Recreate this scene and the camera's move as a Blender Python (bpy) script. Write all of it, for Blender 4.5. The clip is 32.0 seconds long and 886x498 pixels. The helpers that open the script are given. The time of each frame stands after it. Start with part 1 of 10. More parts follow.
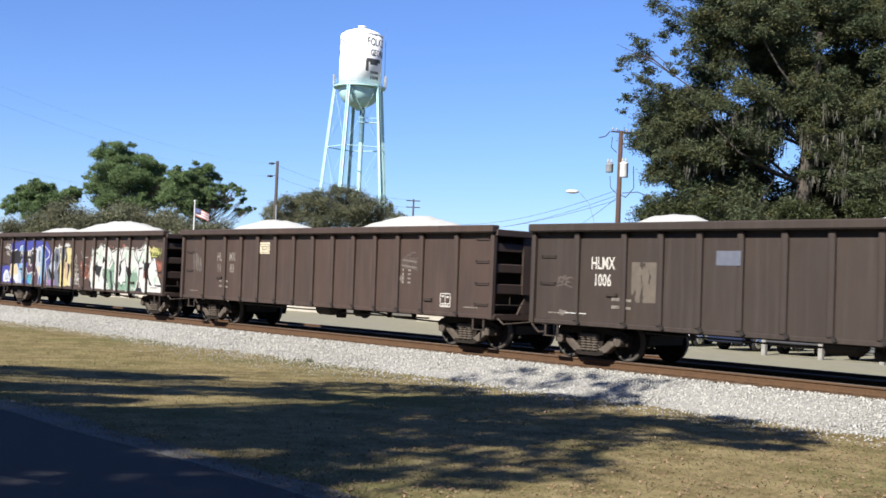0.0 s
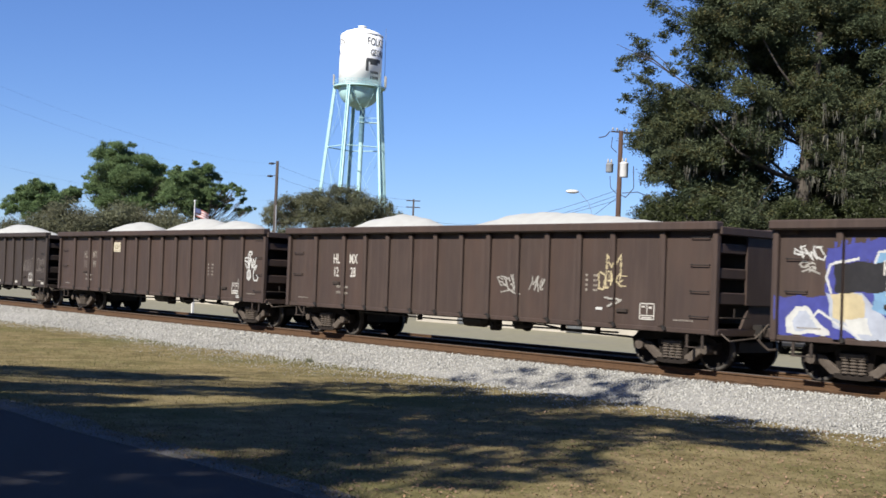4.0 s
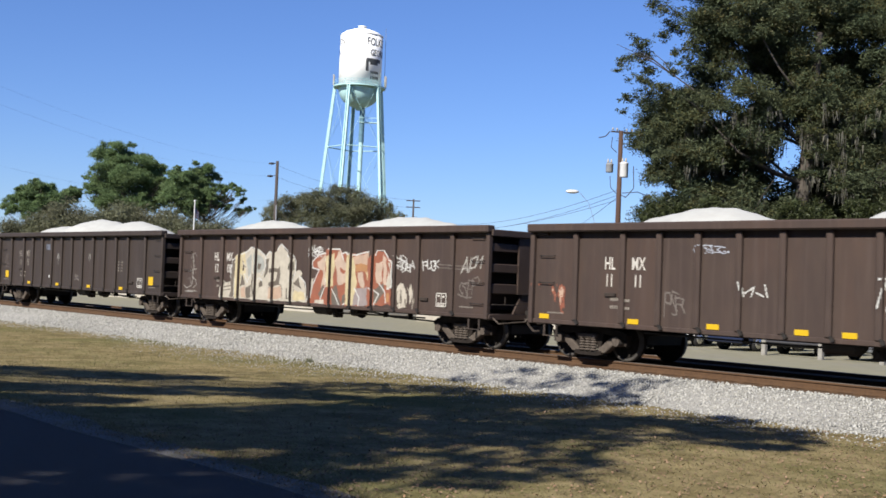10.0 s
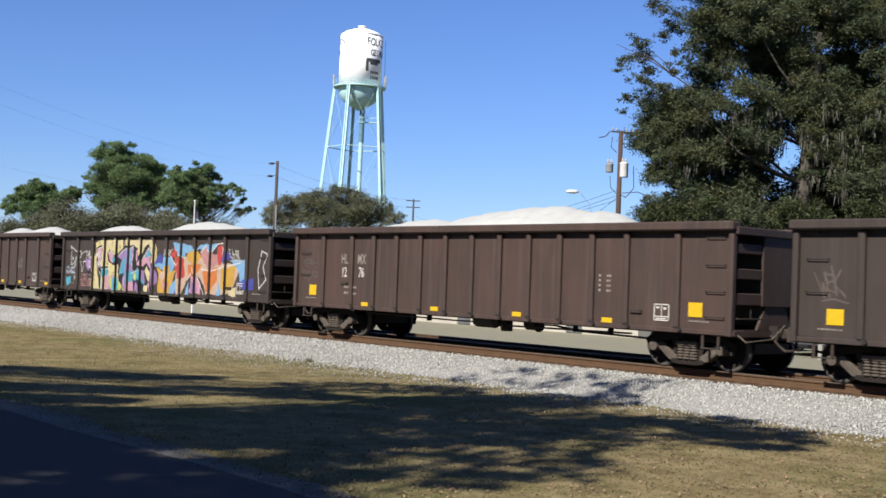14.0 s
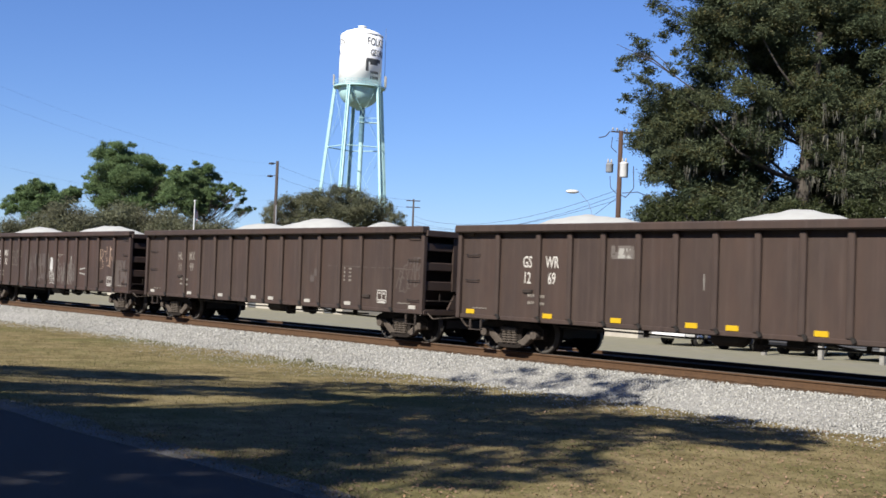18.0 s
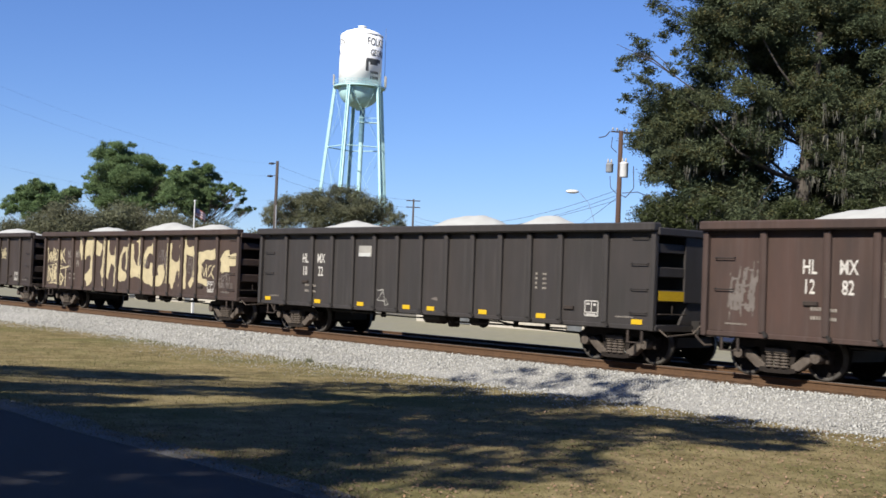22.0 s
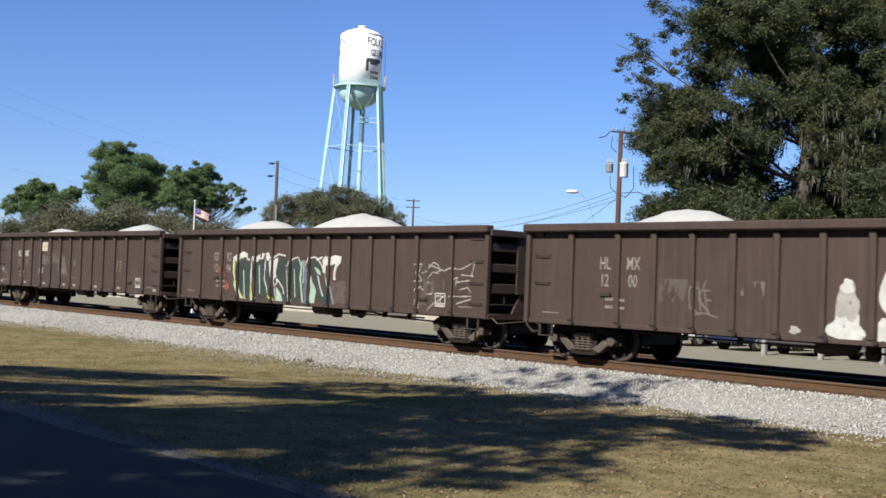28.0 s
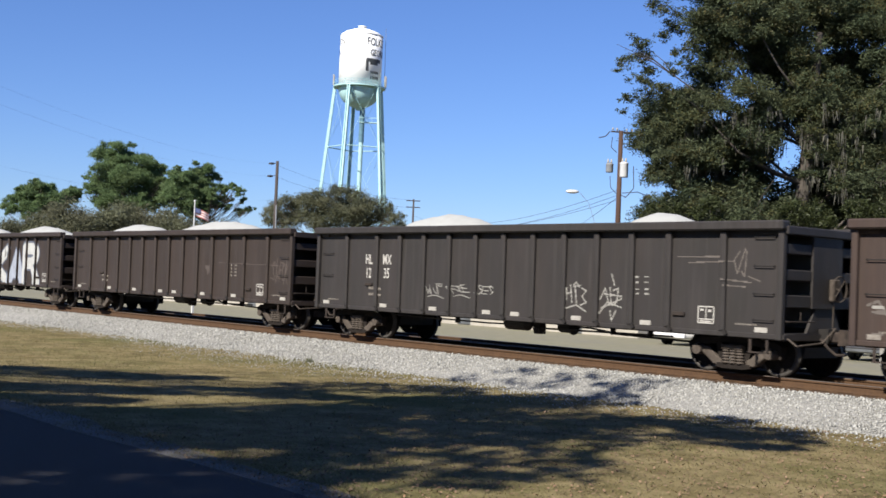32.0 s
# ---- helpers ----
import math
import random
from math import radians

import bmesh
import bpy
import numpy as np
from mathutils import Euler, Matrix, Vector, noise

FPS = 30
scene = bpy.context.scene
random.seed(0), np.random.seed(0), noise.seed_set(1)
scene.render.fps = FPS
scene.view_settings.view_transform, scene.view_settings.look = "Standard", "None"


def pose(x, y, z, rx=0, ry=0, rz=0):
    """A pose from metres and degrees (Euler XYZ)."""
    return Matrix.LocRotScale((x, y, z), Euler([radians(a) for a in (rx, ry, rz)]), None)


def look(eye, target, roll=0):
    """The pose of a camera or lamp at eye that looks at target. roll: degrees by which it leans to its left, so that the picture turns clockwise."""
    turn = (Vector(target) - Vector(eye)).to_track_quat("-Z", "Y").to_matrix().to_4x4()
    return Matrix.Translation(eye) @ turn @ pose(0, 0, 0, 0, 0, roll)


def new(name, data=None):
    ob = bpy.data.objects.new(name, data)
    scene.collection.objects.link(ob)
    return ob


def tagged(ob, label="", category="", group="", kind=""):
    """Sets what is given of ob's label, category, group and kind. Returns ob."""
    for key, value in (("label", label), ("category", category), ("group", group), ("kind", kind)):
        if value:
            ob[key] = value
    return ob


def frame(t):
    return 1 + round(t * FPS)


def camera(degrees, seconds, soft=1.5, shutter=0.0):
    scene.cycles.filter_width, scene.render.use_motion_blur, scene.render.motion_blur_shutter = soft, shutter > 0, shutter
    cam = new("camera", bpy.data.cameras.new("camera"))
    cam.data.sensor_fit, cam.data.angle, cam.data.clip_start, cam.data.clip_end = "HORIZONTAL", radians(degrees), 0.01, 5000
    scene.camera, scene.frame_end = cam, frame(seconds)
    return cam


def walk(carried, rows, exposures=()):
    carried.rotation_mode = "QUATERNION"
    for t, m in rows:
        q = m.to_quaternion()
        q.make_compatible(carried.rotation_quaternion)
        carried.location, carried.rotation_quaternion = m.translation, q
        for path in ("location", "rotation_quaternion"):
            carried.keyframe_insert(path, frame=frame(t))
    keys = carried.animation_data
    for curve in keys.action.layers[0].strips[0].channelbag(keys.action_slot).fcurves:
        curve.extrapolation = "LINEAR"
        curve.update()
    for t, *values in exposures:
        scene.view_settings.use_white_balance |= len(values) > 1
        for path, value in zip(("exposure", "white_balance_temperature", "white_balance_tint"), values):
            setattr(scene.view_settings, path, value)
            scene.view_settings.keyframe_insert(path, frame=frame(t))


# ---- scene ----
cam = camera(40.08, 32.0, soft=1.6, shutter=0.12)
EYE = Vector((0.0, 0.0, 2.2))
PITCH, HEAD = math.atan(61.5 / 2150.0), radians(39.98)
AIM = EYE + Vector((-math.cos(HEAD) * math.cos(PITCH), math.sin(HEAD) * math.cos(PITCH), math.sin(PITCH))) * 50
walk(cam, [(0, look(EYE, AIM, 2.3)), (32, look(EYE, AIM, 2.3))], exposures=((0, 1.3), (2.2, 1.28), (3.2, 1.06), (5, 1.02), (32, 1.02)))

# ---- light ----
SUN_EL, SUN_AZ = radians(39), Vector((0.22, -0.975, 0)).normalized()
TO_SUN = Vector((SUN_AZ.x * math.cos(SUN_EL), SUN_AZ.y * math.cos(SUN_EL), math.sin(SUN_EL)))
world = bpy.data.worlds.new("world")
scene.world = world
world.use_nodes = True
wn = world.node_tree
sky = wn.nodes.new("ShaderNodeTexSky")
sky.sky_type, sky.sun_disc = "NISHITA", False
sky.sun_elevation = SUN_EL
sky.sun_rotation = math.atan2(TO_SUN.x, TO_SUN.y)
sky.air_density, sky.dust_density, sky.ozone_density = 1.0, 0.0, 6.0
tint = wn.nodes.new("ShaderNodeMix")
tint.data_type, tint.blend_type = "RGBA", "MULTIPLY"
tint.inputs["Factor"].default_value = 1.0
tint.inputs[7].default_value = (0.82, 0.93, 1.28, 1)
wn.links.new(sky.outputs["Color"], tint.inputs[6])
wn.links.new(tint.outputs[2], wn.nodes["Background"].inputs["Color"])
wn.nodes["Background"].inputs["Strength"].default_value = 0.050
sun = new("sun", bpy.data.lights.new("sun", "SUN"))
sun.data.energy, sun.data.angle, sun.data.color = 4.7, radians(0.53), (1.0, 0.93, 0.82)
sun.matrix_basis = look(TO_SUN * 100, (0, 0, 0))


# ---- materials ----
def mat(name, col, col2=None, scale=8.0, rough=0.7, metal=0.0, bump=0.0, bump_scale=60.0, stain=None, stain_scale=1.2,
        stain_amt=0.5, vary=0.0, island=False, stretch=(1, 1, 1), through_light=0.0, spec=0.3, streak=None, dent=0.0, fleck=None, fleck_scale=1.0):
    """A surface with fine grain, broad stains and relief, in the object's own metres."""
    m = bpy.data.materials.new(name)
    m.use_nodes = True
    nt = m.node_tree
    n, k = nt.nodes, nt.links
    b = n["Principled BSDF"]
    b.inputs["Roughness"].default_value, b.inputs["Metallic"].default_value = rough, metal
    b.inputs["Specular IOR Level"].default_value = spec
    tc, mp = n.new("ShaderNodeTexCoord"), n.new("ShaderNodeMapping")
    k.new(tc.outputs["Object"], mp.inputs["Vector"])
    mp.inputs["Scale"].default_value = stretch

    def grain(sc, detail=5.0, rg=0.6):
        t = n.new("ShaderNodeTexNoise")
        t.inputs["Scale"].default_value, t.inputs["Detail"].default_value, t.inputs["Roughness"].default_value = sc, detail, rg
        k.new(mp.outputs["Vector"], t.inputs["Vector"])
        return t.outputs["Fac"]

    def ramp(src, a, z):
        r = n.new("ShaderNodeMapRange")
        r.inputs["From Min"].default_value, r.inputs["From Max"].default_value = a, z
        k.new(src, r.inputs["Value"])
        return r.outputs["Result"]

    def mix(fac, a, c, kind="MIX"):
        x = n.new("ShaderNodeMix")
        x.data_type, x.blend_type = "RGBA", kind
        if isinstance(fac, float):
            x.inputs["Factor"].default_value = fac
        else:
            k.new(fac, x.inputs["Factor"])
        for sock, v in (("A", a), ("B", c)):
            s = [i for i in x.inputs if i.name == sock and i.type == "RGBA"][0]
            if isinstance(v, tuple):
                s.default_value = (*v, 1)
            else:
                k.new(v, s)
        return [o for o in x.outputs if o.type == "RGBA"][0]

    out = mix(ramp(grain(scale), 0.35, 0.65), col, col2 or tuple(c * 0.75 for c in col))
    if stain:
        f = n.new("ShaderNodeMath")
        f.operation = "MULTIPLY"
        k.new(ramp(grain(stain_scale, 6.0, 0.65), 0.48, 0.68), f.inputs[0])
        f.inputs[1].default_value = stain_amt
        out = mix(f.outputs[0], out, stain)
    if fleck:
        f = n.new("ShaderNodeMath")
        f.operation = "MULTIPLY"
        k.new(ramp(grain(fleck_scale, 8.0, 0.75), 0.5, 0.62), f.inputs[0])
        f.inputs[1].default_value = 0.7
        out = mix(f.outputs[0], out, fleck)
    if streak:
        keep = mp
        mp = n.new("ShaderNodeMapping")
        k.new(tc.outputs["Object"], mp.inputs["Vector"])
        mp.inputs["Scale"].default_value = (5, 1, 0.22)
        f = n.new("ShaderNodeMath")
        f.operation = "MULTIPLY"
        k.new(ramp(grain(1.6, 7.0, 0.7), 0.5, 0.72), f.inputs[0])
        f.inputs[1].default_value = 0.75
        out = mix(f.outputs[0], out, streak)
        mp = keep
    if vary:
        src = n.new("ShaderNodeNewGeometry").outputs["Random Per Island"] if island else n.new("ShaderNodeObjectInfo").outputs["Random"]
        hs = n.new("ShaderNodeHueSaturation")
        k.new(out, hs.inputs["Color"])
        r = n.new("ShaderNodeMapRange")
        r.inputs["To Min"].default_value, r.inputs["To Max"].default_value = 1 - vary, 1 + vary
        k.new(src, r.inputs["Value"])
        k.new(r.outputs["Result"], hs.inputs["Value"])
        out = hs.outputs["Color"]
    k.new(out, b.inputs["Base Color"])
    if dent:
        dp = n.new("ShaderNodeBump")
        dp.inputs["Strength"].default_value, dp.inputs["Distance"].default_value = dent, 0.06
        k.new(grain(1.1, 1.5), dp.inputs["Height"])
        k.new(dp.outputs["Normal"], b.inputs["Normal"])
    if bump:
        bp = n.new("ShaderNodeBump")
        if dent:
            k.new(dp.outputs["Normal"], bp.inputs["Normal"])
        bp.inputs["Strength"].default_value, bp.inputs["Distance"].default_value = bump, 0.02
        k.new(grain(bump_scale, 4.0), bp.inputs["Height"])
        k.new(bp.outputs["Normal"], b.inputs["Normal"])
    if through_light:
        tr = n.new("ShaderNodeBsdfTranslucent")
        k.new(out, tr.inputs["Color"])
        ms = n.new("ShaderNodeMixShader")
        ms.inputs["Fac"].default_value = through_light
        k.new(b.outputs["BSDF"], ms.inputs[1])
        k.new(tr.outputs["BSDF"], ms.inputs[2])
        k.new(ms.outputs["Shader"], n["Material Output"].inputs["Surface"])
    return m


BODY = [
    mat("brown_paint", (0.044, 0.031, 0.026), (0.036, 0.025, 0.022), 3.0, 0.62, bump=0.15, stain=(0.057, 0.035, 0.027), stain_scale=0.9, stain_amt=0.6, stretch=(1, 1, 0.35), streak=(0.061, 0.044, 0.038), dent=0.35),
    mat("dark_brown_paint", (0.032, 0.025, 0.022), (0.028, 0.021, 0.018), 3.0, 0.6, bump=0.15, stain=(0.044, 0.031, 0.026), stain_scale=0.8, stain_amt=0.5, stretch=(1, 1, 0.35), streak=(0.046, 0.037, 0.034), dent=0.35),
    mat("red_brown_paint", (0.043, 0.028, 0.023), (0.035, 0.024, 0.021), 2.5, 0.62, bump=0.15, stain=(0.057, 0.033, 0.027), stain_scale=0.7, stain_amt=0.8, stretch=(1, 1, 0.35), streak=(0.063, 0.046, 0.042), dent=0.35),
    mat("charcoal_paint", (0.029, 0.026, 0.026), (0.025, 0.023, 0.022), 3.0, 0.58, bump=0.15, stain=(0.038, 0.031, 0.029), stain_scale=0.9, stain_amt=0.5, stretch=(1, 1, 0.35), streak=(0.042, 0.038, 0.037), dent=0.35),
]
IRON = mat("grimy_iron", (0.036, 0.03, 0.027), (0.02, 0.017, 0.016), 9.0, 0.85, bump=0.3, stain=(0.08, 0.06, 0.05), stain_scale=2.5, stain_amt=0.4, spec=0.12)
DUSTY = mat("dusty_cast_steel", (0.090, 0.076, 0.066), (0.061, 0.051, 0.043), 7.0, 0.9, bump=0.35, stain=(0.041, 0.033, 0.029), stain_scale=3.0, stain_amt=0.5, spec=0.1)
BLACK = mat("black_grease", (0.012, 0.011, 0.011), (0.018, 0.016, 0.015), 6.0, 0.6, bump=0.2)
WHEEL = mat("wheel_steel", (0.012, 0.011, 0.01), (0.022, 0.019, 0.018), 10.0, 0.9, 0.0, bump=0.1, spec=0.08)
TREAD = mat("worn_tread", (0.067, 0.062, 0.057), (0.040, 0.037, 0.034), 6.0, 0.6, 0.2)
RAIL_RUST = mat("rail_rust", (0.076, 0.042, 0.021), (0.057, 0.032, 0.018), 14.0, 0.9, bump=0.3, stain=(0.092, 0.052, 0.028), stain_scale=2.0)
RAIL_TOP = mat("worn_rail_head", (0.13, 0.11, 0.10), (0.09, 0.075, 0.068), 20.0, 0.5, 0.4)
TIE = mat("weathered_tie", (0.059, 0.034, 0.018), (0.081, 0.045, 0.025), 12.0, 0.95, bump=0.5, stretch=(1, 0.2, 1))
# ballast with the shade under the train put into its colour
SHADE_BED = mat("oily_ballast", (0.038, 0.030, 0.025), (0.060, 0.043, 0.034), 30.0, 0.9, bump=0.9, bump_scale=30.0)
STAINED = mat("rust_stained_ballast", (0.050, 0.029, 0.016), (0.090, 0.055, 0.033), 30.0, 0.95, bump=1.0, bump_scale=36.0)
# same casting as the dusty arms, with the car's shade in its colour
FRAME = mat("shaded_frame_steel", (0.022, 0.018, 0.016), (0.013, 0.011, 0.01), 7.0, 0.9, bump=0.35, spec=0.1)
BALLAST = mat("ballast_bed", (0.165, 0.162, 0.152), (0.297, 0.295, 0.281), 26.0, 0.95, bump=1.0, bump_scale=30.0)
STONE = mat("granite_ballast", (0.314, 0.314, 0.297), (0.220, 0.220, 0.209), 9.0, 0.9, vary=0.28, island=True)
SAND = mat("white_sand", (0.346, 0.355, 0.346), (0.312, 0.317, 0.308), 3.0, 0.95, bump=0.25, bump_scale=14.0)
GRASS = mat("dry_turf", (0.119, 0.096, 0.045), (0.213, 0.174, 0.093), 1.6, 1.0, bump=0.7, bump_scale=34.0, stain=(0.083, 0.089, 0.032), stain_scale=0.24, stain_amt=0.9, spec=0.05, fleck=(0.079, 0.065, 0.033), fleck_scale=0.9)
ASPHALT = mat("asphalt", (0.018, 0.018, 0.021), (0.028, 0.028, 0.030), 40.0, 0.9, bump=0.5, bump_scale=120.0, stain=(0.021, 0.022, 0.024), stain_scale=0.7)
SHOULDER = mat("gravel_edge", (0.085, 0.083, 0.080), (0.145, 0.140, 0.134), 18.0, 0.95, bump=0.8, stain=(0.064, 0.060, 0.038), stain_scale=1.6, stain_amt=0.8)
WHITE = mat("white_lettering", (0.445, 0.434, 0.411), (0.354, 0.343, 0.320), 12.0, 0.7)
FADED = mat("faded_lettering", (0.229, 0.212, 0.189), (0.126, 0.109, 0.097), 9.0, 0.75)
YELLOW = mat("yellow_reflector", (0.457, 0.303, 0.011), (0.399, 0.257, 0.011), 14.0, 0.45)
PALE = mat("pale_reflector", (0.354, 0.343, 0.315), (0.257, 0.246, 0.229), 14.0, 0.5)
TANK = mat("white_tank_paint", (0.84, 0.85, 0.85), (0.81, 0.82, 0.82), 0.7, 0.5)
TEAL = mat("teal_steel_paint", (0.357, 0.550, 0.571), (0.321, 0.514, 0.535), 0.8, 0.5, stain=(0.286, 0.471, 0.493), stain_scale=0.4)
RISER = mat("dark_riser_paint", (0.10, 0.20, 0.26), (0.07, 0.14, 0.19), 1.5, 0.5)
INK = mat("black_lettering", (0.045, 0.05, 0.055), (0.06, 0.065, 0.07), 4.0, 0.6)
POLE_WOOD = mat("pole_wood", (0.073, 0.043, 0.032), (0.048, 0.031, 0.025), 5.0, 0.95, bump=0.4, stretch=(1, 1, 0.1))
GREY_WOOD = mat("grey_pole_wood", (0.064, 0.054, 0.048), (0.045, 0.038, 0.035), 5.0, 0.95, bump=0.4, stretch=(1, 1, 0.1))
GALV = mat("galvanised_steel", (0.321, 0.328, 0.336), (0.257, 0.264, 0.271), 9.0, 0.45, 0.6)
DULL_CAN = mat("grey_enamel", (0.22, 0.23, 0.24), (0.17, 0.18, 0.19), 3.0, 0.5)
CAN = mat("transformer_enamel", (0.535, 0.542, 0.542), (0.471, 0.479, 0.485), 3.0, 0.4)
WIRE = mat("cable_black", (0.05, 0.05, 0.055), None, 5.0, 0.6)
LEAF_OAK = mat("live_oak_leaf", (0.050, 0.069, 0.040), (0.082, 0.094, 0.050), 0.5, 0.8, vary=0.3, island=True, through_light=0.32, spec=0.12)
LEAF_OLIVE = mat("rusty_oak_leaf", (0.074, 0.066, 0.024), (0.057, 0.066, 0.025), 0.6, 0.6, vary=0.4, island=True, through_light=0.35)
LEAF_PINE = mat("pine_needles", (0.106, 0.165, 0.072), (0.142, 0.197, 0.092), 0.4, 0.8, vary=0.3, island=True, through_light=0.4, spec=0.12)
LEAF_BUSH = mat("grey_green_leaf", (0.101, 0.113, 0.065), (0.126, 0.128, 0.077), 0.4, 0.6, vary=0.3, island=True, through_light=0.3)
LEAF_DRAB = mat("bare_twigs", (0.098, 0.111, 0.065), (0.119, 0.113, 0.074), 0.25, 0.8, vary=0.2, island=True, through_light=0.3)
LEAF_BRIGHT = mat("sunny_shrub_leaf", (0.044, 0.054, 0.019), (0.035, 0.045, 0.016), 0.8, 0.55, vary=0.4, island=True, through_light=0.35)
MOSS = mat("spanish_moss", (0.097, 0.094, 0.077), (0.074, 0.074, 0.060), 2.0, 0.95, vary=0.35, island=True, through_light=0.15)
BARK = mat("grey_bark", (0.083, 0.071, 0.061), (0.049, 0.044, 0.038), 6.0, 0.95, bump=0.8, bump_scale=14.0)
BLADE = mat("grass_blade", (0.198, 0.158, 0.083), (0.126, 0.126, 0.052), 0.5, 0.9, vary=0.35, island=True, through_light=0.35)
DEAD_LEAF = mat("fallen_leaf", (0.133, 0.079, 0.047), (0.183, 0.125, 0.084), 3.0, 0.9, vary=0.5, island=True)


# ---- mesh helpers ----
def part(name, mesh, material=None, parent=None, label="", at=None):
    """One mesh object, linked under its thing or part."""
    if isinstance(mesh, bmesh.types.BMesh):
        data = bpy.data.meshes.new(name)
        mesh.to_mesh(data)
        mesh.free()
        mesh = data
    if material is not None and not mesh.materials:
        mesh.materials.append(material)
    ob = new(name, mesh)
    ob.parent = parent
    if at is not None:
        ob.matrix_basis = at
    return tagged(ob, label)


def from_np(name, verts, faces, material, smooth=False):
    """A mesh from arrays: verts (N, 3), faces (M, 3 or 4)."""
    verts, faces = np.asarray(verts, np.float32), np.asarray(faces, np.int32)
    me = bpy.data.meshes.new(name)
    k = faces.shape[1]
    me.vertices.add(len(verts))
    me.vertices.foreach_set("co", verts.ravel())
    me.loops.add(faces.size)
    me.loops.foreach_set("vertex_index", faces.ravel())
    me.polygons.add(len(faces))
    me.polygons.foreach_set("loop_start", np.arange(0, faces.size, k, dtype=np.int32))
    if smooth:
        me.polygons.foreach_set("use_smooth", np.ones(len(faces), bool))
    me.update(calc_edges=True)
    me.materials.append(material)
    return me


def box(bm, x0, x1, y0, y1, z0, z1, m=None, bevel=0.0):
    mm = Matrix.Translation(((x0 + x1) / 2, (y0 + y1) / 2, (z0 + z1) / 2)) @ Matrix.Diagonal((x1 - x0, y1 - y0, z1 - z0, 1))
    r = bmesh.ops.create_cube(bm, size=1, matrix=mm if m is None else m @ mm)
    if bevel:
        es = list({e for v in r["verts"] for e in v.link_edges})
        bmesh.ops.bevel(bm, geom=es, offset=bevel, segments=1, affect="EDGES", profile=0.5)
    return bm


def rod(bm, a, b, r0, r1=None, sides=8):
    """A tapered round bar from a to b."""
    a, b = Vector(a), Vector(b)
    d = b - a
    m = Matrix.Translation((a + b) / 2) @ d.to_track_quat("Z", "Y").to_matrix().to_4x4()
    bmesh.ops.create_cone(bm, cap_ends=True, segments=sides, radius1=r0, radius2=r0 if r1 is None else r1, depth=d.length, matrix=m)
    return bm


def pipe(bm, pts, r, sides=6):
    for a, b in zip(pts, pts[1:]):
        rod(bm, a, b, r, r, sides)
    return bm


def plate(bm, outline, y0, y1):
    """A plate in the xz plane with the given outline, from y0 to y1."""
    lo = [bm.verts.new((x, y0, z)) for x, z in outline]
    hi = [bm.verts.new((x, y1, z)) for x, z in outline]
    n = len(lo)
    bm.faces.new(lo)
    bm.faces.new(hi[::-1])
    for i in range(n):
        bm.faces.new((lo[i], hi[i], hi[(i + 1) % n], lo[(i + 1) % n]))
    bmesh.ops.recalc_face_normals(bm, faces=bm.faces)
    return bm


def lathe(bm, profile, axis="Z", seg=32):
    """A solid of revolution; profile: (radius, height) pairs."""
    rings = []
    for r, h in profile:
        ring = []
        for i in range(seg):
            a = 2 * math.pi * i / seg
            p = (r * math.cos(a), r * math.sin(a), h)
            ring.append(bm.verts.new(p if axis == "Z" else (p[0], h, p[1])))
        rings.append(ring)
    for q, w in zip(rings, rings[1:]):
        for i in range(seg):
            bm.faces.new((q[i], q[(i + 1) % seg], w[(i + 1) % seg], w[i]))
    bm.faces.new(rings[0][::-1])
    bm.faces.new(rings[-1])
    bmesh.ops.recalc_face_normals(bm, faces=bm.faces)
    return bm


def mesh_of(bm, name, material, smooth=False):
    data = bpy.data.meshes.new(name)
    if smooth:
        for fc in bm.faces:
            fc.smooth = True
    bm.to_mesh(data)
    bm.free()
    data.materials.append(material)
    return data


BM = bmesh.new


def empty(name, m=None):
    ob = new(name)
    ob.empty_display_size = 0.3
    if m is not None:
        ob.matrix_basis = m
    return ob


# ---- ground, road and track ----
YC, RT = 21.72, 0.60        # the track's middle and the rail's top
rng = np.random.default_rng(5)


def rise(x, y):
    """Height of the ground: nearly flat turf."""
    return 0.03 * np.sin(x * 0.23 + 1.0) * np.sin(y * 0.31) * np.clip((y - 7.5) / 3, 0, 1) * np.clip((17.5 - y) / 2, 0, 1)


def lay_ground():
    xs = np.concatenate([[-4000, -1500, -600, -300, -160], np.arange(-110, 41, 1.0), [80, 200, 600, 2000]])
    ys = np.concatenate([[-2000, -500, -150, -60], np.arange(-30, 60, 1.0), [80, 120, 180, 300, 600, 1500, 4000]])
    gx, gy = np.meshgrid(xs, ys, indexing="ij")
    v = np.stack([gx, gy, rise(gx, gy)], -1).reshape(-1, 3)
    i, j = np.meshgrid(np.arange(len(xs) - 1), np.arange(len(ys) - 1), indexing="ij")
    a = (i * len(ys) + j).ravel()
    f = np.stack([a, a + len(ys), a + len(ys) + 1, a + 1], -1)
    tagged(part("ground", from_np("ground", v, f, GRASS, True)), "dry yellow-green turf with bare sandy patches", "grass", kind="structure")


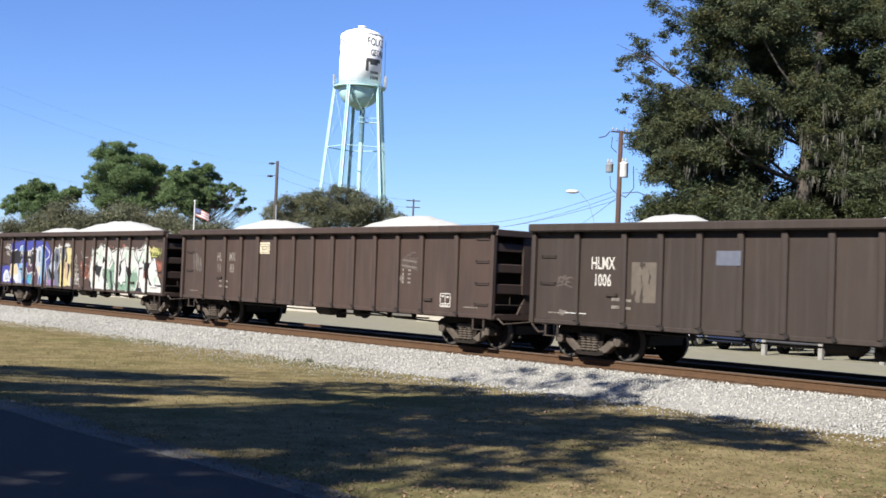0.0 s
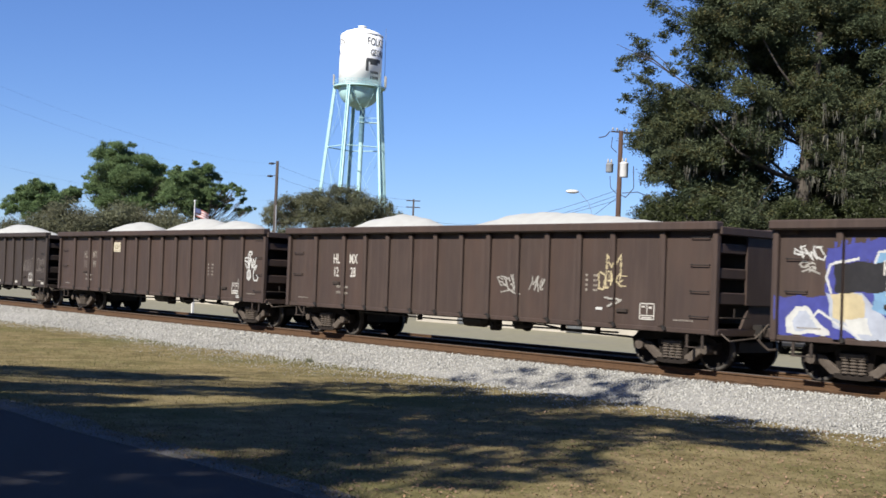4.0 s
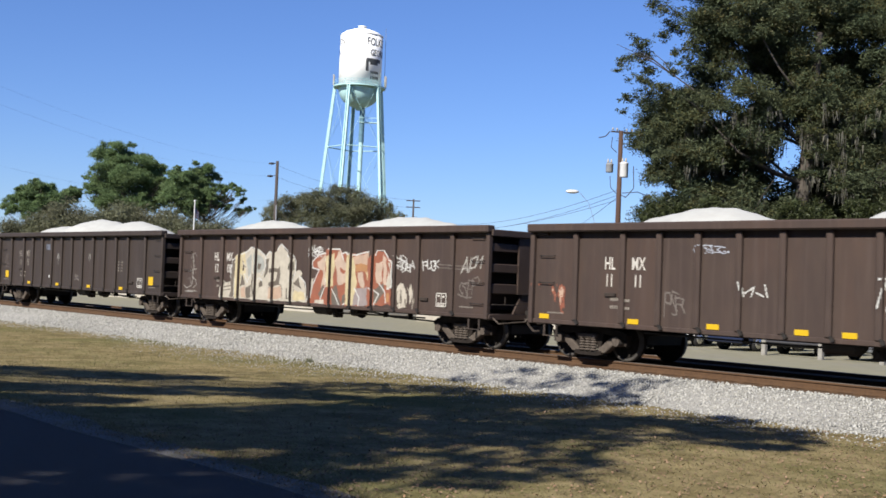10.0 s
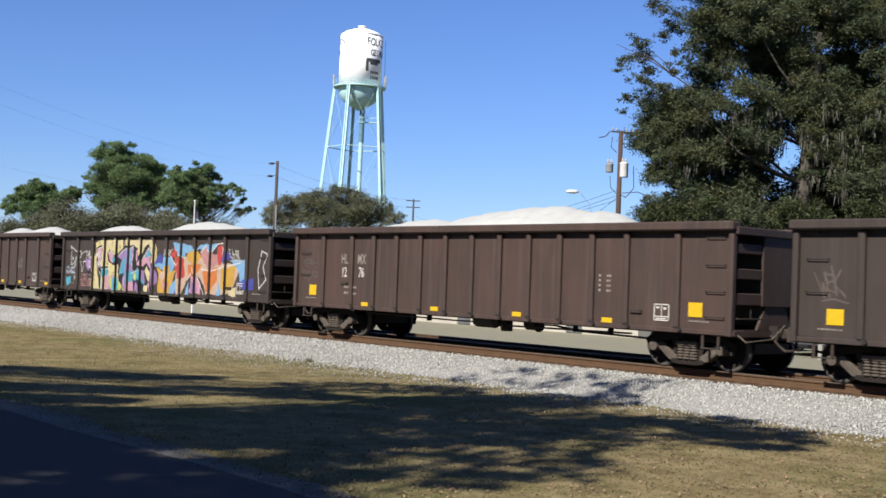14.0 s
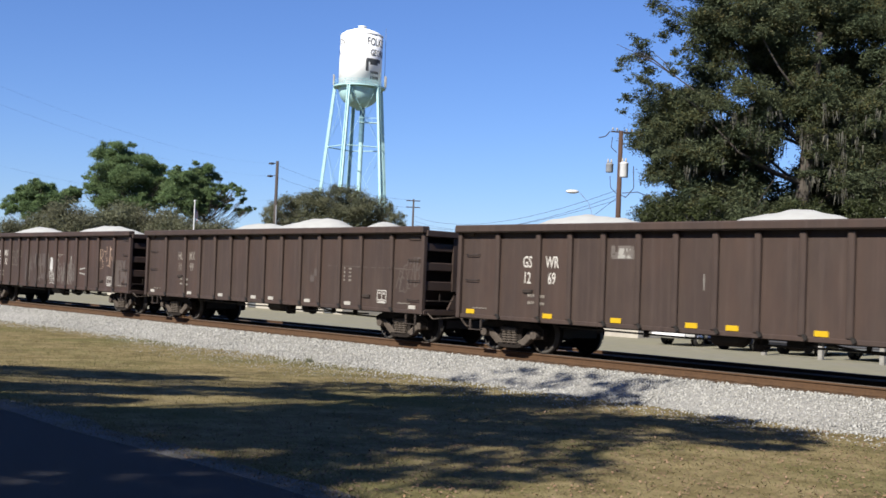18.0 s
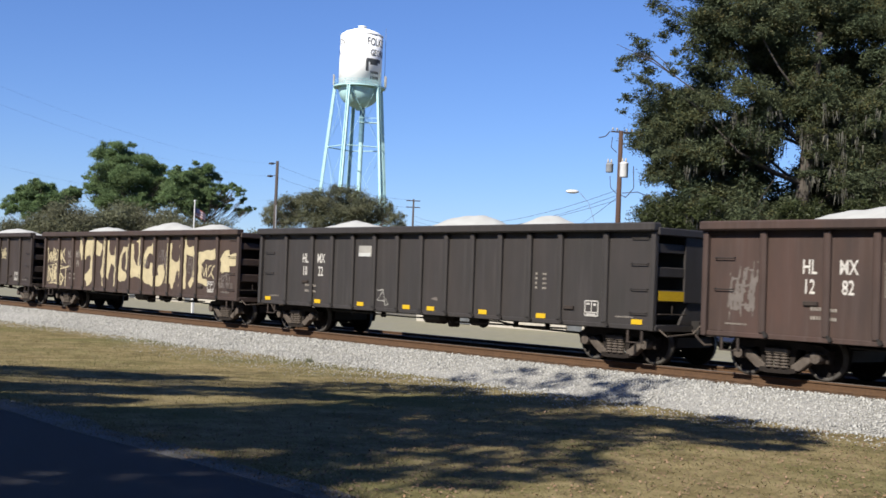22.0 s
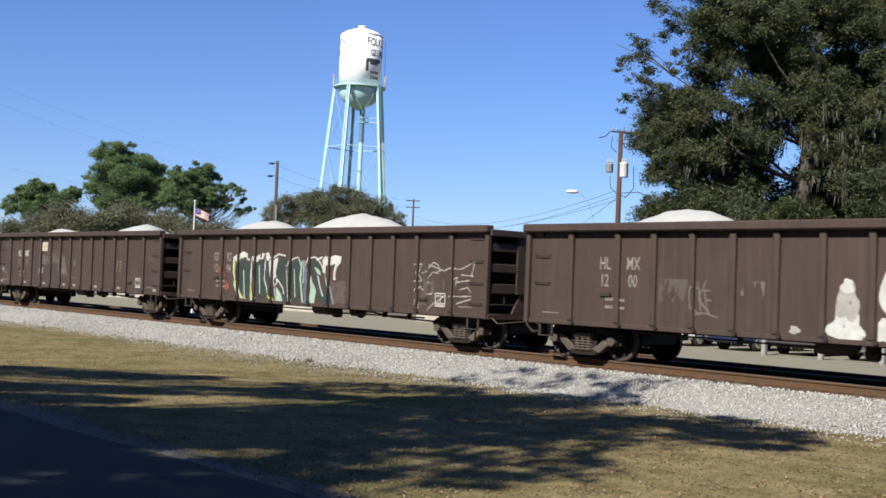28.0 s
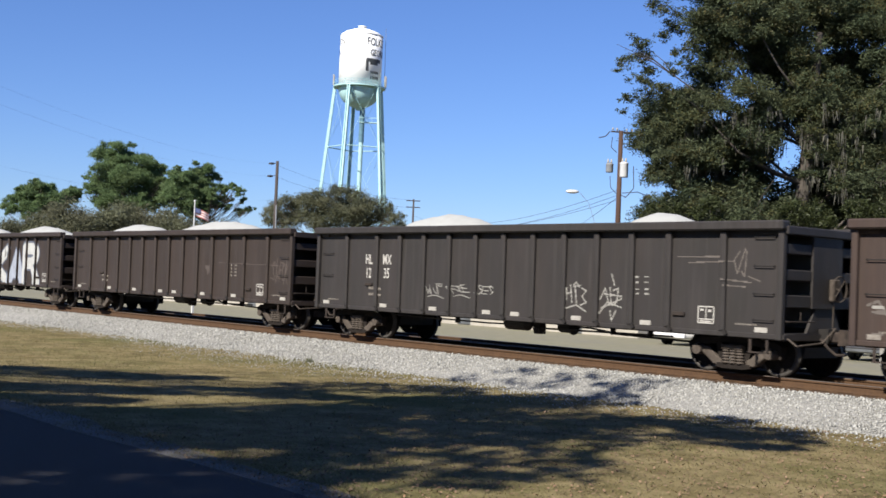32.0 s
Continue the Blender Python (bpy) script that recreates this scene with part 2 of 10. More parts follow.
def lay_road():
    bm = BM()
    n = 120
    rows = []
    for i in range(n + 1):
        x = -170 + 210 * i / n
        e = 6.85 + 0.10 * noise.noise((x * 0.3, 3, 0)) + 0.12 * noise.noise((x * 1.7, 9, 0))
        rows.append([bm.verts.new((x, yy, zz)) for yy, zz in ((-0.6, 0.02), (3.1, 0.07), (e, 0.025), (e + 0.06, -0.03))])
    for p, q in zip(rows, rows[1:]):
        for j in range(3):
            bm.faces.new((p[j], q[j], q[j + 1], p[j + 1]))
    bmesh.ops.recalc_face_normals(bm, faces=bm.faces)
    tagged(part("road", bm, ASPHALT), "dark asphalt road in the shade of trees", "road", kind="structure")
    bm = BM()
    rows = []
    for i in range(n * 2 + 1):
        x = -170 + 105 * i / n
        a = 6.9 + 0.1 * noise.noise((x * 0.3, 3, 0))
        w = 0.55 + 0.35 * noise.noise((x * 0.5, 21, 0)) + 0.25 * noise.noise((x * 2.1, 4, 0)) + 0.25 * noise.noise((x * 6.3, 8, 0))
        rows.append([bm.verts.new((x, yy, zz)) for yy, zz in ((a - 0.12, 0.015), (a + 0.1, 0.022), (a + max(w, 0.2), 0.006), (a + max(w, 0.2) + 0.15, -0.05))])
    for p, q in zip(rows, rows[1:]):
        for j in range(3):
            bm.faces.new((p[j], q[j], q[j + 1], p[j + 1]))
    bmesh.ops.recalc_face_normals(bm, faces=bm.faces)
    tagged(part("road_shoulder", bm, SHOULDER), "sandy gravel edge between asphalt road and turf", "shoulder", kind="structure")


BED = [(-3.75, -0.06), (-3.2, 0.03), (-2.6, 0.14), (-1.6, 0.37), (-1.4, 0.40), (1.4, 0.40), (2.0, 0.38), (2.7, 0.23), (5.8, 0.21), (6.1, 0.18), (7.0, 0.02), (7.4, -0.05)]


def bed_height(y):
    return np.interp(y, [p[0] for p in BED], [p[1] for p in BED])


def lay_ballast():
    xs = np.concatenate([[-400, -250, -150], np.arange(-90, 31, 0.5), [80, 200]])
    ys = np.array([p[0] for p in BED])
    ys = np.unique(np.concatenate([ys, np.arange(-3.7, -1.2, 0.3)]))
    gx, gy = np.meshgrid(xs, ys, indexing="ij")
    wob = np.array([[0.10 * noise.noise((x * 0.6, y * 1.1, 0)) + 0.2 * noise.noise((x * 0.17, 5, 0)) for y in ys] for x in xs])
    edge = np.clip((-gy - 1.6) / 1.5, 0, 1)
    gz = bed_height(gy) + 0.04 * wob * edge
    v = np.stack([gx, YC + gy + wob * edge * 1.2, gz], -1).reshape(-1, 3)
    i, j = np.meshgrid(np.arange(len(xs) - 1), np.arange(len(ys) - 1), indexing="ij")
    a = (i * len(ys) + j).ravel()
    f = np.stack([a, a + len(ys), a + len(ys) + 1, a + 1], -1)
    tagged(part("ballast_bed", from_np("ballast_bed", v, f, BALLAST)), "bed of crushed pale grey granite under the track", "ballast", kind="structure")
    # the strip between the rails is coloured dark for shade under the cars
    for name, y0, y1, m, words in (("stained_ballast", -1.42, -0.70, STAINED, "rust-stained stones beside the rail"), ("oily_ballast", -0.66, 1.3, SHADE_BED, "stones between the rails, coloured dark for the train's shade")):
        bm = BM()
        cols = [[bm.verts.new((x, YC + yy, 0.412 + 0.004 * ((i * 7) % 5) / 5)) for yy in (y0, (y0 + y1) / 2, y1)] for i, x in enumerate(np.arange(-120, 60, 1.0))]
        for p, q in zip(cols, cols[1:]):
            for k in range(2):
                bm.faces.new((p[k], q[k], q[k + 1], p[k + 1]))
        bmesh.ops.recalc_face_normals(bm, faces=bm.faces)
        tagged(part(name, bm, m), words, "ballast", kind="structure")
    # loose stones on the near slope
    n = 82000
    x = -66 + 62 * rng.random(n) ** 0.8
    y = -1.35 - 5.6 * rng.random(n) ** 1.25
    thin = rng.random(n) < np.clip((4.2 + y + 0.25 * np.sin(x * 0.9) + 0.2 * np.sin(x * 2.7 + 1)) * 1.0, 0.3, 1) * np.clip((7.0 + y) * 0.45, 0, 1)
    x, y = x[thin], y[thin]
    n = len(x)
    z = np.maximum(bed_height(y), 0.0) + 0.004
    r = (0.014 + 0.028 * rng.random(n) ** 1.5) * np.clip(1 + (y + 3.4) * 0.3, 0.45, 1)
    base = np.array([(1, 0, 0), (-0.3, 0.95, 0.1), (-0.5, -0.85, 0.05), (0.2, 0.3, 0.9), (-0.25, -0.4, 0.75), (0, 0, -0.6)])
    tri = np.array([(0, 1, 3), (1, 4, 3), (1, 2, 4), (2, 0, 4), (0, 3, 4), (0, 2, 5), (2, 1, 5), (1, 0, 5)])
    ang = rng.random(n) * 6.283
    c, s = np.cos(ang), np.sin(ang)
    p = base[None] * (0.7 + 0.6 * rng.random((n, 6, 1))) * r[:, None, None]
    q = np.stack([p[..., 0] * c[:, None] - p[..., 1] * s[:, None], p[..., 0] * s[:, None] + p[..., 1] * c[:, None], p[..., 2]], -1)
    q += np.stack([x, YC + y, z], -1)[:, None]
    f = (tri[None] + 6 * np.arange(n)[:, None, None]).reshape(-1, 3)
    tagged(part("ballast_stones", from_np("ballast_stones", q.reshape(-1, 3), f, STONE)), "loose crushed granite stones on the track slope", "gravel", kind="stuff")


def lay_track(yc, words, ties, top=RT):
    track = tagged(empty("railway_track", Matrix.Translation((0, yc, 0))), words, "railway track", kind="structure")
    prof = [(-0.07, 0), (0.07, 0), (0.07, 0.014), (0.014, 0.036), (0.012, 0.125), (0.036, 0.135), (0.036, 0.168), (0.028, 0.178), (-0.028, 0.178), (-0.036, 0.168), (-0.036, 0.135), (-0.012, 0.125), (-0.014, 0.036), (-0.07, 0.014)]
    for side in (-1, 1):
        bm = BM()
        ends = [[bm.verts.new((x, p, z)) for p, z in prof] for x in (-400, 120)]
        k = len(prof)
        for i in range(k):
            fc = bm.faces.new((ends[0][i], ends[1][i], ends[1][(i + 1) % k], ends[0][(i + 1) % k]))
            fc.material_index = 1 if i in (7, 8) else 0
        bmesh.ops.recalc_face_normals(bm, faces=bm.faces)
        me = mesh_of(bm, "rail", RAIL_RUST)
        me.materials.append(RAIL_TOP)
        part("rail", me, None, track, "rusty rail with polished head", Matrix.Translation((0, side * 0.753, top - 0.178)))
    tie = mesh_of(box(BM(), -0.115, 0.115, -1.3, 1.3, -0.17, 0.0, bevel=0.012), "tie", TIE)
    seat = mesh_of(box(BM(), -0.1, 0.1, -0.17, 0.17, 0.0, 0.014), "tie_plate", RAIL_RUST)
    for i in range(ties):
        t = part("tie", tie, None, track, at=pose(-74 + i * 0.53, rng.normal(0, 0.02), top - 0.194, 0, 0, rng.normal(0, 0.6)))
        for side in (-1, 1) if yc == YC else ():
            part("tie_plate", seat, None, t, at=Matrix.Translation((0, side * 0.753, 0.001)))


lay_ground()
lay_road()
lay_ballast()
lay_track(YC, "near railway track with rusty rails on granite", 150)
lay_track(YC + 4.3, "far railway track beside the moving train", 150, RT - 0.175)


# ---- the train ----
HALF, SHEET, BASE, TOP = 1.55, 1.45, 0.77, 3.10     # half width, side sheet, sill and top over the rail
POSTS = [-6.57] + [-5.15 + 1.03 * i for i in range(11)] + [6.57]
PITCH_CAR, FIRST = 17.4, -12.62
SLIP = [0.14, 0.1, 0.07, 0.03, 0, 0.02, -0.1, -0.03, 0.03, 0, -0.03, -0.05, 0.01, -0.08, -0.17, -0.17, -0.05, 0.07, -0.05, 0.12, 0.15, 0.15, 0.15, 0.15]
GAPS = {j: -(SLIP[max(j - 1, 0)] + SLIP[j]) / 2 for j in range(24)}      # small slack between cars
GAPS[7] -= 0.13
GAPS[10] -= 0.09


def travel(t):
    """How far the train has rolled at t seconds."""
    q = (t - 16) / 16
    return 169.157 * q + 1.828 * q ** 2 + 0.314 * q ** 3 + 0.276 * q ** 4 + 167.366


def car_meshes(paint, tag):
    """The meshes of a gondola in one paint; alike pieces share them."""
    m = {}
    bm = box(BM(), -8.02, 8.02, -SHEET, -SHEET + 0.02, BASE + 0.04, TOP - 0.18)
    m["side_wall"] = mesh_of(bm, "side_wall", paint)
    bm = box(BM(), -0.075, 0.075, -HALF, -SHEET + 0.001, BASE + 0.1, TOP - 0.2, bevel=0.022)
    # the post tapers into the sill
    for v in bm.verts:
        if v.co.z < BASE + 0.2 and v.co.y < -SHEET - 0.03:
            v.co.y += 0.03
    m["side_post"] = mesh_of(bm, "side_post", paint)
    bm = box(BM(), -0.065, 0.065, -HALF - 0.005, -SHEET + 0.02, BASE - 0.01, TOP - 0.19, bevel=0.015)
    m["corner_post"] = mesh_of(bm, "corner_post", paint)
    bm = box(BM(), -8.06, 8.06, -HALF - 0.11, -SHEET + 0.06, TOP - 0.19, TOP, bevel=0.03)
    m["top_chord"] = mesh_of(bm, "top_chord", paint)
    bm = box(BM(), -8.05, 8.05, -SHEET - 0.045, -SHEET + 0.05, BASE, BASE + 0.1, bevel=0.012)
    m["side_sill"] = mesh_of(bm, "side_sill", paint)
    bm = box(BM(), -7.55, 7.55, -1.42, 1.42, 1.0, 1.06)
    m["floor"] = mesh_of(bm, "floor", paint)
    # ends: built for the +x end
    m["end_wall"] = mesh_of(box(BM(), 7.5, 7.54, -1.43, 1.43, 1.0, TOP - 0.12), "end_wall", paint)
    m["end_chord"] = mesh_of(box(BM(), 7.5, 8.09, -1.5, 1.5, TOP - 0.27, TOP - 0.1, bevel=0.02), "end_chord", paint)
    for z0, z1 in ((2.45, 2.66), (1.93, 2.15), (1.40, 1.65)):
        m[f"end_rib {z0}"] = mesh_of(box(BM(), 7.54, 8.0, -1.42, 1.42, z0, z1, bevel=0.02), "end_rib", paint)
    m["end_plate"] = mesh_of(box(BM(), 7.98, 8.03, -0.52, 0.52, 1.40, TOP - 0.26), "end_plate", paint)
    bm = BM()
    r = [(-0.33, 1.40), (0.33, 1.40), (0.62, 0.88), (-0.62, 0.88)]
    lo = [bm.verts.new((7.92, y, z)) for y, z in r]
    hi = [bm.verts.new((7.98, y, z)) for y, z in r]
    bm.faces.new(lo), bm.faces.new(hi)
    for i in range(4):
        bm.faces.new((lo[i], hi[i], hi[(i + 1) % 4], lo[(i + 1) % 4]))
    bmesh.ops.recalc_face_normals(bm, faces=bm.faces)
    m["end_gusset"] = mesh_of(bm, "end_gusset", paint)
    m["end_sill"] = mesh_of(box(BM(), 7.5, 8.04, -1.45, 1.45, BASE - 0.02, BASE + 0.13, bevel=0.015), "end_sill", paint)
    return m


def shared_meshes():
    m = {}
    bm = box(BM(), -8.2, 8.2, -0.19, 0.19, 0.70, 1.0)
    for x in np.arange(-5.15, 5.3, 2.06):
        box(bm, x - 0.05, x + 0.05, -1.4, 1.4, 0.86, 0.99)
    m["centre_sill"] = mesh_of(bm, "centre_sill", BLACK)
    bm = BM()
    pipe(bm, [(-0.23, 0, 0.02), (-0.23, -0.05, 0), (0.23, -0.05, 0), (0.23, 0, 0.02)], 0.011)
    m["grab_iron"] = mesh_of(bm, "grab_iron", BLACK)
    bm = BM()
    for x in (-0.2, 0.2):
        box(bm, x - 0.03, x + 0.03, -0.01, 0.01, -0.27, 0.05)
    box(bm, -0.23, 0.23, -0.035, 0.035, -0.29, -0.265)
    m["stirrup_step"] = mesh_of(bm, "stirrup_step", IRON)
    m["tie_down"] = mesh_of(plate(BM(), [(-0.05, 0.08), (0.03, 0.05), (0.07, -0.02), (0.02, -0.05), (-0.03, 0.0)], -0.06, 0.0), "tie_down", BLACK)
    bm = BM()
    box(bm, 8.0, 8.45, -0.12, 0.12, 0.73, 0.95, bevel=0.03)
    plate(bm, [(8.4, 0.68), (8.72, 0.70), (8.75, 0.84), (8.66, 0.98), (8.42, 1.0)], -0.16, 0.07)
    m["coupler"] = mesh_of(bm, "coupler", IRON)
    bm = pipe(BM(), [(8.04, -1.35, 0.80), (8.22, -1.3, 0.66), (8.2, -0.4, 0.72), (8.3, -0.1, 1.02)], 0.018)
    m["uncoupling_lever"] = mesh_of(bm, "uncoupling_lever", DUSTY)
    bm = pipe(BM(), [(8.1, -0.3, 0.80), (8.3, -0.33, 0.62), (8.5, -0.36, 0.5), (8.7, -0.36, 0.52)], 0.028, 8)
    m["air_hose"] = mesh_of(bm, "air_hose", IRON)
    bm = rod(BM(), (-0.45, -0.8, 0.72), (0.25, -0.8, 0.72), 0.19, 0.19, 16)
    rod(bm, (0.25, -0.8, 0.72), (0.4, -0.8, 0.72), 0.19, 0.08, 16)
    m["air_reservoir"] = mesh_of(bm, "air_reservoir", BLACK)
    bm = rod(BM(), (1.35, -0.75, 0.70), (1.75, -0.75, 0.70), 0.15, 0.15, 14)
    rod(bm, (1.75, -0.75, 0.70), (2.35, -0.72, 0.70), 0.02, 0.02)
    rod(bm, (1.72, -0.75, 0.70), (1.77, -0.75, 0.70), 0.19, 0.19, 14)
    m["brake_cylinder"] = mesh_of(bm, "brake_cylinder", BLACK)
    bm = pipe(BM(), [(-4.9, -1.05, 0.70), (-1.0, -1.05, 0.66), (-0.4, -0.8, 0.66)], 0.02)
    pipe(bm, [(0.6, -0.95, 0.62), (4.9, -0.95, 0.66)], 0.022)
    pipe(bm, [(2.3, -0.72, 0.70), (2.9, -0.5, 0.60), (5.2, -0.4, 0.55)], 0.025)
    for x in (-3.6, -2.2, 3.2, 4.3):
        box(bm, x - 0.015, x + 0.015, -1.06, -0.9, 0.60, 0.9)
    m["brake_rigging"] = mesh_of(bm, "brake_rigging", BLACK)
    bm = box(BM(), 0.62, 0.85, -1.0, -0.75, 0.48, 0.78, bevel=0.03)
    rod(bm, (0.73, -1.04, 0.6), (0.73, -0.98, 0.6), 0.07, 0.07, 12)
    m["control_valve"] = mesh_of(bm, "control_valve", IRON)
    bm = box(BM(), 8.03, 8.14, 0.05, 0.30, 1.55, 2.0, bevel=0.02)
    rod(bm, (8.14, 0.17, 1.8), (8.2, 0.17, 1.8), 0.03, 0.03)
    ring = 20
    for i in range(ring):
        a, b = 2 * math.pi * i / ring, 2 * math.pi * (i + 1) / ring
        rod(bm, (8.2, 0.17 + 0.26 * math.cos(a), 1.8 + 0.26 * math.sin(a)), (8.2, 0.17 + 0.26 * math.cos(b), 1.8 + 0.26 * math.sin(b)), 0.014, 0.014, 5)
    for i in range(4):
        a = math.pi / 4 + i * math.pi / 2
        rod(bm, (8.2, 0.17, 1.8), (8.2, 0.17 + 0.26 * math.cos(a), 1.8 + 0.26 * math.sin(a)), 0.01, 0.01, 5)
    rod(bm, (8.08, 0.17, 1.55), (8.06, 0.17, 0.9), 0.012, 0.012, 5)
    m["hand_brake"] = mesh_of(bm, "hand_brake", DUSTY)
    bm = pipe(BM(), [(8.03, -1.4, 1.13), (8.09, -1.4, 1.13), (8.09, -0.5, 1.13), (8.03, -0.5, 1.13)], 0.014)
    rod(bm, (8.09, -1.0, 1.13), (8.09, -1.0, 1.32), 0.012, 0.012)
    m["end_handrail"] = mesh_of(bm, "end_handrail", IRON)
    # trucks
    m["bolster"] = mesh_of(box(BM(), -0.2, 0.2, -0.95, 0.95, 0.42, 0.68, bevel=0.03), "truck", BLACK)
    # brake beams drawn oversized, added to fill the shaded gap between wheels
    for s, name in ((-1, "beam_left"), (1, "beam_right")):
        bm = plate(BM(), [(s * 0.30, 0.34), (s * 0.44, 0.30), (s * 0.62, 0.42), (s * 1.32, 0.40), (s * 1.36, 0.62), (s * 0.30, 0.66)], -0.60, 0.60)
        bmesh.ops.recalc_face_normals(bm, faces=bm.faces)
        m[name] = mesh_of(bm, "brake_beam", BLACK)
    bm = plate(BM(), [(-1.16, 0.60), (-0.98, 0.70), (-0.35, 0.74), (0.35, 0.74), (0.98, 0.70), (1.16, 0.60), (1.14, 0.52), (0.75, 0.56), (0.36, 0.62), (-0.36, 0.62), (-0.75, 0.56), (-1.14, 0.52)], -0.09, 0.09)
    for s in (-1, 1):
        plate(bm, [(s * 0.30, 0.62), (s * 0.44, 0.62), (s * 0.36, 0.26), (s * 0.25, 0.26)], -0.08, 0.08)
        plate(bm, [(s * 0.76, 0.58), (s * 0.78, 0.36), (s * 0.84, 0.36), (s * 0.86, 0.56)], -0.07, 0.07)
        plate(bm, [(s * 1.06, 0.58), (s * 1.06, 0.36), (s * 1.12, 0.36), (s * 1.15, 0.56)], -0.07, 0.07)
    bmesh.ops.recalc_face_normals(bm, faces=bm.faces)
    m["side_frame"] = mesh_of(bm, "side_frame", FRAME)
    bm = plate(BM(), [(-0.42, 0.13), (-0.26, 0.10), (0.26, 0.10), (0.42, 0.13), (0.40, 0.21), (-0.40, 0.21)], -0.12, 0.12)
    m["spring_seat"] = mesh_of(bm, "spring_seat", FRAME)
    for s, name in ((-1, "arm_left"), (1, "arm_right")):
        bm = plate(BM(), [(s * 0.66, 0.54), (s * 0.90, 0.54), (s * 0.80, 0.40), (s * 0.50, 0.17), (s * 0.30, 0.15), (s * 0.29, 0.27), (s * 0.42, 0.34)], -0.1, 0.1)
        bmesh.ops.bevel(bm, geom=list(bm.edges), offset=0.018, segments=1, affect="EDGES")
        m[name] = mesh_of(bm, "tension_arm", DUSTY)
    prof = [(0.06, 0.20)]
    for k in range(5):
        z = 0.205 + 0.06 * k
        prof += [(0.06, z), (0.088, z + 0.014), (0.088, z + 0.032), (0.06, z + 0.046)]
    m["spring"] = mesh_of(lathe(BM(), prof, seg=12), "spring", DUSTY)
    m["spring_cap"] = mesh_of(box(BM(), -0.27, 0.27, -0.13, 0.1, 0.49, 0.60, bevel=0.02), "spring_cap", DUSTY)
    bm = lathe(BM(), [(0.05, -0.14), (0.11, -0.13), (0.12, -0.02), (0.12, 0.1)], "Y", 16)
    m["bearing_cap"] = mesh_of(bm, "bearing_cap", DUSTY)
    bm = BM()
    wheel = [(0.457, -0.72), (0.455, -0.80), (0.44, -0.815), (0.385, -0.81), (0.37, -0.78), (0.16, -0.74), (0.14, -0.84), (0.09, -0.85)]
    for s in (-1, 1):
        prof = [(0.075, s * 0.0), (0.08, s * 0.6), (0.13, s * 0.64), (0.16, s * 0.68), (0.37, s * 0.70), (0.39, s * 0.675), (0.485, s * 0.685)] + [(r, -s * y) for r, y in wheel] + [(0.075, s * 0.87), (0.075, s * 1.05)]
        lathe(bm, prof, "Y", 32)
    for fc in bm.faces:
        c = fc.calc_center_median()
        rr = math.hypot(c.x, c.z)
        if rr > 0.38 and 0.71 < abs(c.y) < 0.85:
            fc.material_index = 1
        fc.smooth = rr > 0.4
    me = mesh_of(bm, "wheelset", WHEEL)
    me.materials.append(TREAD)
    m["wheelset"] = me
    m["yellow_reflector"] = mesh_of(box(BM(), -0.155, 0.155, -0.006, 0.0, -0.055, 0.055), "reflector", YELLOW)
    m["pale_reflector"] = mesh_of(box(BM(), -0.15, 0.15, -0.006, 0.0, -0.05, 0.05), "reflector", PALE)
    m["dusty_reflector"] = mesh_of(box(BM(), -0.14, 0.14, -0.006, 0.0, -0.045, 0.05), "reflector", FADED)
    m["square_reflector"] = mesh_of(box(BM(), -0.18, 0.18, -0.006, 0.0, -0.15, 0.15), "reflector", YELLOW)
    bm = BM()
    for x0, x1, z0, z1 in ((-0.21, -0.185, -0.18, 0.18), (0.185, 0.21, -0.18, 0.18), (-0.01, 0.01, -0.08, 0.18), (-0.21, 0.21, 0.155, 0.18), (-0.21, 0.21, -0.18, -0.155), (-0.21, 0.21, -0.1, -0.08),
                           (-0.15, -0.06, 0.08, 0.12), (0.05, 0.13, 0.06, 0.11), (-0.15, 0.13, -0.145, -0.12)):
        box(bm, x0, x1, -0.004, 0.0, z0, z1)
    m["stencil_panel"] = mesh_of(bm, "stencil_panel", WHITE)
    bm = BM()
    for j, w in enumerate((0.20, 0.16)):
        for i in range(4):
            box(bm, -0.25 + i * 0.06, -0.21 + i * 0.06, -0.004, 0.0, 0.09 - j * 0.17, 0.16 - j * 0.17)
            box(bm, 0.10 + i * 0.055, 0.14 + i * 0.055, -0.004, 0.0, 0.08 - j * 0.17, 0.14 - j * 0.17)
    m["capacity_data"] = mesh_of(bm, "capacity_data", FADED)
    bm = BM()
    for i in range(9):
        box(bm, -0.27 + i * 0.06, -0.235 + i * 0.06, -0.004, 0.0, -0.015, 0.02)
    m["small_stencil"] = mesh_of(bm, "small_stencil", FADED)
    bm = BM()
    for z in (0.17, 0.06, -0.05, -0.16):
        box(bm, -0.16, -0.10, -0.004, 0.0, z - 0.028, z + 0.028)
        for x in (0.08, 0.15):
            box(bm, x, x + 0.05, -0.004, 0.0, z - 0.028, z + 0.02)
    m["load_data"] = mesh_of(bm, "load_data", FADED)
    m["routing_board"] = mesh_of(box(BM(), -0.16, 0.16, -0.05, 0.0, -0.04, 0.045, bevel=0.012), "routing_board", IRON)
    return m


TEXTS = {}


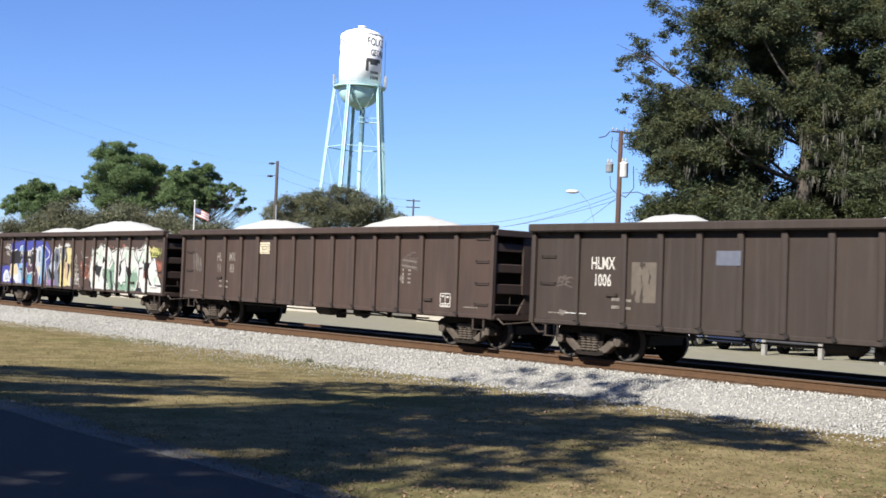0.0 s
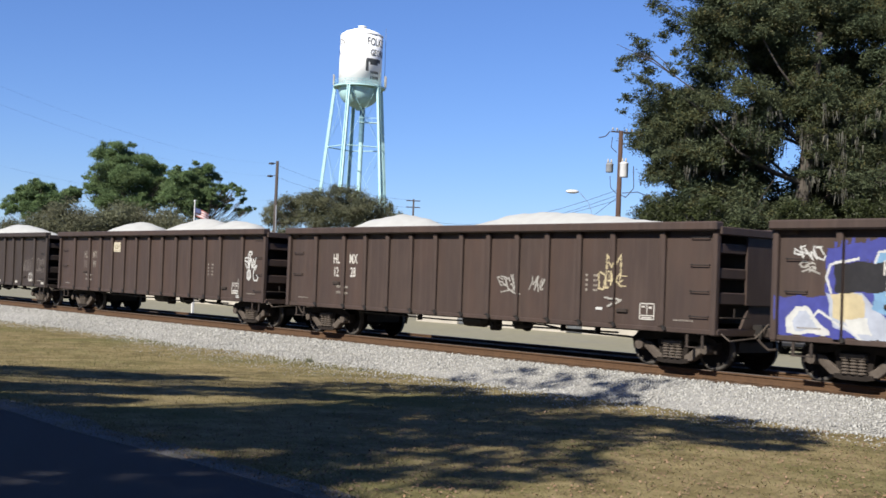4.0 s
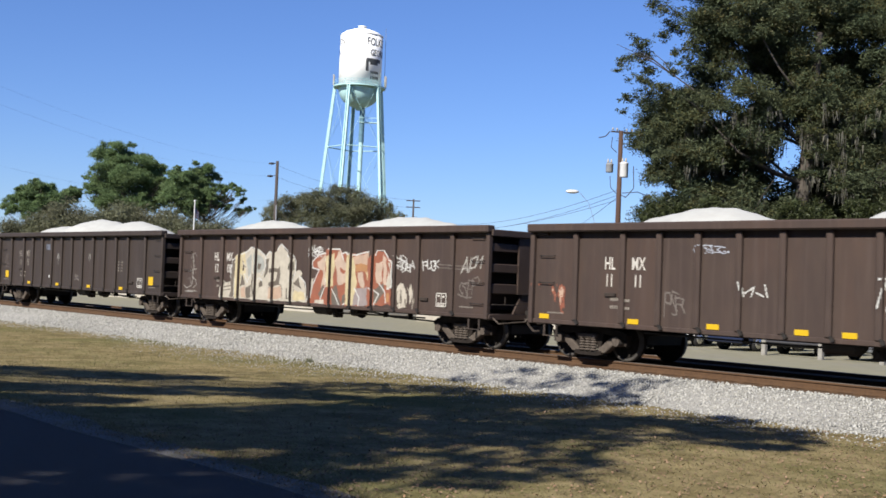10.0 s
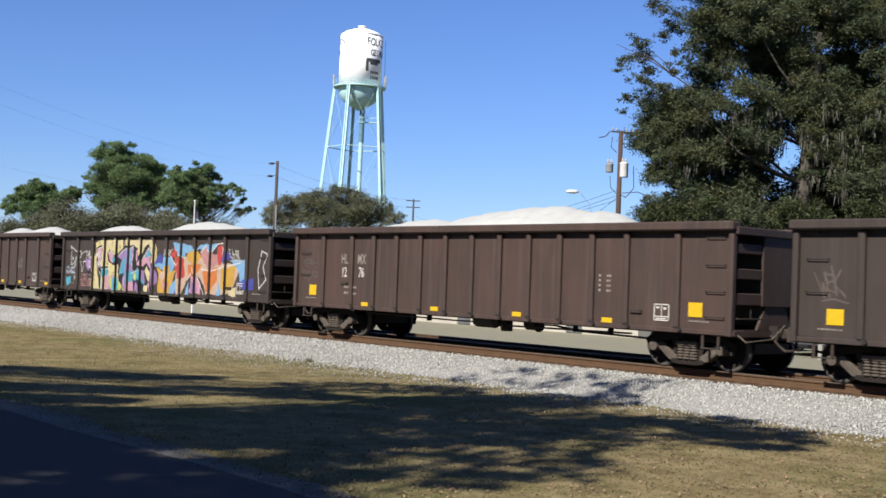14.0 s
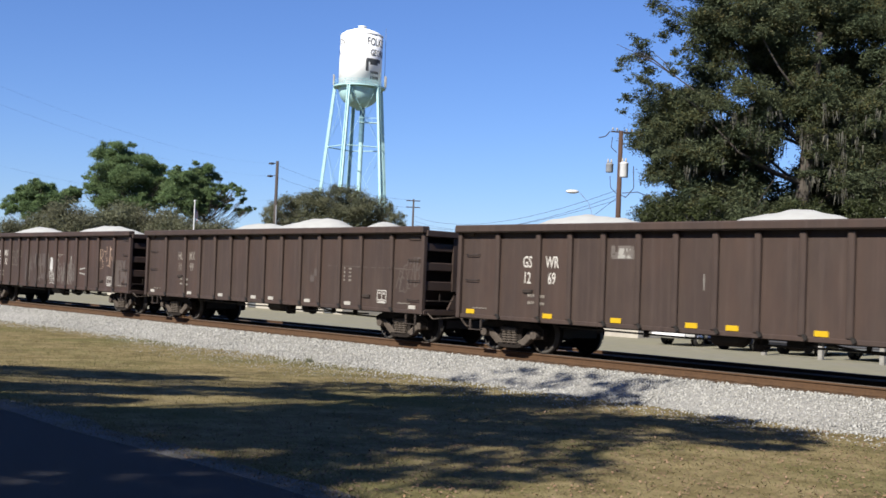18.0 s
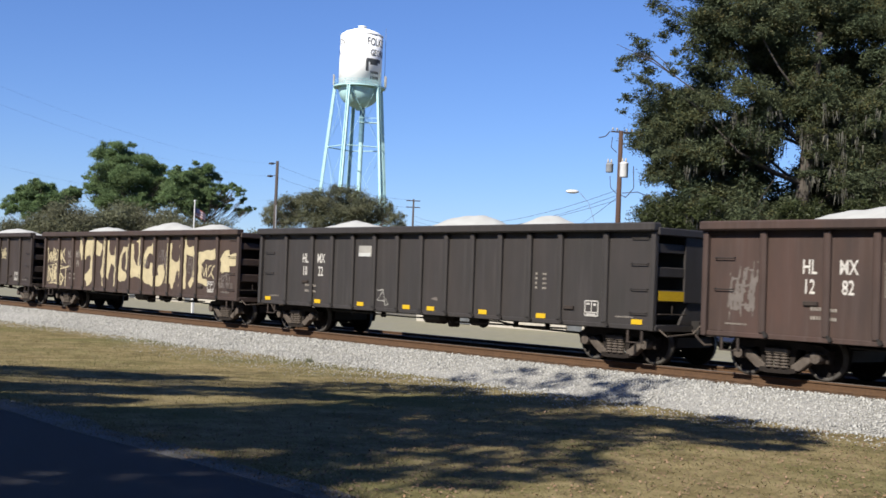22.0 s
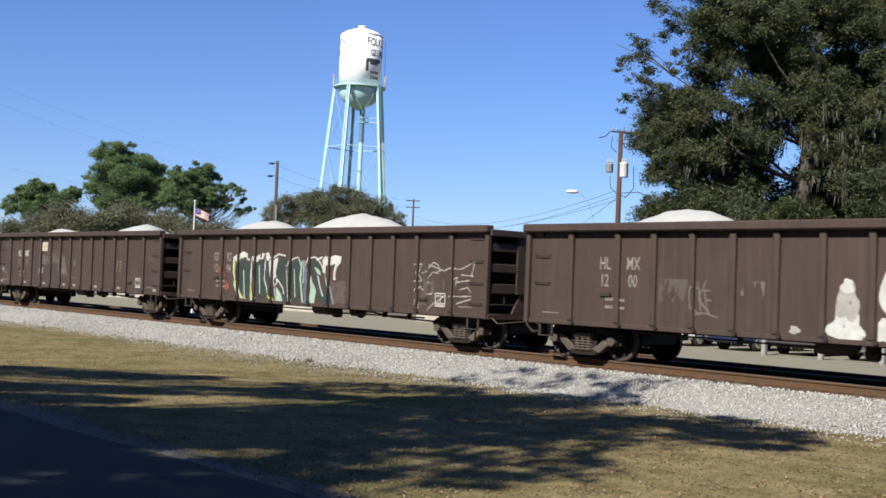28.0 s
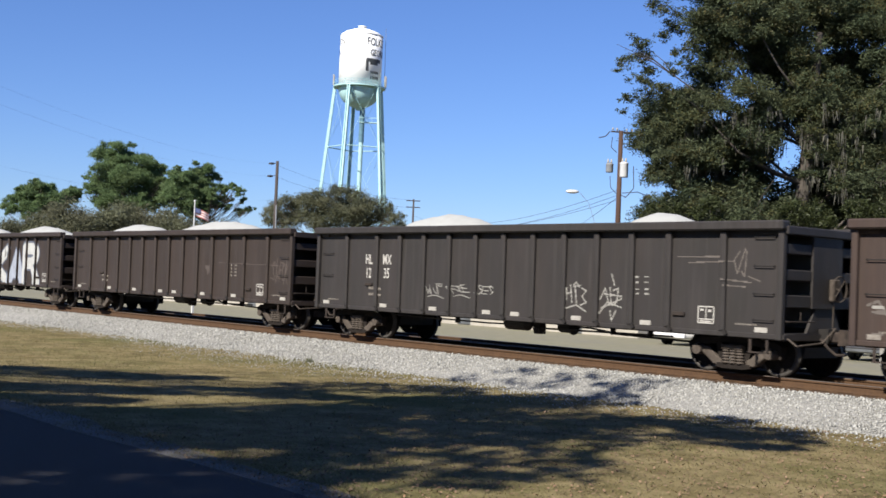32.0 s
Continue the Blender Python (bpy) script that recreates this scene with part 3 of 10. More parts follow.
def letters(text, size, material, key=""):
    """Flat letters in the xz plane, centred, as one mesh."""
    if (text, size, key) not in TEXTS:
        cu = bpy.data.curves.new("letters", "FONT")
        cu.body, cu.size, cu.align_x, cu.align_y, cu.resolution_u = text, size, "CENTER", "CENTER", 2
        cu.offset = size * 0.012
        ob = bpy.data.objects.new("letters", cu)
        me = bpy.data.meshes.new_from_object(ob)
        bpy.data.objects.remove(ob)
        bpy.data.curves.remove(cu)
        me.transform(Euler((math.pi / 2, 0, 0)).to_matrix().to_4x4())
        me.transform(Matrix.Diagonal((0.78, 1, 1.15, 1)))
        me.materials.clear()
        me.materials.append(material)
        TEXTS[text, size, key] = me
    return TEXTS[text, size, key]


SHARED = shared_meshes()
PAINTED = [car_meshes(p, i) for i, p in enumerate(BODY)]
FLIP = Matrix.Rotation(math.pi, 4, "Z")
WHEELS = []
CARS = []


def gondola(j, paint, mark, number, reflectors, label, split=True, bright=True, hand_brake=False, board=None):
    car = tagged(empty("gondola_car"), label, "rail car", "gondola cars of the train")
    m = PAINTED[paint]
    for turn in (Matrix.Identity(4), FLIP):
        part("side_wall", m["side_wall"], None, car, at=turn)
        part("top_chord", m["top_chord"], None, car, at=turn)
        part("side_sill", m["side_sill"], None, car, at=turn)
        for x in POSTS:
            p = part("side_post", m["side_post"], None, car, at=turn @ Matrix.Translation((x, 0, 0)))
            part("tie_down", SHARED["tie_down"], None, p, at=Matrix.Translation((0.1, -SHEET - 0.045, BASE + 0.07)))
        for x in (-7.96, 7.96):
            part("corner_post", m["corner_post"], None, car, at=turn @ Matrix.Translation((x, 0, 0)))
        for z in (2.77, 2.2, 1.65, 1.13):
            part("grab_iron", SHARED["grab_iron"], None, car, at=turn @ Matrix.Translation((7.55, -SHEET - 0.01, z)))
        for z in (2.35, 1.72):
            part("grab_iron", SHARED["grab_iron"], None, car, at=turn @ Matrix.Translation((-7.5, -SHEET - 0.01, z)))
        for x in (-7.35, 7.45):
            part("stirrup_step", SHARED["stirrup_step"], None, car, at=turn @ Matrix.Translation((x, -SHEET, BASE)))
        for name in [k for k in m if k.startswith("end_")]:
            part(name.split()[0], m[name], None, car, at=turn)
        for name in ("coupler", "uncoupling_lever", "air_hose", "end_handrail"):
            part(name, SHARED[name], None, car, at=turn)
    for name in ("floor",):
        part(name, m[name], None, car)
    for name in ("centre_sill", "air_reservoir", "brake_cylinder", "brake_rigging", "control_valve"):
        part(name, SHARED[name], None, car)
    if hand_brake:
        part("hand_brake", SHARED["hand_brake"], None, car, "dusty brake wheel and gear housing")
    for x in (-6.45, 6.6):
        truck = part("truck", SHARED["bolster"], None, car, "two-axle freight truck", Matrix.Translation((x, 0, 0)))
        for name in ("beam_left", "beam_right"):
            part("brake_beam", SHARED[name], None, truck, "oversized black brake beam added to darken the wheel gap")
        for s in (0, 1):
            turn = FLIP if s else Matrix.Identity(4)
            part("side_frame", SHARED["side_frame"], None, truck, at=turn @ Matrix.Translation((0, -1.0, 0)))
            part("spring_cap", SHARED["spring_cap"], None, truck, at=turn @ Matrix.Translation((0, -1.05, 0)))
            part("spring_seat", SHARED["spring_seat"], None, truck, at=turn @ Matrix.Translation((0, -1.0, 0)))
            for arm in ("arm_left", "arm_right"):
                part("tension_arm", SHARED[arm], None, truck, "dusty cast arm", turn @ Matrix.Translation((0, -1.0, 0)))
            for dx in (-0.17, 0.0, 0.17):
                part("spring", SHARED["spring"], None, truck, at=turn @ Matrix.Translation((dx, -1.09, 0)))
            for dx in (-0.89, 0.89):
                part("bearing_cap", SHARED["bearing_cap"], None, truck, at=turn @ Matrix.Translation((dx, -1.05, 0.457)))
        for dx in (-0.89, 0.89):
            WHEELS.append((j, part("wheelset", SHARED["wheelset"], None, truck, at=Matrix.Translation((dx, 0, 0.457))), dx, rng.random() * 6))
    # markings
    yy = -SHEET - 0.009
    ink = WHITE if bright else FADED
    k = "b" if bright else "f"
    if mark:
        if split:
            for txt, z in ((mark, 2.19), (number, 1.81)):
                if z < 2 and j in (9, 19):
                    ink, k = (FADED, "f") if bright else (WHITE, "b")
                if txt:
                    part("car_mark", letters(txt[:2], 0.34, ink, k), None, car, at=Matrix.Translation((-5.55, yy, z)))
                    if txt[2:]:
                        part("car_mark", letters(txt[2:], 0.34, ink, k), None, car, at=Matrix.Translation((-4.72, yy, z)))
        else:
            for txt, z in ((mark, 2.19), (number, 1.81)):
                part("car_mark", letters(txt, 0.34, ink, k), None, car, at=Matrix.Translation((-5.8, yy, z)))
    tagged(part("capacity_data", SHARED["capacity_data"], None, car, at=Matrix.Translation((-5.25, yy, 1.28))), kind="stuff")
    tagged(part("small_stencil", SHARED["small_stencil"], None, car, at=Matrix.Translation((-7.2, yy, 1.03))), kind="stuff")
    tagged(part("small_stencil", SHARED["small_stencil"], None, car, at=Matrix.Translation((7.15, yy, 1.03))), kind="stuff")
    tagged(part("stencil_panel", SHARED["stencil_panel"], None, car, "white framed service stencil", Matrix.Translation((6.15, yy, 1.18))), kind="stuff")
    if j in (1, 3, 4, 8, 9, 11, 12, 14, 19, 21):
        tagged(part("load_data", SHARED["load_data"], None, car, at=Matrix.Translation((4.48, yy, 1.76))), kind="stuff")
    part("routing_board", SHARED["routing_board"], None, car, at=Matrix.Translation((5.45, -SHEET, 1.17)))
    part("routing_board", SHARED["routing_board"], None, car, at=Matrix.Translation((-5.5, -SHEET, 1.5)))
    if reflectors:
        for x in (-7.56, -4.5, -1.44, 1.68, 4.6, 7.5) if j in (8, 9) else (-7.56, -4.82, -2.68, -0.59, 0.44, 2.48, 4.54, 7.5):
            if j in (8, 9) and abs(x) > 7:
                part("reflector", SHARED["square_reflector"], None, car, "square yellow reflective plate", Matrix.Translation((x * 0.94, yy, 1.27)))
            else:
                part("reflector", SHARED[reflectors + "_reflector"], None, car, reflectors + " reflective strip", Matrix.Translation((x, yy, BASE + 0.17)))
    if board:
        sign = part("sign_board", mesh_of(box(BM(), -0.32, 0.32, -0.006, 0, -0.18, 0.18), "sign_board", board), None, car, "pale rectangular sign panel", Matrix.Translation((-2.77, yy, 2.5)))
        bm = box(BM(), -0.28, 0.28, -0.009, -0.006, 0.105, 0.12)
        for x0, x1, z0, z1 in ((-0.28, -0.265, -0.13, 0.1), (0.265, 0.28, -0.13, 0.1), (-0.28, 0.28, -0.145, -0.13), (-0.2, -0.02, 0.03, 0.06), (0.0, 0.16, 0.03, 0.06), (-0.12, -0.06, -0.06, 0.02), (-0.02, 0.08, -0.07, -0.03), (0.1, 0.14, -0.05, 0.02)):
            box(bm, x0, x1, -0.009, -0.006, z0, z1)
        tagged(part("sign_marks", mesh_of(bm, "sign_marks", SIGN_INK), None, sign), kind="stuff")
    if j == 14:
        part("reflector", mesh_of(box(BM(), 8.0, 8.012, -1.36, -0.5, 1.42, 1.63), "reflector", YELLOW), None, car, "broad yellow plate on the end rib")
    CARS.append((j, car))
    return car


def sand(j, humps):
    """Sand heaped in one car: humps are (x, height over the chord, run to the left, run to the right)."""
    nx, ny = 120, 18
    x, y = np.meshgrid(np.linspace(-7.48, 7.48, nx), np.linspace(-1.42, 1.42, ny), indexing="ij")
    z = np.full_like(x, -0.30)
    wob = 0.05 * np.sin(x * 1.3 + j) + 0.03 * np.sin(x * 3.1 + 2 * j)
    for c, h, wl, wr in humps:
        d = np.where(x < c, (c - x) / (wl * 1.34), (x - c) / (wr * 1.34))
        top = (h + 0.36) * np.clip(1 - d ** 1.7, 0, 1) ** 1.1 - 0.36
        z = np.maximum(z, top - 0.30 * np.abs(y + wob) ** 1.5)
    z += 0.012 * np.sin(x * 5.3 + 2 * j + y * 3) + 0.01 * np.sin(x * 11 + y * 7)
    z = np.where(np.abs(y) > 1.4, np.minimum(z, -0.12), z)
    v = np.stack([x, y, TOP + z], -1).reshape(-1, 3)
    i, q = np.meshgrid(np.arange(nx - 1), np.arange(ny - 1), indexing="ij")
    a = (i * ny + q).ravel()
    f = np.stack([a, a + ny, a + ny + 1, a + 1], -1)
    ob = tagged(part("sand_load", from_np("sand_load", v, f, SAND, True)), "white sand heaped in a gondola car", "sand", "sand loads of the train")
    CARS.append((j, ob))


BOARD = mat("faded_cream_panel", (0.5, 0.46, 0.36), (0.3, 0.27, 0.22), 7.0, 0.8)
SIGN_INK = mat("faded_olive_print", (0.16, 0.14, 0.075), (0.10, 0.085, 0.05), 9.0, 0.8)
CAR_LIST = [
    # paint, mark, number, reflectors, split, bright, hand brake, board, what sets it apart
    (1, "HLMX", "1006", "", False, True, False, None, "brown steel gondola with white lettering"),
    (0, "HLMX", "1183", "", True, False, False, BOARD, "brown steel gondola with faded lettering and cream sign"),
    (0, "HLMX", "1278", "", True, True, False, None, "steel gondola covered in blue and white graffiti"),
    (0, "HLMX", "1228", "", True, True, False, None, "plain brown steel gondola with small white tags"),
    (0, "HLMX", "1189", "", True, False, False, BOARD, "brown steel gondola with white scrawl and sign"),
    (1, "HLMX", "1232", "pale", True, False, False, None, "grey-brown steel gondola with ghostly white patches"),
    (0, "HLMX", "1111", "yellow", True, True, True, None, "brown steel gondola with yellow reflectors and tags"),
    (0, "HLMX", "1208", "", True, True, False, None, "brown gondola with cream and orange graffiti"),
    (1, "HLMX", "1115", "yellow", True, False, False, None, "brown gondola with yellow reflectors and white arrows"),
    (2, "HLMX", "1276", "yellow", True, False, False, None, "reddish brown gondola with yellow reflectors"),
    (1, "HLMX", "1204", "", True, True, False, None, "gondola covered in many-coloured graffiti"),
    (0, "GSWR", "1269", "yellow", True, True, False, None, "grey-brown gondola with yellow reflectors and white lettering"),
    (0, "HLMX", "1199", "pale", True, False, False, None, "plain grey-brown gondola with pale reflectors"),
    (2, "HLMX", "1282", "", True, True, False, None, "reddish gondola with rubbed white paint patches"),
    (3, "HLMX", "1022", "yellow", True, True, False, None, "charcoal gondola with yellow reflectors"),
    (0, "HLMX", "1289", "", True, False, False, None, "brown gondola with tall cream painted letters"),
    (1, "HLMX", "1207", "", True, True, False, None, "dark brown gondola with thin cream scrawl"),
    (0, "HLMX", "1200", "", True, False, False, None, "brown gondola with two white painted shapes"),
    (0, "GSR2", "1294", "", True, False, False, None, "brown gondola with green and white graffiti"),
    (0, "HLMX", "1117", "dusty", True, True, False, BOARD, "brown gondola with cream sign and faded tags"),
    (3, "HLMX", "1235", "pale", True, True, True, None, "charcoal gondola with white reflectors and tags"),
    (1, "", "", "pale", True, True, False, None, "dark brown steel gondola with faded lettering"),
    (1, "", "", "", True, True, False, None, "dark gondola with white graffiti"),
    (0, "", "", "", True, False, False, None, "plain brown steel gondola"),
]
HUMPS = {
    0: ((-5.0, 0.30, 1.6, 1.7), (1.5, 0.30, 2, 2)), 1: ((-4.55, 0.41, 3.0, 2.8), (2.95, 0.43, 2.8, 2.6)), 2: ((-4.4, 0.3, 2.6, 3), (1.3, 0.52, 4.5, 4.2)), 3: ((-4.35, 0.46, 2.3, 2.2), (1.2, 0.42, 2.8, 5.5)),
    4: ((-3.8, 0.46, 2.4, 2.1), (1.56, 0.52, 2.9, 1.9), (3.9, 0.40, 1.8, 1.6)), 5: ((-4.4, 0.44, 3.0, 2.5), (0.9, 0.50, 2.7, 4.2)), 6: ((-3.74, 0.42, 2.8, 2), (0.8, 0.3, 1.5, 2), (3.6, 0.37, 3.4, 1.6)), 7: ((-4.3, 0.38, 3.2, 2.7), (2.8, 0.39, 3.2, 3.1)),
    8: ((-4.2, 0.36, 2, 3), (-0.4, 0.60, 3.8, 3.4), (2.6, 0.5, 2, 3)), 9: ((-3.5, 0.3, 3, 2.5), (1.4, 0.56, 5.5, 2.6), (3.2, 0.40, 2.4, 1.1)), 10: ((-5.2, 0.33, 2.6, 3), (1.0, 0.4, 2.4, 4.2)),
}
HUMPS.update({
    11: ((-5.2, 0.33, 2, 3), (1.0, 0.33, 2.4, 1.7), (4.4, 0.36, 2.2, 1.8)), 12: ((-2.4, 0.3, 2.4, 2), (1.3, 0.41, 4, 1.5), (4.3, 0.26, 0.9, 0.7)), 13: ((-4.4, 0.36, 3.2, 3.1), (2.9, 0.34, 3.5, 3.3)), 14: ((-5.0, 0.30, 2.0, 1.9), (0.5, 0.39, 2.0, 1.5), (3.3, 0.33, 1.2, 1.2)),
    15: ((-4.9, 0.28, 2.1, 1.8), (0.57, 0.40, 2.2, 1.8), (3.75, 0.30, 1.4, 1.8)), 16: ((-4.9, 0.26, 2.6, 3), (2.1, 0.31, 3.9, 3.5)), 17: ((-4.4, 0.40, 2, 1.7), (1.8, 0.2, 2, 2)), 18: ((-4.6, 0.38, 2.5, 2), (0.53, 0.52, 2.5, 2.4)),
    19: ((-4.2, 0.25, 2.3, 2.1), (3.5, 0.36, 1.7, 1.4)), 20: ((-3.66, 0.42, 2.3, 2), (3.85, 0.33, 1.5, 1.1)), 21: ((-5.3, 0.35, 2.4, 3), (1.2, 0.4, 3.3, 3.5)), 22: ((-4.3, 0.38, 2.8, 2.6), (2.6, 0.38, 3, 3)), 23: ((-4.3, 0.38, 2.8, 2.6), (2.6, 0.38, 3, 3)),
})
for j, (paint, mark, number, refl, split, bright, hb, board, words) in enumerate(CAR_LIST):
    gondola(j, paint, mark, number, refl, words, split, bright, hb, board)
    sand(j, HUMPS[j])


# ---- painted graffiti: laid on sheet and posts as thin coats ----
CELL = 0.02
NX, NZ = int(15.9 / CELL), int(2.06 / CELL)
PAL = {}
for key, c in dict(white=(0.70, 0.715, 0.705), cream=(0.66, 0.57, 0.36), pale=(0.46, 0.45, 0.42), ghost=(0.20, 0.175, 0.16), haze=(0.13, 0.105, 0.095), black=(0.025, 0.025, 0.03), blue=(0.07, 0.08, 0.36), sky=(0.22, 0.42, 0.66),
                   aqua=(0.08, 0.38, 0.52), mist=(0.5, 0.55, 0.66), mint=(0.46, 0.62, 0.52), green=(0.14, 0.26, 0.17), dark=(0.045, 0.065, 0.06), lime=(0.5, 0.56, 0.14), yellow=(0.66, 0.58, 0.3), gold=(0.6, 0.36, 0.07),
                   orange=(0.6, 0.2, 0.06), red=(0.5, 0.07, 0.06), rose=(0.5, 0.25, 0.25), pink=(0.6, 0.32, 0.42), lilac=(0.32, 0.2, 0.42), tan=(0.58, 0.42, 0.32), brick=(0.32, 0.11, 0.07), slate=(0.16, 0.18, 0.24), plum=(0.1, 0.06, 0.09), bone=(0.60, 0.56, 0.48), dim=(0.17, 0.145, 0.12), fog=(0.42, 0.44, 0.42), rust=(0.36, 0.13, 0.08), apricot=(0.50, 0.26, 0.12), blush=(0.60, 0.47, 0.38), mauve=(0.36, 0.31, 0.31), ice=(0.62, 0.69, 0.63), leaf=(0.24, 0.38, 0.29)).items():
    c = tuple(q * 0.58 for q in c)
    PAL[key] = mat(key + "_spray_paint", c, tuple(q * 0.82 for q in c), 6.0, 0.6, stain=tuple(q * 0.6 + 0.02 for q in c), stain_scale=2.5, stain_amt=0.45)
COLOURS = list(PAL)
FONT = dict(T="0999 5950", H="0900 9990 0595", O="297997927020020729", U="090220709299", G="98692907022070929454", D="0900 096998926000", E="99090090 0575", C="9869290702206091", R="0900 0969986505 5590",
            S="98692907266392702001", N="0009 0990 9990", P="0900 0979987505", I="5950", M="0009 0954 5499 9990", A="0059 5990 2373", K="0900 9904 0490", W="0920 2056 5670 7099", L="0900 0090", F="0900 0999 0565", B="0900 0969986505 6593916000")


class Coat:
    """A grid of paint over one car side."""

    def __init__(self, seed):
        self.g = np.full((NX, NZ), -1, np.int16)
        self.r = np.random.default_rng(seed)
        self.x, self.z = np.meshgrid(-7.95 + (np.arange(NX) + 0.5) * CELL, 0.84 + (np.arange(NZ) + 0.5) * CELL, indexing="ij")
        self.wear = 0.4 * self.smooth(0.1, 0.35) + 0.25 * self.smooth(0.04, 0.12) + 0.35 * self.smooth(0.45, 0.5)
        self.wear = (self.wear - self.wear.min()) / (self.wear.max() - self.wear.min())

    def smooth(self, dx, dz):
        """Soft random patches of a given size."""
        a, b = int(15.9 / dx) + 2, int(2.06 / dz) + 2
        k = self.r.random((a, b))
        u, v = np.arange(NX) * CELL / dx, np.arange(NZ) * CELL / dz
        i0, j0 = u.astype(int), v.astype(int)
        fu, fv = (u - i0)[:, None], (v - j0)[None]
        return (k[i0][:, j0] * (1 - fu) + k[i0 + 1][:, j0] * fu) * (1 - fv) + (k[i0][:, j0 + 1] * (1 - fu) + k[i0 + 1][:, j0 + 1] * fu) * fv

    def put(self, mask, colour, worn=0.0):
        self.g[mask & (self.wear >= worn)] = COLOURS.index(colour)

    def line(self, pts, w, colour, worn=0.0):
        k = COLOURS.index(colour)
        for (x0, z0), (x1, z1) in zip(pts, pts[1:]):
            i0, i1 = max(0, int((min(x0, x1) - w + 7.95) / CELL)), max(0, int((max(x0, x1) + w + 7.95) / CELL) + 2)
            j0, j1 = max(0, int((min(z0, z1) - w - 0.84) / CELL)), max(0, int((max(z0, z1) + w - 0.84) / CELL) + 2)
            gx, gz = self.x[i0:i1, j0:j1], self.z[i0:i1, j0:j1]
            dx, dz = x1 - x0, z1 - z0
            t = np.clip(((gx - x0) * dx + (gz - z0) * dz) / (dx * dx + dz * dz + 1e-9), 0, 1)
            hit = (np.hypot(gx - x0 - t * dx, gz - z0 - t * dz) < w / 2) & (self.wear[i0:i1, j0:j1] >= worn)
            self.g[i0:i1, j0:j1][hit] = k

    def poly(self, pts, colour, worn=0.0):
        """A filled patch with a slightly shaky outline."""
        xs, zs = [p[0] for p in pts], [p[1] for p in pts]
        i0, i1 = max(0, int((min(xs) + 7.9) / CELL)), max(0, int((max(xs) + 8.0) / CELL))
        j0, j1 = max(0, int((min(zs) - 0.88) / CELL)), max(0, int((max(zs) - 0.8) / CELL))
        gx = self.x[i0:i1, j0:j1] + 0.02 * np.sin(self.z[i0:i1, j0:j1] * 13 + xs[0] * 5)
        gz = self.z[i0:i1, j0:j1] + 0.02 * np.sin(self.x[i0:i1, j0:j1] * 11 + zs[0] * 7)
        inside = np.zeros(gx.shape, bool)
        for (ax, az), (bx, bz) in zip(pts, pts[1:] + pts[:1]):
            if az != bz:
                inside ^= ((az > gz) != (bz > gz)) & (gx < (bx - ax) * (gz - az) / (bz - az) + ax)
        self.g[i0:i1, j0:j1][inside & (self.wear[i0:i1, j0:j1] >= worn)] = COLOURS.index(colour)

    def blob(self, x, z, rx, rz, colour, worn=0.0, rough=0.25):
        a = np.arctan2((self.z - z) / rz, (self.x - x) / rx)
        k = 1 + rough * np.sin(3 * a + x * 7) * 0.6 + rough * np.sin(5 * a + z * 9) * 0.4
        self.put(np.hypot((self.x - x) / rx, (self.z - z) / rz) < k, colour, worn)

    def block(self, x0, x1, z0, z1, colour, worn=0.0, ragged=0.0):
        e = ragged * np.sin(self.x * 9 + x0) * np.sin(self.x * 23)
        self.put((self.x > x0) & (self.x < x1) & (self.z > z0 + e) & (self.z < z1 + e), colour, worn)

    def shapes(self, text, x0, x1, z0, z1, w, fill, edge=None, rim=0.07, wob=0.0, worn=0.0):
        """Letter-like strokes, drawn with a darker or lighter rim."""
        step = (x1 - x0) / len(text)
        todo = []
        for i, ch in enumerate(text):
            lo, hi = z0 + wob * self.r.normal() * 0.5, z1 + wob * self.r.normal()
            for st in FONT[ch].split():
                st = st if len(st) % 2 == 0 else st[:-1]
                pts = [(x0 + step * (i + 0.08 + 0.84 * int(st[q]) / 9) + wob * self.r.normal() * 0.3, lo + (hi - lo) * int(st[q + 1]) / 9) for q in range(0, len(st), 2)]
                for _ in range(2):
                    cut = [pts[0]]
                    for (ax, az), (bx, bz) in zip(pts, pts[1:]):
                        cut += [(ax * 0.75 + bx * 0.25, az * 0.75 + bz * 0.25), (ax * 0.25 + bx * 0.75, az * 0.25 + bz * 0.75)]
                    pts = cut + [pts[-1]]
                todo.append((pts, fill[i % len(fill)] if isinstance(fill, (list, tuple)) else fill))
        if edge:
            for pts, _ in todo:
                self.line(pts, w + 2 * rim, edge, worn)
        for pts, c in todo:
            self.line(pts, w, c, worn)

    def scrawl(self, x0, x1, z0, z1, colour, w=0.035, n=14, worn=0.0):
        """An unreadable tag: crowded thin strokes and hooks."""
        w = min(w, 0.045) * 0.85
        count = max(2, round((x1 - x0) / 0.16))
        step = (x1 - x0) / count
        lean, drop = 0.12 * self.r.normal(), 0.12 * self.r.normal() * (z1 - z0)
        for i in range(count):
            lo = z0 + (z1 - z0) * 0.25 * self.r.random() + drop * i / count
            hi = z1 - (z1 - z0) * 0.35 * self.r.random() + drop * i / count
            st = FONT[self.r.choice(list(FONT))].split()
            for q in st:
                q = q if len(q) % 2 == 0 else q[:-1]
                pts = []
                for a in range(0, len(q), 2):
                    v = int(q[a + 1]) / 9
                    pts.append((x0 + step * (i - 0.1 + 1.2 * int(q[a]) / 9) + lean * v + 0.02 * self.r.normal(), lo + (hi - lo) * v + 0.02 * self.r.normal()))
                self.line(pts, w * (0.8 + 0.4 * self.r.random()), colour, worn)
        if self.r.random() < 0.5:
            z = z0 - 0.04
            self.line([(x0, z), ((x0 + x1) / 2, z + 0.05), (x1 + 0.08, z - 0.03)], w, colour, worn)

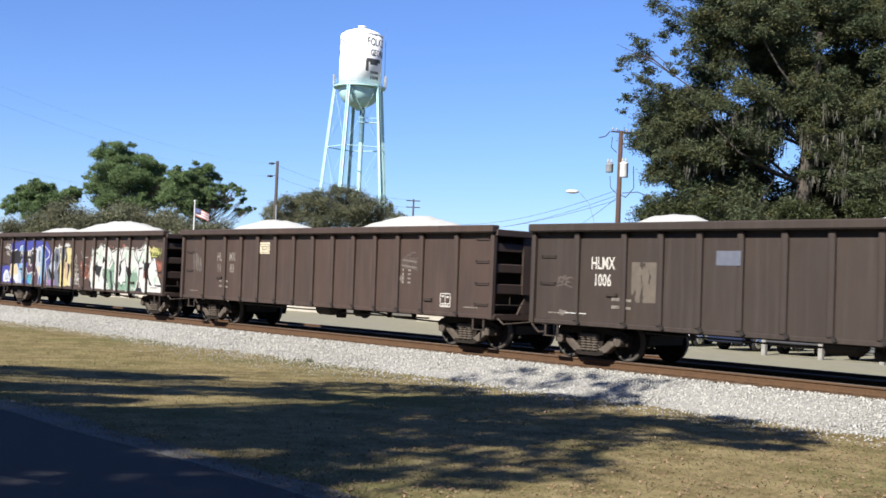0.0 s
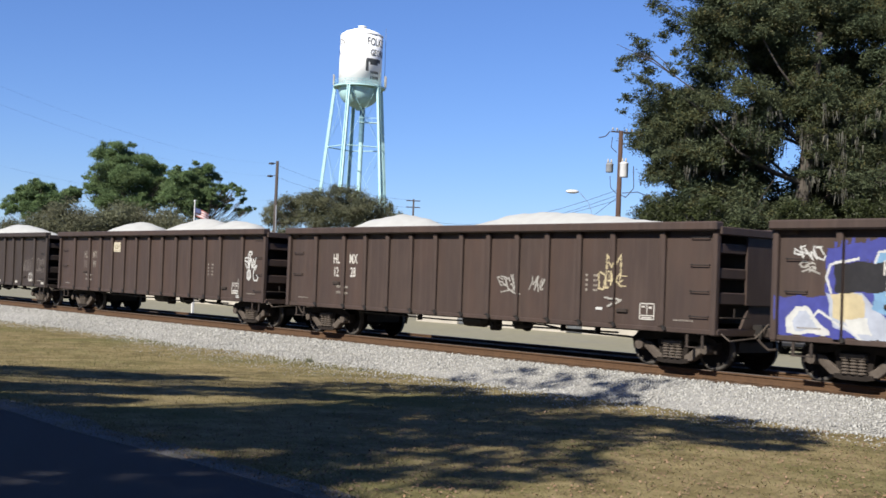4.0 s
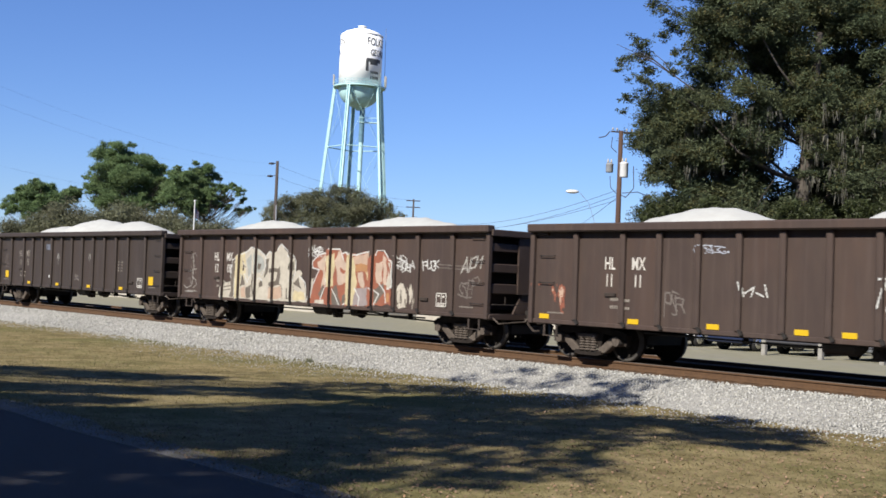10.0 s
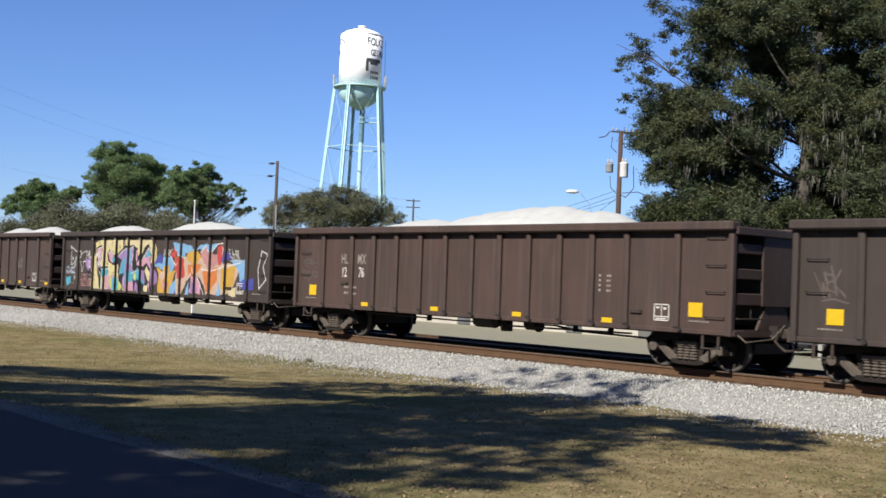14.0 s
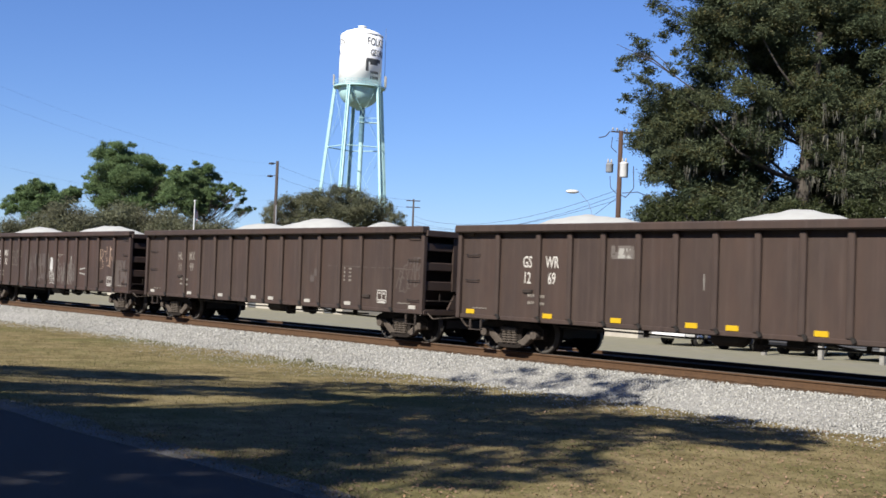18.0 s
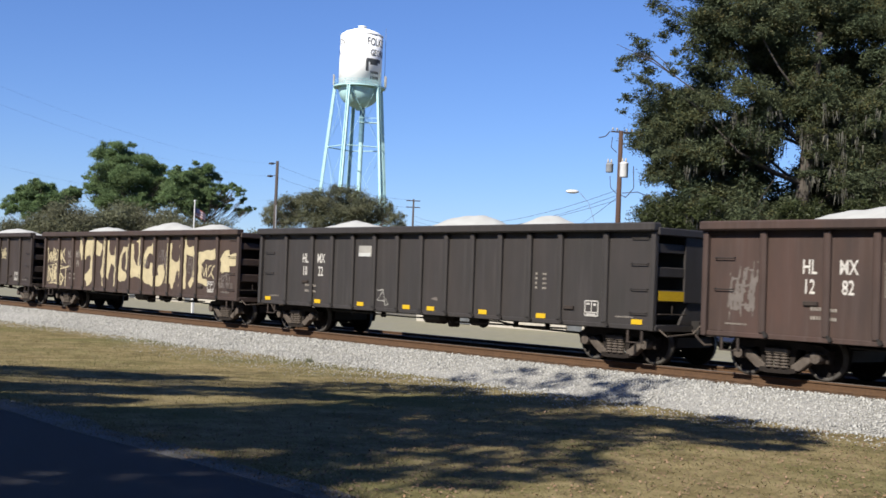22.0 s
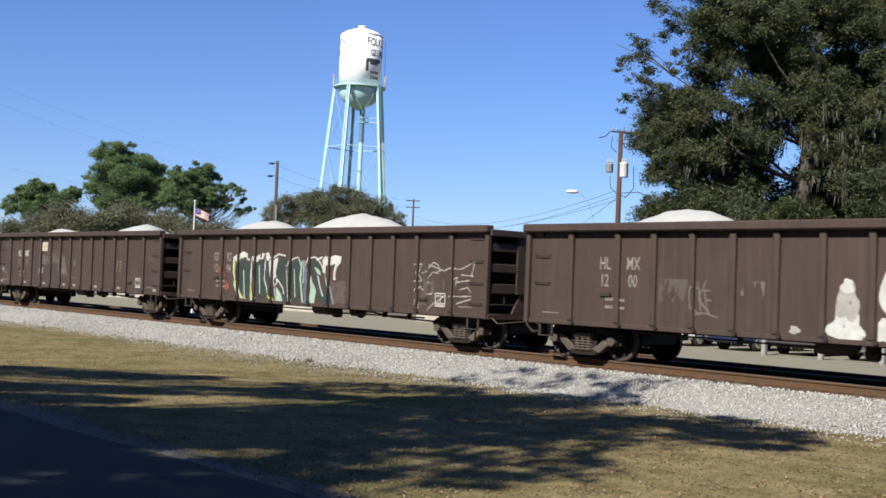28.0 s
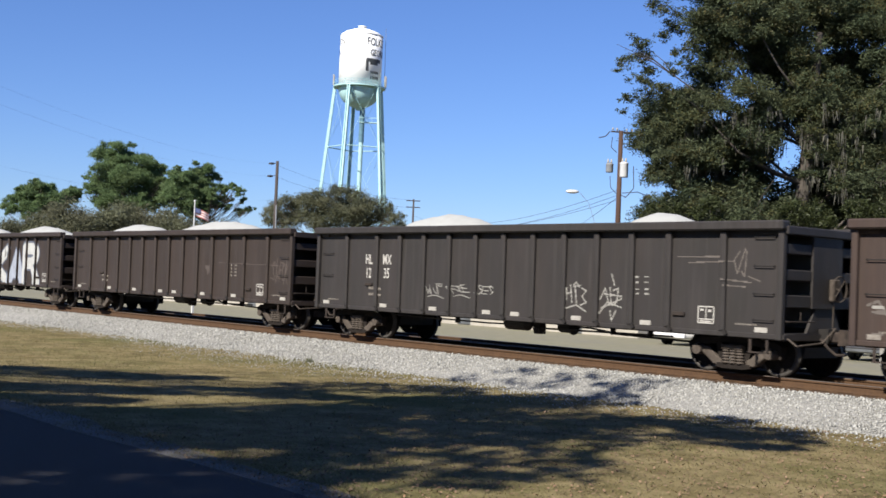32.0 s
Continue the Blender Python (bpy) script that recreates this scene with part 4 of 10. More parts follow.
    def lay(self, car, label):
        on_post = np.zeros(NX, bool)
        for p in POSTS + [-7.98, 7.98]:
            on_post |= np.abs(self.x[:, 0] - p) < 0.075
        cols = np.flatnonzero((self.g >= 0).any(1))
        for run in np.split(cols, np.flatnonzero(np.diff(cols) > 9) + 1):
            vs, fs, ms = [], [], []
            i0, i1 = run[0], run[-1] + 1
            used = sorted(set(self.g[i0:i1].ravel()) - {-1})
            for jz in range(NZ):
                row = self.g[:, jz]
                i = i0
                while i < i1:
                    c, k = row[i], i
                    while k < i1 and row[k] == c and on_post[k] == on_post[i]:
                        k += 1
                    if c >= 0:
                        y = (-HALF if on_post[i] else -SHEET) - 0.006
                        a, b = -7.95 + i * CELL, -7.95 + k * CELL
                        z = 0.84 + jz * CELL
                        n = len(vs)
                        vs += [(a, y, z), (b, y, z), (b, y, z + CELL), (a, y, z + CELL)]
                        fs.append((n, n + 1, n + 2, n + 3))
                        ms.append(used.index(c))
                    i = k
            me = from_np("graffiti", vs, fs, PAL[COLOURS[used[0]]])
            for u in used[1:]:
                me.materials.append(PAL[COLOURS[u]])
            me.polygons.foreach_set("material_index", np.array(ms, np.int32))
            tagged(part("graffiti", me, None, car, label), kind="stuff")


def paint_blue_white(c):
    c.poly([(-6.88, 2.54), (-5.78, 2.74), (-4.61, 2.74), (-3.32, 2.78), (-2.67, 2.64), (-2.37, 2.32), (-2.44, 1.9), (-2.68, 1.57), (-2.61, 0.9), (-4.51, 0.88), (-7.88, 0.88), (-8.01, 1.62), (-6.87, 1.65)], "blue", 0.14)
    for i in range(26):
        x = -6.7 + 0.15 * i
        c.line([(x, 2.4), (x + 0.08, 2.62 + 0.12 * c.r.random())], 0.07, "blue", 0.2)
    c.poly([(-7.72, 1.18), (-7.54, 1.45), (-7.3, 1.46), (-7.08, 1.23), (-6.79, 1.03), (-6.79, 0.93), (-7.72, 0.91)], "white")
    c.poly([(-7.57, 1.16), (-7.46, 1.37), (-7.32, 1.37), (-6.99, 1.02), (-7.51, 0.97)], "mist")
    c.poly([(-6.86, 1.7), (-6.1, 1.75), (-5.89, 1.47), (-5.58, 1.28), (-5.52, 0.88), (-6.12, 0.86), (-6.72, 1.14)], "mist")
    c.poly([(-6.76, 1.71), (-6.1, 1.72), (-6.04, 1.32), (-6.37, 1.14), (-6.68, 1.32)], "cream")
    c.poly([(-6.45, 1.25), (-6, 1.27), (-5.9, 0.97), (-6.28, 0.97)], "white", 0.3)
    c.poly([(-5.9, 2.28), (-5.8, 2.49), (-5.41, 2.56), (-5.34, 2.29), (-5.33, 1.29), (-5.62, 1.33), (-5.89, 1.47)], "sky")
    c.poly([(-5.55, 1.28), (-5.22, 1.44), (-5, 1.3), (-5.2, 1), (-5.53, 0.93)], "aqua")
    c.poly([(-4.88, 1.08), (-4.61, 1.36), (-4.34, 1.27), (-4.36, 0.88), (-4.8, 0.89)], "aqua")
    c.poly([(-5.28, 1.77), (-4.97, 1.5), (-4.82, 1.31), (-4.91, 1.01), (-5.21, 1.14)], "slate")
    c.poly([(-5.01, 1.55), (-4.59, 2.32), (-4.04, 2.42), (-3.82, 2.3), (-3.94, 1.87), (-3.63, 1.3), (-3.61, 0.85), (-4.16, 0.87), (-4.47, 1.37), (-4.82, 1.31)], "plum")
    c.poly([(-3.94, 2.38), (-3.67, 2.5), (-3.42, 2.45), (-3.38, 1.64), (-3.21, 1.36), (-3.57, 1.18), (-3.64, 1.35), (-3.94, 1.82)], "mist")
    c.poly([(-3.7, 2.31), (-3.53, 2.35), (-3.47, 1.88), (-3.64, 1.83)], "slate")
    c.poly([(-3.73, 1.63), (-3.43, 1.64), (-3.37, 1.36), (-3.54, 1.23)], "cream")
    c.poly([(-3.4, 2.45), (-3.05, 2.55), (-2.92, 1.89), (-2.91, 1.19), (-3.09, 0.85), (-3.22, 0.87), (-3.38, 1.64)], "sky")
    c.poly([(-2.95, 1.89), (-2.69, 1.29), (-2.64, 0.83), (-3.09, 0.85), (-2.93, 1.19)], "plum")
    c.poly([(-2.98, 2.43), (-2.55, 2.22), (-2.64, 2.06), (-2.92, 1.96)], "blue")
    c.poly([(-6.66, 2.3), (-5.32, 2.31), (-5.28, 1.77), (-6.62, 1.73)], "black")
    c.poly([(-5.16, 2.27), (-3.93, 2.3), (-3.95, 1.8), (-5.13, 1.77)], "black")
    c.line([(-6.76, 1.73), (-6.87, 2.01), (-6.79, 2.25), (-6.21, 2.37)], 0.05, "white")
    c.line([(-7.16, 1.22), (-7.01, 1.38), (-6.77, 1.24), (-6.33, 1.05), (-6.12, 0.88)], 0.045, "white")
    c.line([(-5.87, 2.31), (-5.8, 2.49), (-5.41, 2.56), (-5.34, 1.99)], 0.045, "white")
    c.line([(-5.01, 1.55), (-4.82, 1.3), (-4.47, 1.37), (-4.39, 1.13), (-4.17, 0.89), (-4.02, 1.38), (-4.36, 1.36)], 0.045, "white")
    c.line([(-4.59, 2.32), (-4.04, 2.42), (-3.82, 2.3), (-3.91, 1.92), (-3.97, 1.72), (-3.72, 1.44), (-3.6, 1.16), (-3.65, 0.82)], 0.05, "white")
    c.line([(-3.94, 2.38), (-3.65, 2.5), (-3.42, 2.43), (-3.43, 1.78)], 0.045, "white")
    c.line([(-3.4, 2.45), (-3.05, 2.55), (-2.52, 2.27), (-2.54, 2.08), (-2.92, 1.91), (-2.87, 1.66), (-2.69, 1.29), (-2.64, 0.83)], 0.05, "white")
    c.line([(-4.42, 2.37), (-3.9, 2.38)], 0.05, "white")
    c.line([(-4.31, 2.25), (-4.03, 2.2)], 0.05, "white")
    c.line([(-4.56, 1.66), (-4.28, 1.81), (-4.31, 1.64)], 0.08, "white")
    c.poly([(-2.65, 1.69), (-2.19, 1.88), (-1.97, 2.46), (-1.55, 2.44), (-1.31, 2.01), (-1.65, 1.51), (-1.36, 1.16), (-1.4, 0.84), (-2.59, 0.87)], "slate")
    c.poly([(-2.49, 1.67), (-1.95, 1.91), (-1.8, 1.51), (-2.23, 1.4)], "mist", 0.2)
    c.poly([(-1.75, 2.28), (-1.55, 2.06), (-1.65, 1.76), (-1.83, 1.96)], "black")
    c.poly([(-2.61, 1.57), (-2.11, 1.54), (-1.79, 1.14), (-2.41, 1.3)], "black")
    c.poly([(-2.53, 1.11), (-1.84, 1.09), (-1.83, 0.87), (-2.58, 0.89)], "lilac", 0.2)
    c.line([(-2.07, 1.91), (-1.94, 2.46), (-1.55, 2.44), (-1.31, 2.01), (-1.65, 1.51)], 0.04, "white")
    c.poly([(-1.34, 2.44), (-0.99, 2.49), (-0.92, 0.85), (-1.21, 0.86), (-1.33, 1.52)], "yellow")
    c.poly([(-1.38, 2.42), (-0.26, 2.46), (-0.24, 2.06), (-0.32, 1.77), (-0.07, 0.93), (-1.18, 0.85)], "yellow")
    c.poly([(-1.09, 2.43), (-0.73, 2.45), (-0.99, 1.7)], "slate")
    c.poly([(-0.72, 2.38), (-0.63, 1.91), (-0.95, 1.6)], "black")
    c.poly([(-0.87, 1.86), (-0.58, 1.86), (-0.54, 1.1), (-0.8, 1.21)], "tan")
    c.poly([(-0.58, 1.86), (-0.32, 1.77), (-0.54, 1.07)], "black")
    c.poly([(-1.47, 1.54), (-1.27, 1.49), (-1.05, 0.95), (-1.45, 1.03)], "black")
    c.poly([(-0.3, 1.23), (-0.08, 1.2), (-0.07, 0.93), (-0.35, 0.91)], "mist", 0.2)
    c.line([(-1.58, 2.45), (-1.52, 2.6), (-1.48, 2.45), (-1.32, 2.52)], 0.07, "white")
    c.line([(-0.96, 2.5), (-0.77, 2.63), (-0.74, 2.5), (-0.61, 2.65), (-0.58, 2.51), (-0.42, 2.58)], 0.07, "white")
    c.line([(0.07, 1.88), (0.24, 2.17), (0.34, 1.93), (0.14, 1.78), (0.41, 1.74), (0.12, 1.54), (0.48, 1.6), (0.1, 1.35), (0.57, 1.41), (0.16, 1.16), (0.64, 1.23), (0.17, 1.01), (0.59, 0.99), (0.65, 0.87)], 0.03, "pale")
    c.line([(0.2, 1.11), (0.3, 1.45), (0.38, 1.07), (0.49, 1.32), (0.56, 0.99)], 0.03, "white")
    c.line([(0.8, 2.66), (0.78, 2.4), (0.96, 2.3), (1.1, 2.08), (1.37, 2.08)], 0.03, "pale", 0.03)
    c.poly([(0.93, 1.88), (1.72, 2.09), (1.65, 1.77), (1.5, 1.22), (1.05, 1.33)], "brick", 0.55)
    c.poly([(7.22, 2.04), (7.8, 1.92), (7.81, 1.58), (7.42, 1.62)], "brick", 0.5)
    c.poly([(7.55, 1.49), (7.81, 1.55), (7.82, 1.36), (7.58, 1.35)], "orange", 0.5)
    c.poly([(3.35, 2.54), (3.81, 2.59), (3.82, 2.42), (3.51, 2.4)], "brick", 0.6)
    c.poly([(4.42, 2.57), (4.85, 2.62), (4.86, 2.48), (4.54, 2.46)], "brick", 0.6)
    c.poly([(1.55, 1.25), (1.56, 1.76), (1.71, 2.15), (1.75, 2.41), (1.9, 2.51), (2.04, 2.41), (2.29, 2.49), (2.54, 2.64), (2.74, 2.56), (2.81, 2.47), (3.03, 2.58), (3.35, 2.52), (3.56, 2.35), (4.2, 2.46), (4.35, 2.4), (4.5, 2.49), (4.79, 2.5), (5.44, 2.47), (5.57, 2.32), (5.67, 2.53), (5.82, 2.41), (5.98, 2.42), (6.17, 2.59), (6.43, 2.7), (6.71, 2.58), (6.8, 2.22), (6.88, 2.03), (6.97, 2.06), (7.15, 2.19), (7.29, 1.91), (7.45, 1.48), (7.7, 1.17), (7.86, 1.02), (7.83, 0.83), (6.83, 0.79), (6.17, 0.85), (4.19, 0.83), (2.46, 0.82), (1.91, 0.86)], "pale", 0.03)
    c.poly([(1.58, 1.25), (1.59, 1.77), (1.75, 2.15), (1.79, 2.38), (1.9, 2.47), (2.04, 2.38), (2.29, 2.45), (2.54, 2.6), (2.71, 2.54), (2.79, 2.44), (3.03, 2.54), (3.35, 2.48), (3.55, 2.3), (4.2, 2.43), (4.35, 2.37), (4.5, 2.45), (5.43, 2.43), (5.57, 2.3), (5.7, 2.49), (5.82, 2.38), (5.98, 2.38), (6.17, 2.55), (6.43, 2.66), (6.7, 2.55), (6.77, 2.22), (6.88, 2.01), (7.15, 2.15), (7.26, 1.91), (7.42, 1.48), (7.83, 1.02), (7.81, 0.84), (6.82, 0.8), (6.17, 0.87), (4.19, 0.86), (2.46, 0.85), (1.95, 0.89)], "white", 0.03)
    c.poly([(1.88, 2.35), (2.13, 2.33), (2.54, 2.54), (2.75, 2.35), (2.74, 1.86), (2.48, 2.16), (2.15, 2.01), (1.89, 2.05)], "ice", 0.03)
    c.poly([(4.72, 2.43), (5.43, 2.38), (5.62, 2.15), (4.88, 2.02)], "ice", 0.03)
    c.poly([(6.18, 2.38), (6.57, 2.5), (6.72, 2.17), (6.6, 1.95), (6.19, 2.08), (6.06, 1.97)], "ice", 0.03)
    c.poly([(3.64, 2.24), (4.13, 2.35), (4.22, 2.07), (3.72, 1.94)], "ice", 0.03)
    c.poly([(2.08, 1.65), (2.28, 1.97), (2.29, 1.78), (2.78, 1.73), (2.59, 1.54), (2.54, 1.26), (2.35, 1.38), (2.18, 1.38)], "black", 0.03)
    c.poly([(1.62, 1.19), (1.94, 0.99), (2.19, 0.78), (1.87, 0.81), (1.67, 0.92)], "black", 0.03)
    c.poly([(2.35, 1.34), (2.53, 1.29), (2.61, 1.07), (2.44, 1.16)], "pale", 0.03)
    c.poly([(2.84, 2.11), (3.13, 2.07), (3.2, 1.95), (3.03, 1.83), (2.9, 1.92)], "black", 0.03)
    c.poly([(2.89, 1.7), (3.39, 1.63), (3.73, 1.96), (3.89, 1.82), (3.97, 1.23), (4.05, 0.97), (3.58, 0.85), (3.42, 0.9), (3.17, 1.25), (2.98, 1.49)], "leaf", 0.03)
    c.poly([(3.36, 1.57), (3.58, 1.6), (3.69, 1.21), (3.83, 0.85), (3.58, 0.83), (3.52, 1.21)], "dark", 0.03)
    c.poly([(4.23, 1.77), (4.37, 2.01), (4.44, 1.6), (4.35, 1.34), (4.24, 1.47)], "black", 0.03)
    c.poly([(4.14, 1.09), (4.25, 1.2), (4.41, 1.04), (4.65, 1.18), (4.86, 1.15), (4.87, 0.87), (4.19, 0.87)], "leaf", 0.03)
    c.poly([(4.87, 1.85), (5.25, 1.74), (5.34, 1.51), (5.19, 1.37), (5.07, 1.62)], "black", 0.03)
    c.poly([(4.84, 1.61), (5.07, 1.5), (5.19, 1.34), (5.46, 1.69), (5.74, 1.55), (5.87, 1.36), (5.63, 0.83), (4.9, 0.85)], "leaf", 0.03)
    c.poly([(5.42, 1.63), (5.6, 1.75), (5.77, 1.55), (5.58, 1.52)], "mint", 0.03)
    c.blob(5.48, 1.15, 0.06, 0.06, "ice", 0, 0.05)
    c.blob(5.4, 0.98, 0.07, 0.07, "ice", 0, 0.05)
    c.blob(5.59, 0.95, 0.06, 0.06, "ice", 0, 0.05)
    c.blob(3.34, 1.08, 0.04, 0.04, "ice", 0, 0.05)
    c.blob(3.88, 1.08, 0.04, 0.04, "ice", 0, 0.05)
    c.blob(4.73, 1.14, 0.04, 0.04, "ice", 0, 0.05)
    c.poly([(6.13, 1.9), (6.33, 2.15), (6.37, 2.0), (6.29, 1.9)], "black", 0.03)
    c.poly([(6.37, 1.92), (6.78, 1.91), (6.66, 1.67), (6.74, 1.34), (7.03, 1.12), (6.81, 1.14), (6.54, 1.45), (6.42, 1.72)], "black", 0.03)
    c.poly([(5.9, 1.75), (6.22, 1.75), (6.22, 1.68), (5.9, 1.67)], "black", 0.03)
    c.poly([(5.86, 1.19), (5.97, 1.2), (6.26, 0.86), (5.63, 0.83)], "black", 0.03)
    c.poly([(6.41, 1.61), (6.57, 1.67), (6.61, 1.34), (6.44, 1.39)], "brick", 0.1)
    c.poly([(7.11, 1.36), (7.3, 1.48), (7.38, 1.26), (7.19, 1.13)], "mint", 0.03)
    c.poly([(5.69, 2.09), (5.85, 2.17), (5.86, 1.96), (5.75, 1.96)], "mint", 0.03)
    c.poly([(5.92, 2.12), (6.09, 2.21), (6.08, 1.97), (5.92, 1.94)], "mint", 0.03)
    c.poly([(2.42, 2.21), (2.59, 2.21), (2.57, 2.01), (2.43, 2.01)], "mint", 0.03)
    c.poly([(3.22, 2.15), (3.37, 2.18), (3.37, 1.98), (3.25, 1.95)], "mint", 0.03)
    c.poly([(4.69, 2.29), (4.98, 2.29), (4.99, 2.08), (4.73, 2.05)], "mint", 0.1)
    c.line([(1.75, 2.02), (2.02, 2.16), (2.19, 2.28), (2.32, 2.21)], 0.04, "black", 0.03)
    c.line([(1.79, 2.38), (1.9, 2.47), (2.04, 2.38), (2.29, 2.45), (2.54, 2.6), (2.71, 2.54), (2.81, 2.29), (2.77, 1.92), (2.86, 1.95)], 0.04, "black", 0.03)
    c.line([(1.66, 1.19), (1.59, 1.57), (1.72, 2.02)], 0.04, "black", 0.03)
    c.line([(2.81, 2.29), (2.9, 2.48), (3.27, 2.53), (3.52, 2.3), (3.57, 2.06), (3.38, 1.75)], 0.04, "black", 0.03)
    c.line([(2.88, 1.7), (3.05, 1.43), (3.25, 1.13), (3.3, 0.86)], 0.04, "black", 0.03)
    c.line([(3.59, 2.3), (4.2, 2.41), (4.41, 2.13), (4.47, 1.99), (4.3, 1.87)], 0.04, "black", 0.03)
    c.line([(3.57, 2.06), (3.89, 1.82), (3.95, 1.34), (4.11, 1.09), (4.19, 0.97), (4.27, 1.18), (4.51, 1.01), (4.62, 1.19), (4.83, 1.17), (4.83, 1.85), (4.7, 2.08), (4.33, 1.87)], 0.04, "black", 0.03)
    c.line([(4.46, 2.19), (4.54, 2.43), (5.03, 2.43), (5.43, 2.41), (5.58, 2.09), (5.88, 1.87), (5.96, 1.54), (5.86, 1.17)], 0.04, "black", 0.03)
    c.line([(5.7, 2.47), (5.66, 2.21), (5.85, 1.91), (6.05, 2.21), (6.24, 2.44), (6.43, 2.33)], 0.04, "black", 0.03)
    c.line([(5.82, 2.38), (6.05, 2.38), (6.24, 2.57), (6.45, 2.66), (6.71, 2.55), (6.79, 2.2)], 0.04, "black", 0.03)
    c.line([(6.78, 1.91), (6.97, 2.01), (7.15, 2.15), (7.29, 1.85), (7.45, 1.48), (7.75, 1.12)], 0.04, "black", 0.03)
    c.line([(7.44, 1.13), (7.85, 1.12)], 0.04, "black", 0.03)
    c.line([(3.7, 1.58), (3.92, 1.56)], 0.04, "black", 0.03)
    c.line([(5.9, 1.7), (5.92, 1.2)], 0.04, "black", 0.03)
    c.blob(0.99, 1.75, 0.035, 0.035, "white", 0, 0.05)
    c.blob(1.2, 1.78, 0.035, 0.035, "white", 0, 0.05)
    c.blob(1.44, 1.74, 0.035, 0.035, "rose", 0, 0.05)
    c.blob(1.09, 1.47, 0.035, 0.035, "rose", 0, 0.05)
    c.blob(1.64, 1.96, 0.035, 0.035, "rose", 0, 0.05)
    c.blob(1.23, 1.26, 0.035, 0.035, "white", 0, 0.05)
    c.blob(7.35, 1.89, 0.035, 0.035, "rose", 0, 0.05)
    c.blob(7.53, 1.85, 0.035, 0.035, "rose", 0, 0.05)
    c.blob(7.86, 1.59, 0.035, 0.035, "white", 0, 0.05)
    c.blob(7.8, 1.81, 0.035, 0.035, "rose", 0, 0.05)
    c.blob(6.93, 2.17, 0.035, 0.035, "rose", 0, 0.05)
    c.blob(3.63, 2.49, 0.035, 0.035, "rose", 0, 0.05)
    c.blob(4.6, 2.55, 0.035, 0.035, "rose", 0, 0.05)
    c.blob(5.57, 2.32, 0.035, 0.035, "rose", 0, 0.05)
    c.scrawl(6.81, 7.39, 2.22, 2.5, "lime", 0.04), c.scrawl(6.81, 7.39, 2.32, 2.5, "yellow", 0.035)
    c.scrawl(6.8, 7.5, 2.1, 2.5, "lime"), c.scrawl(-7.5, -6.9, 2.35, 2.6, "white"), c.scrawl(-7.4, -7.1, 2.15, 2.3, "pale")


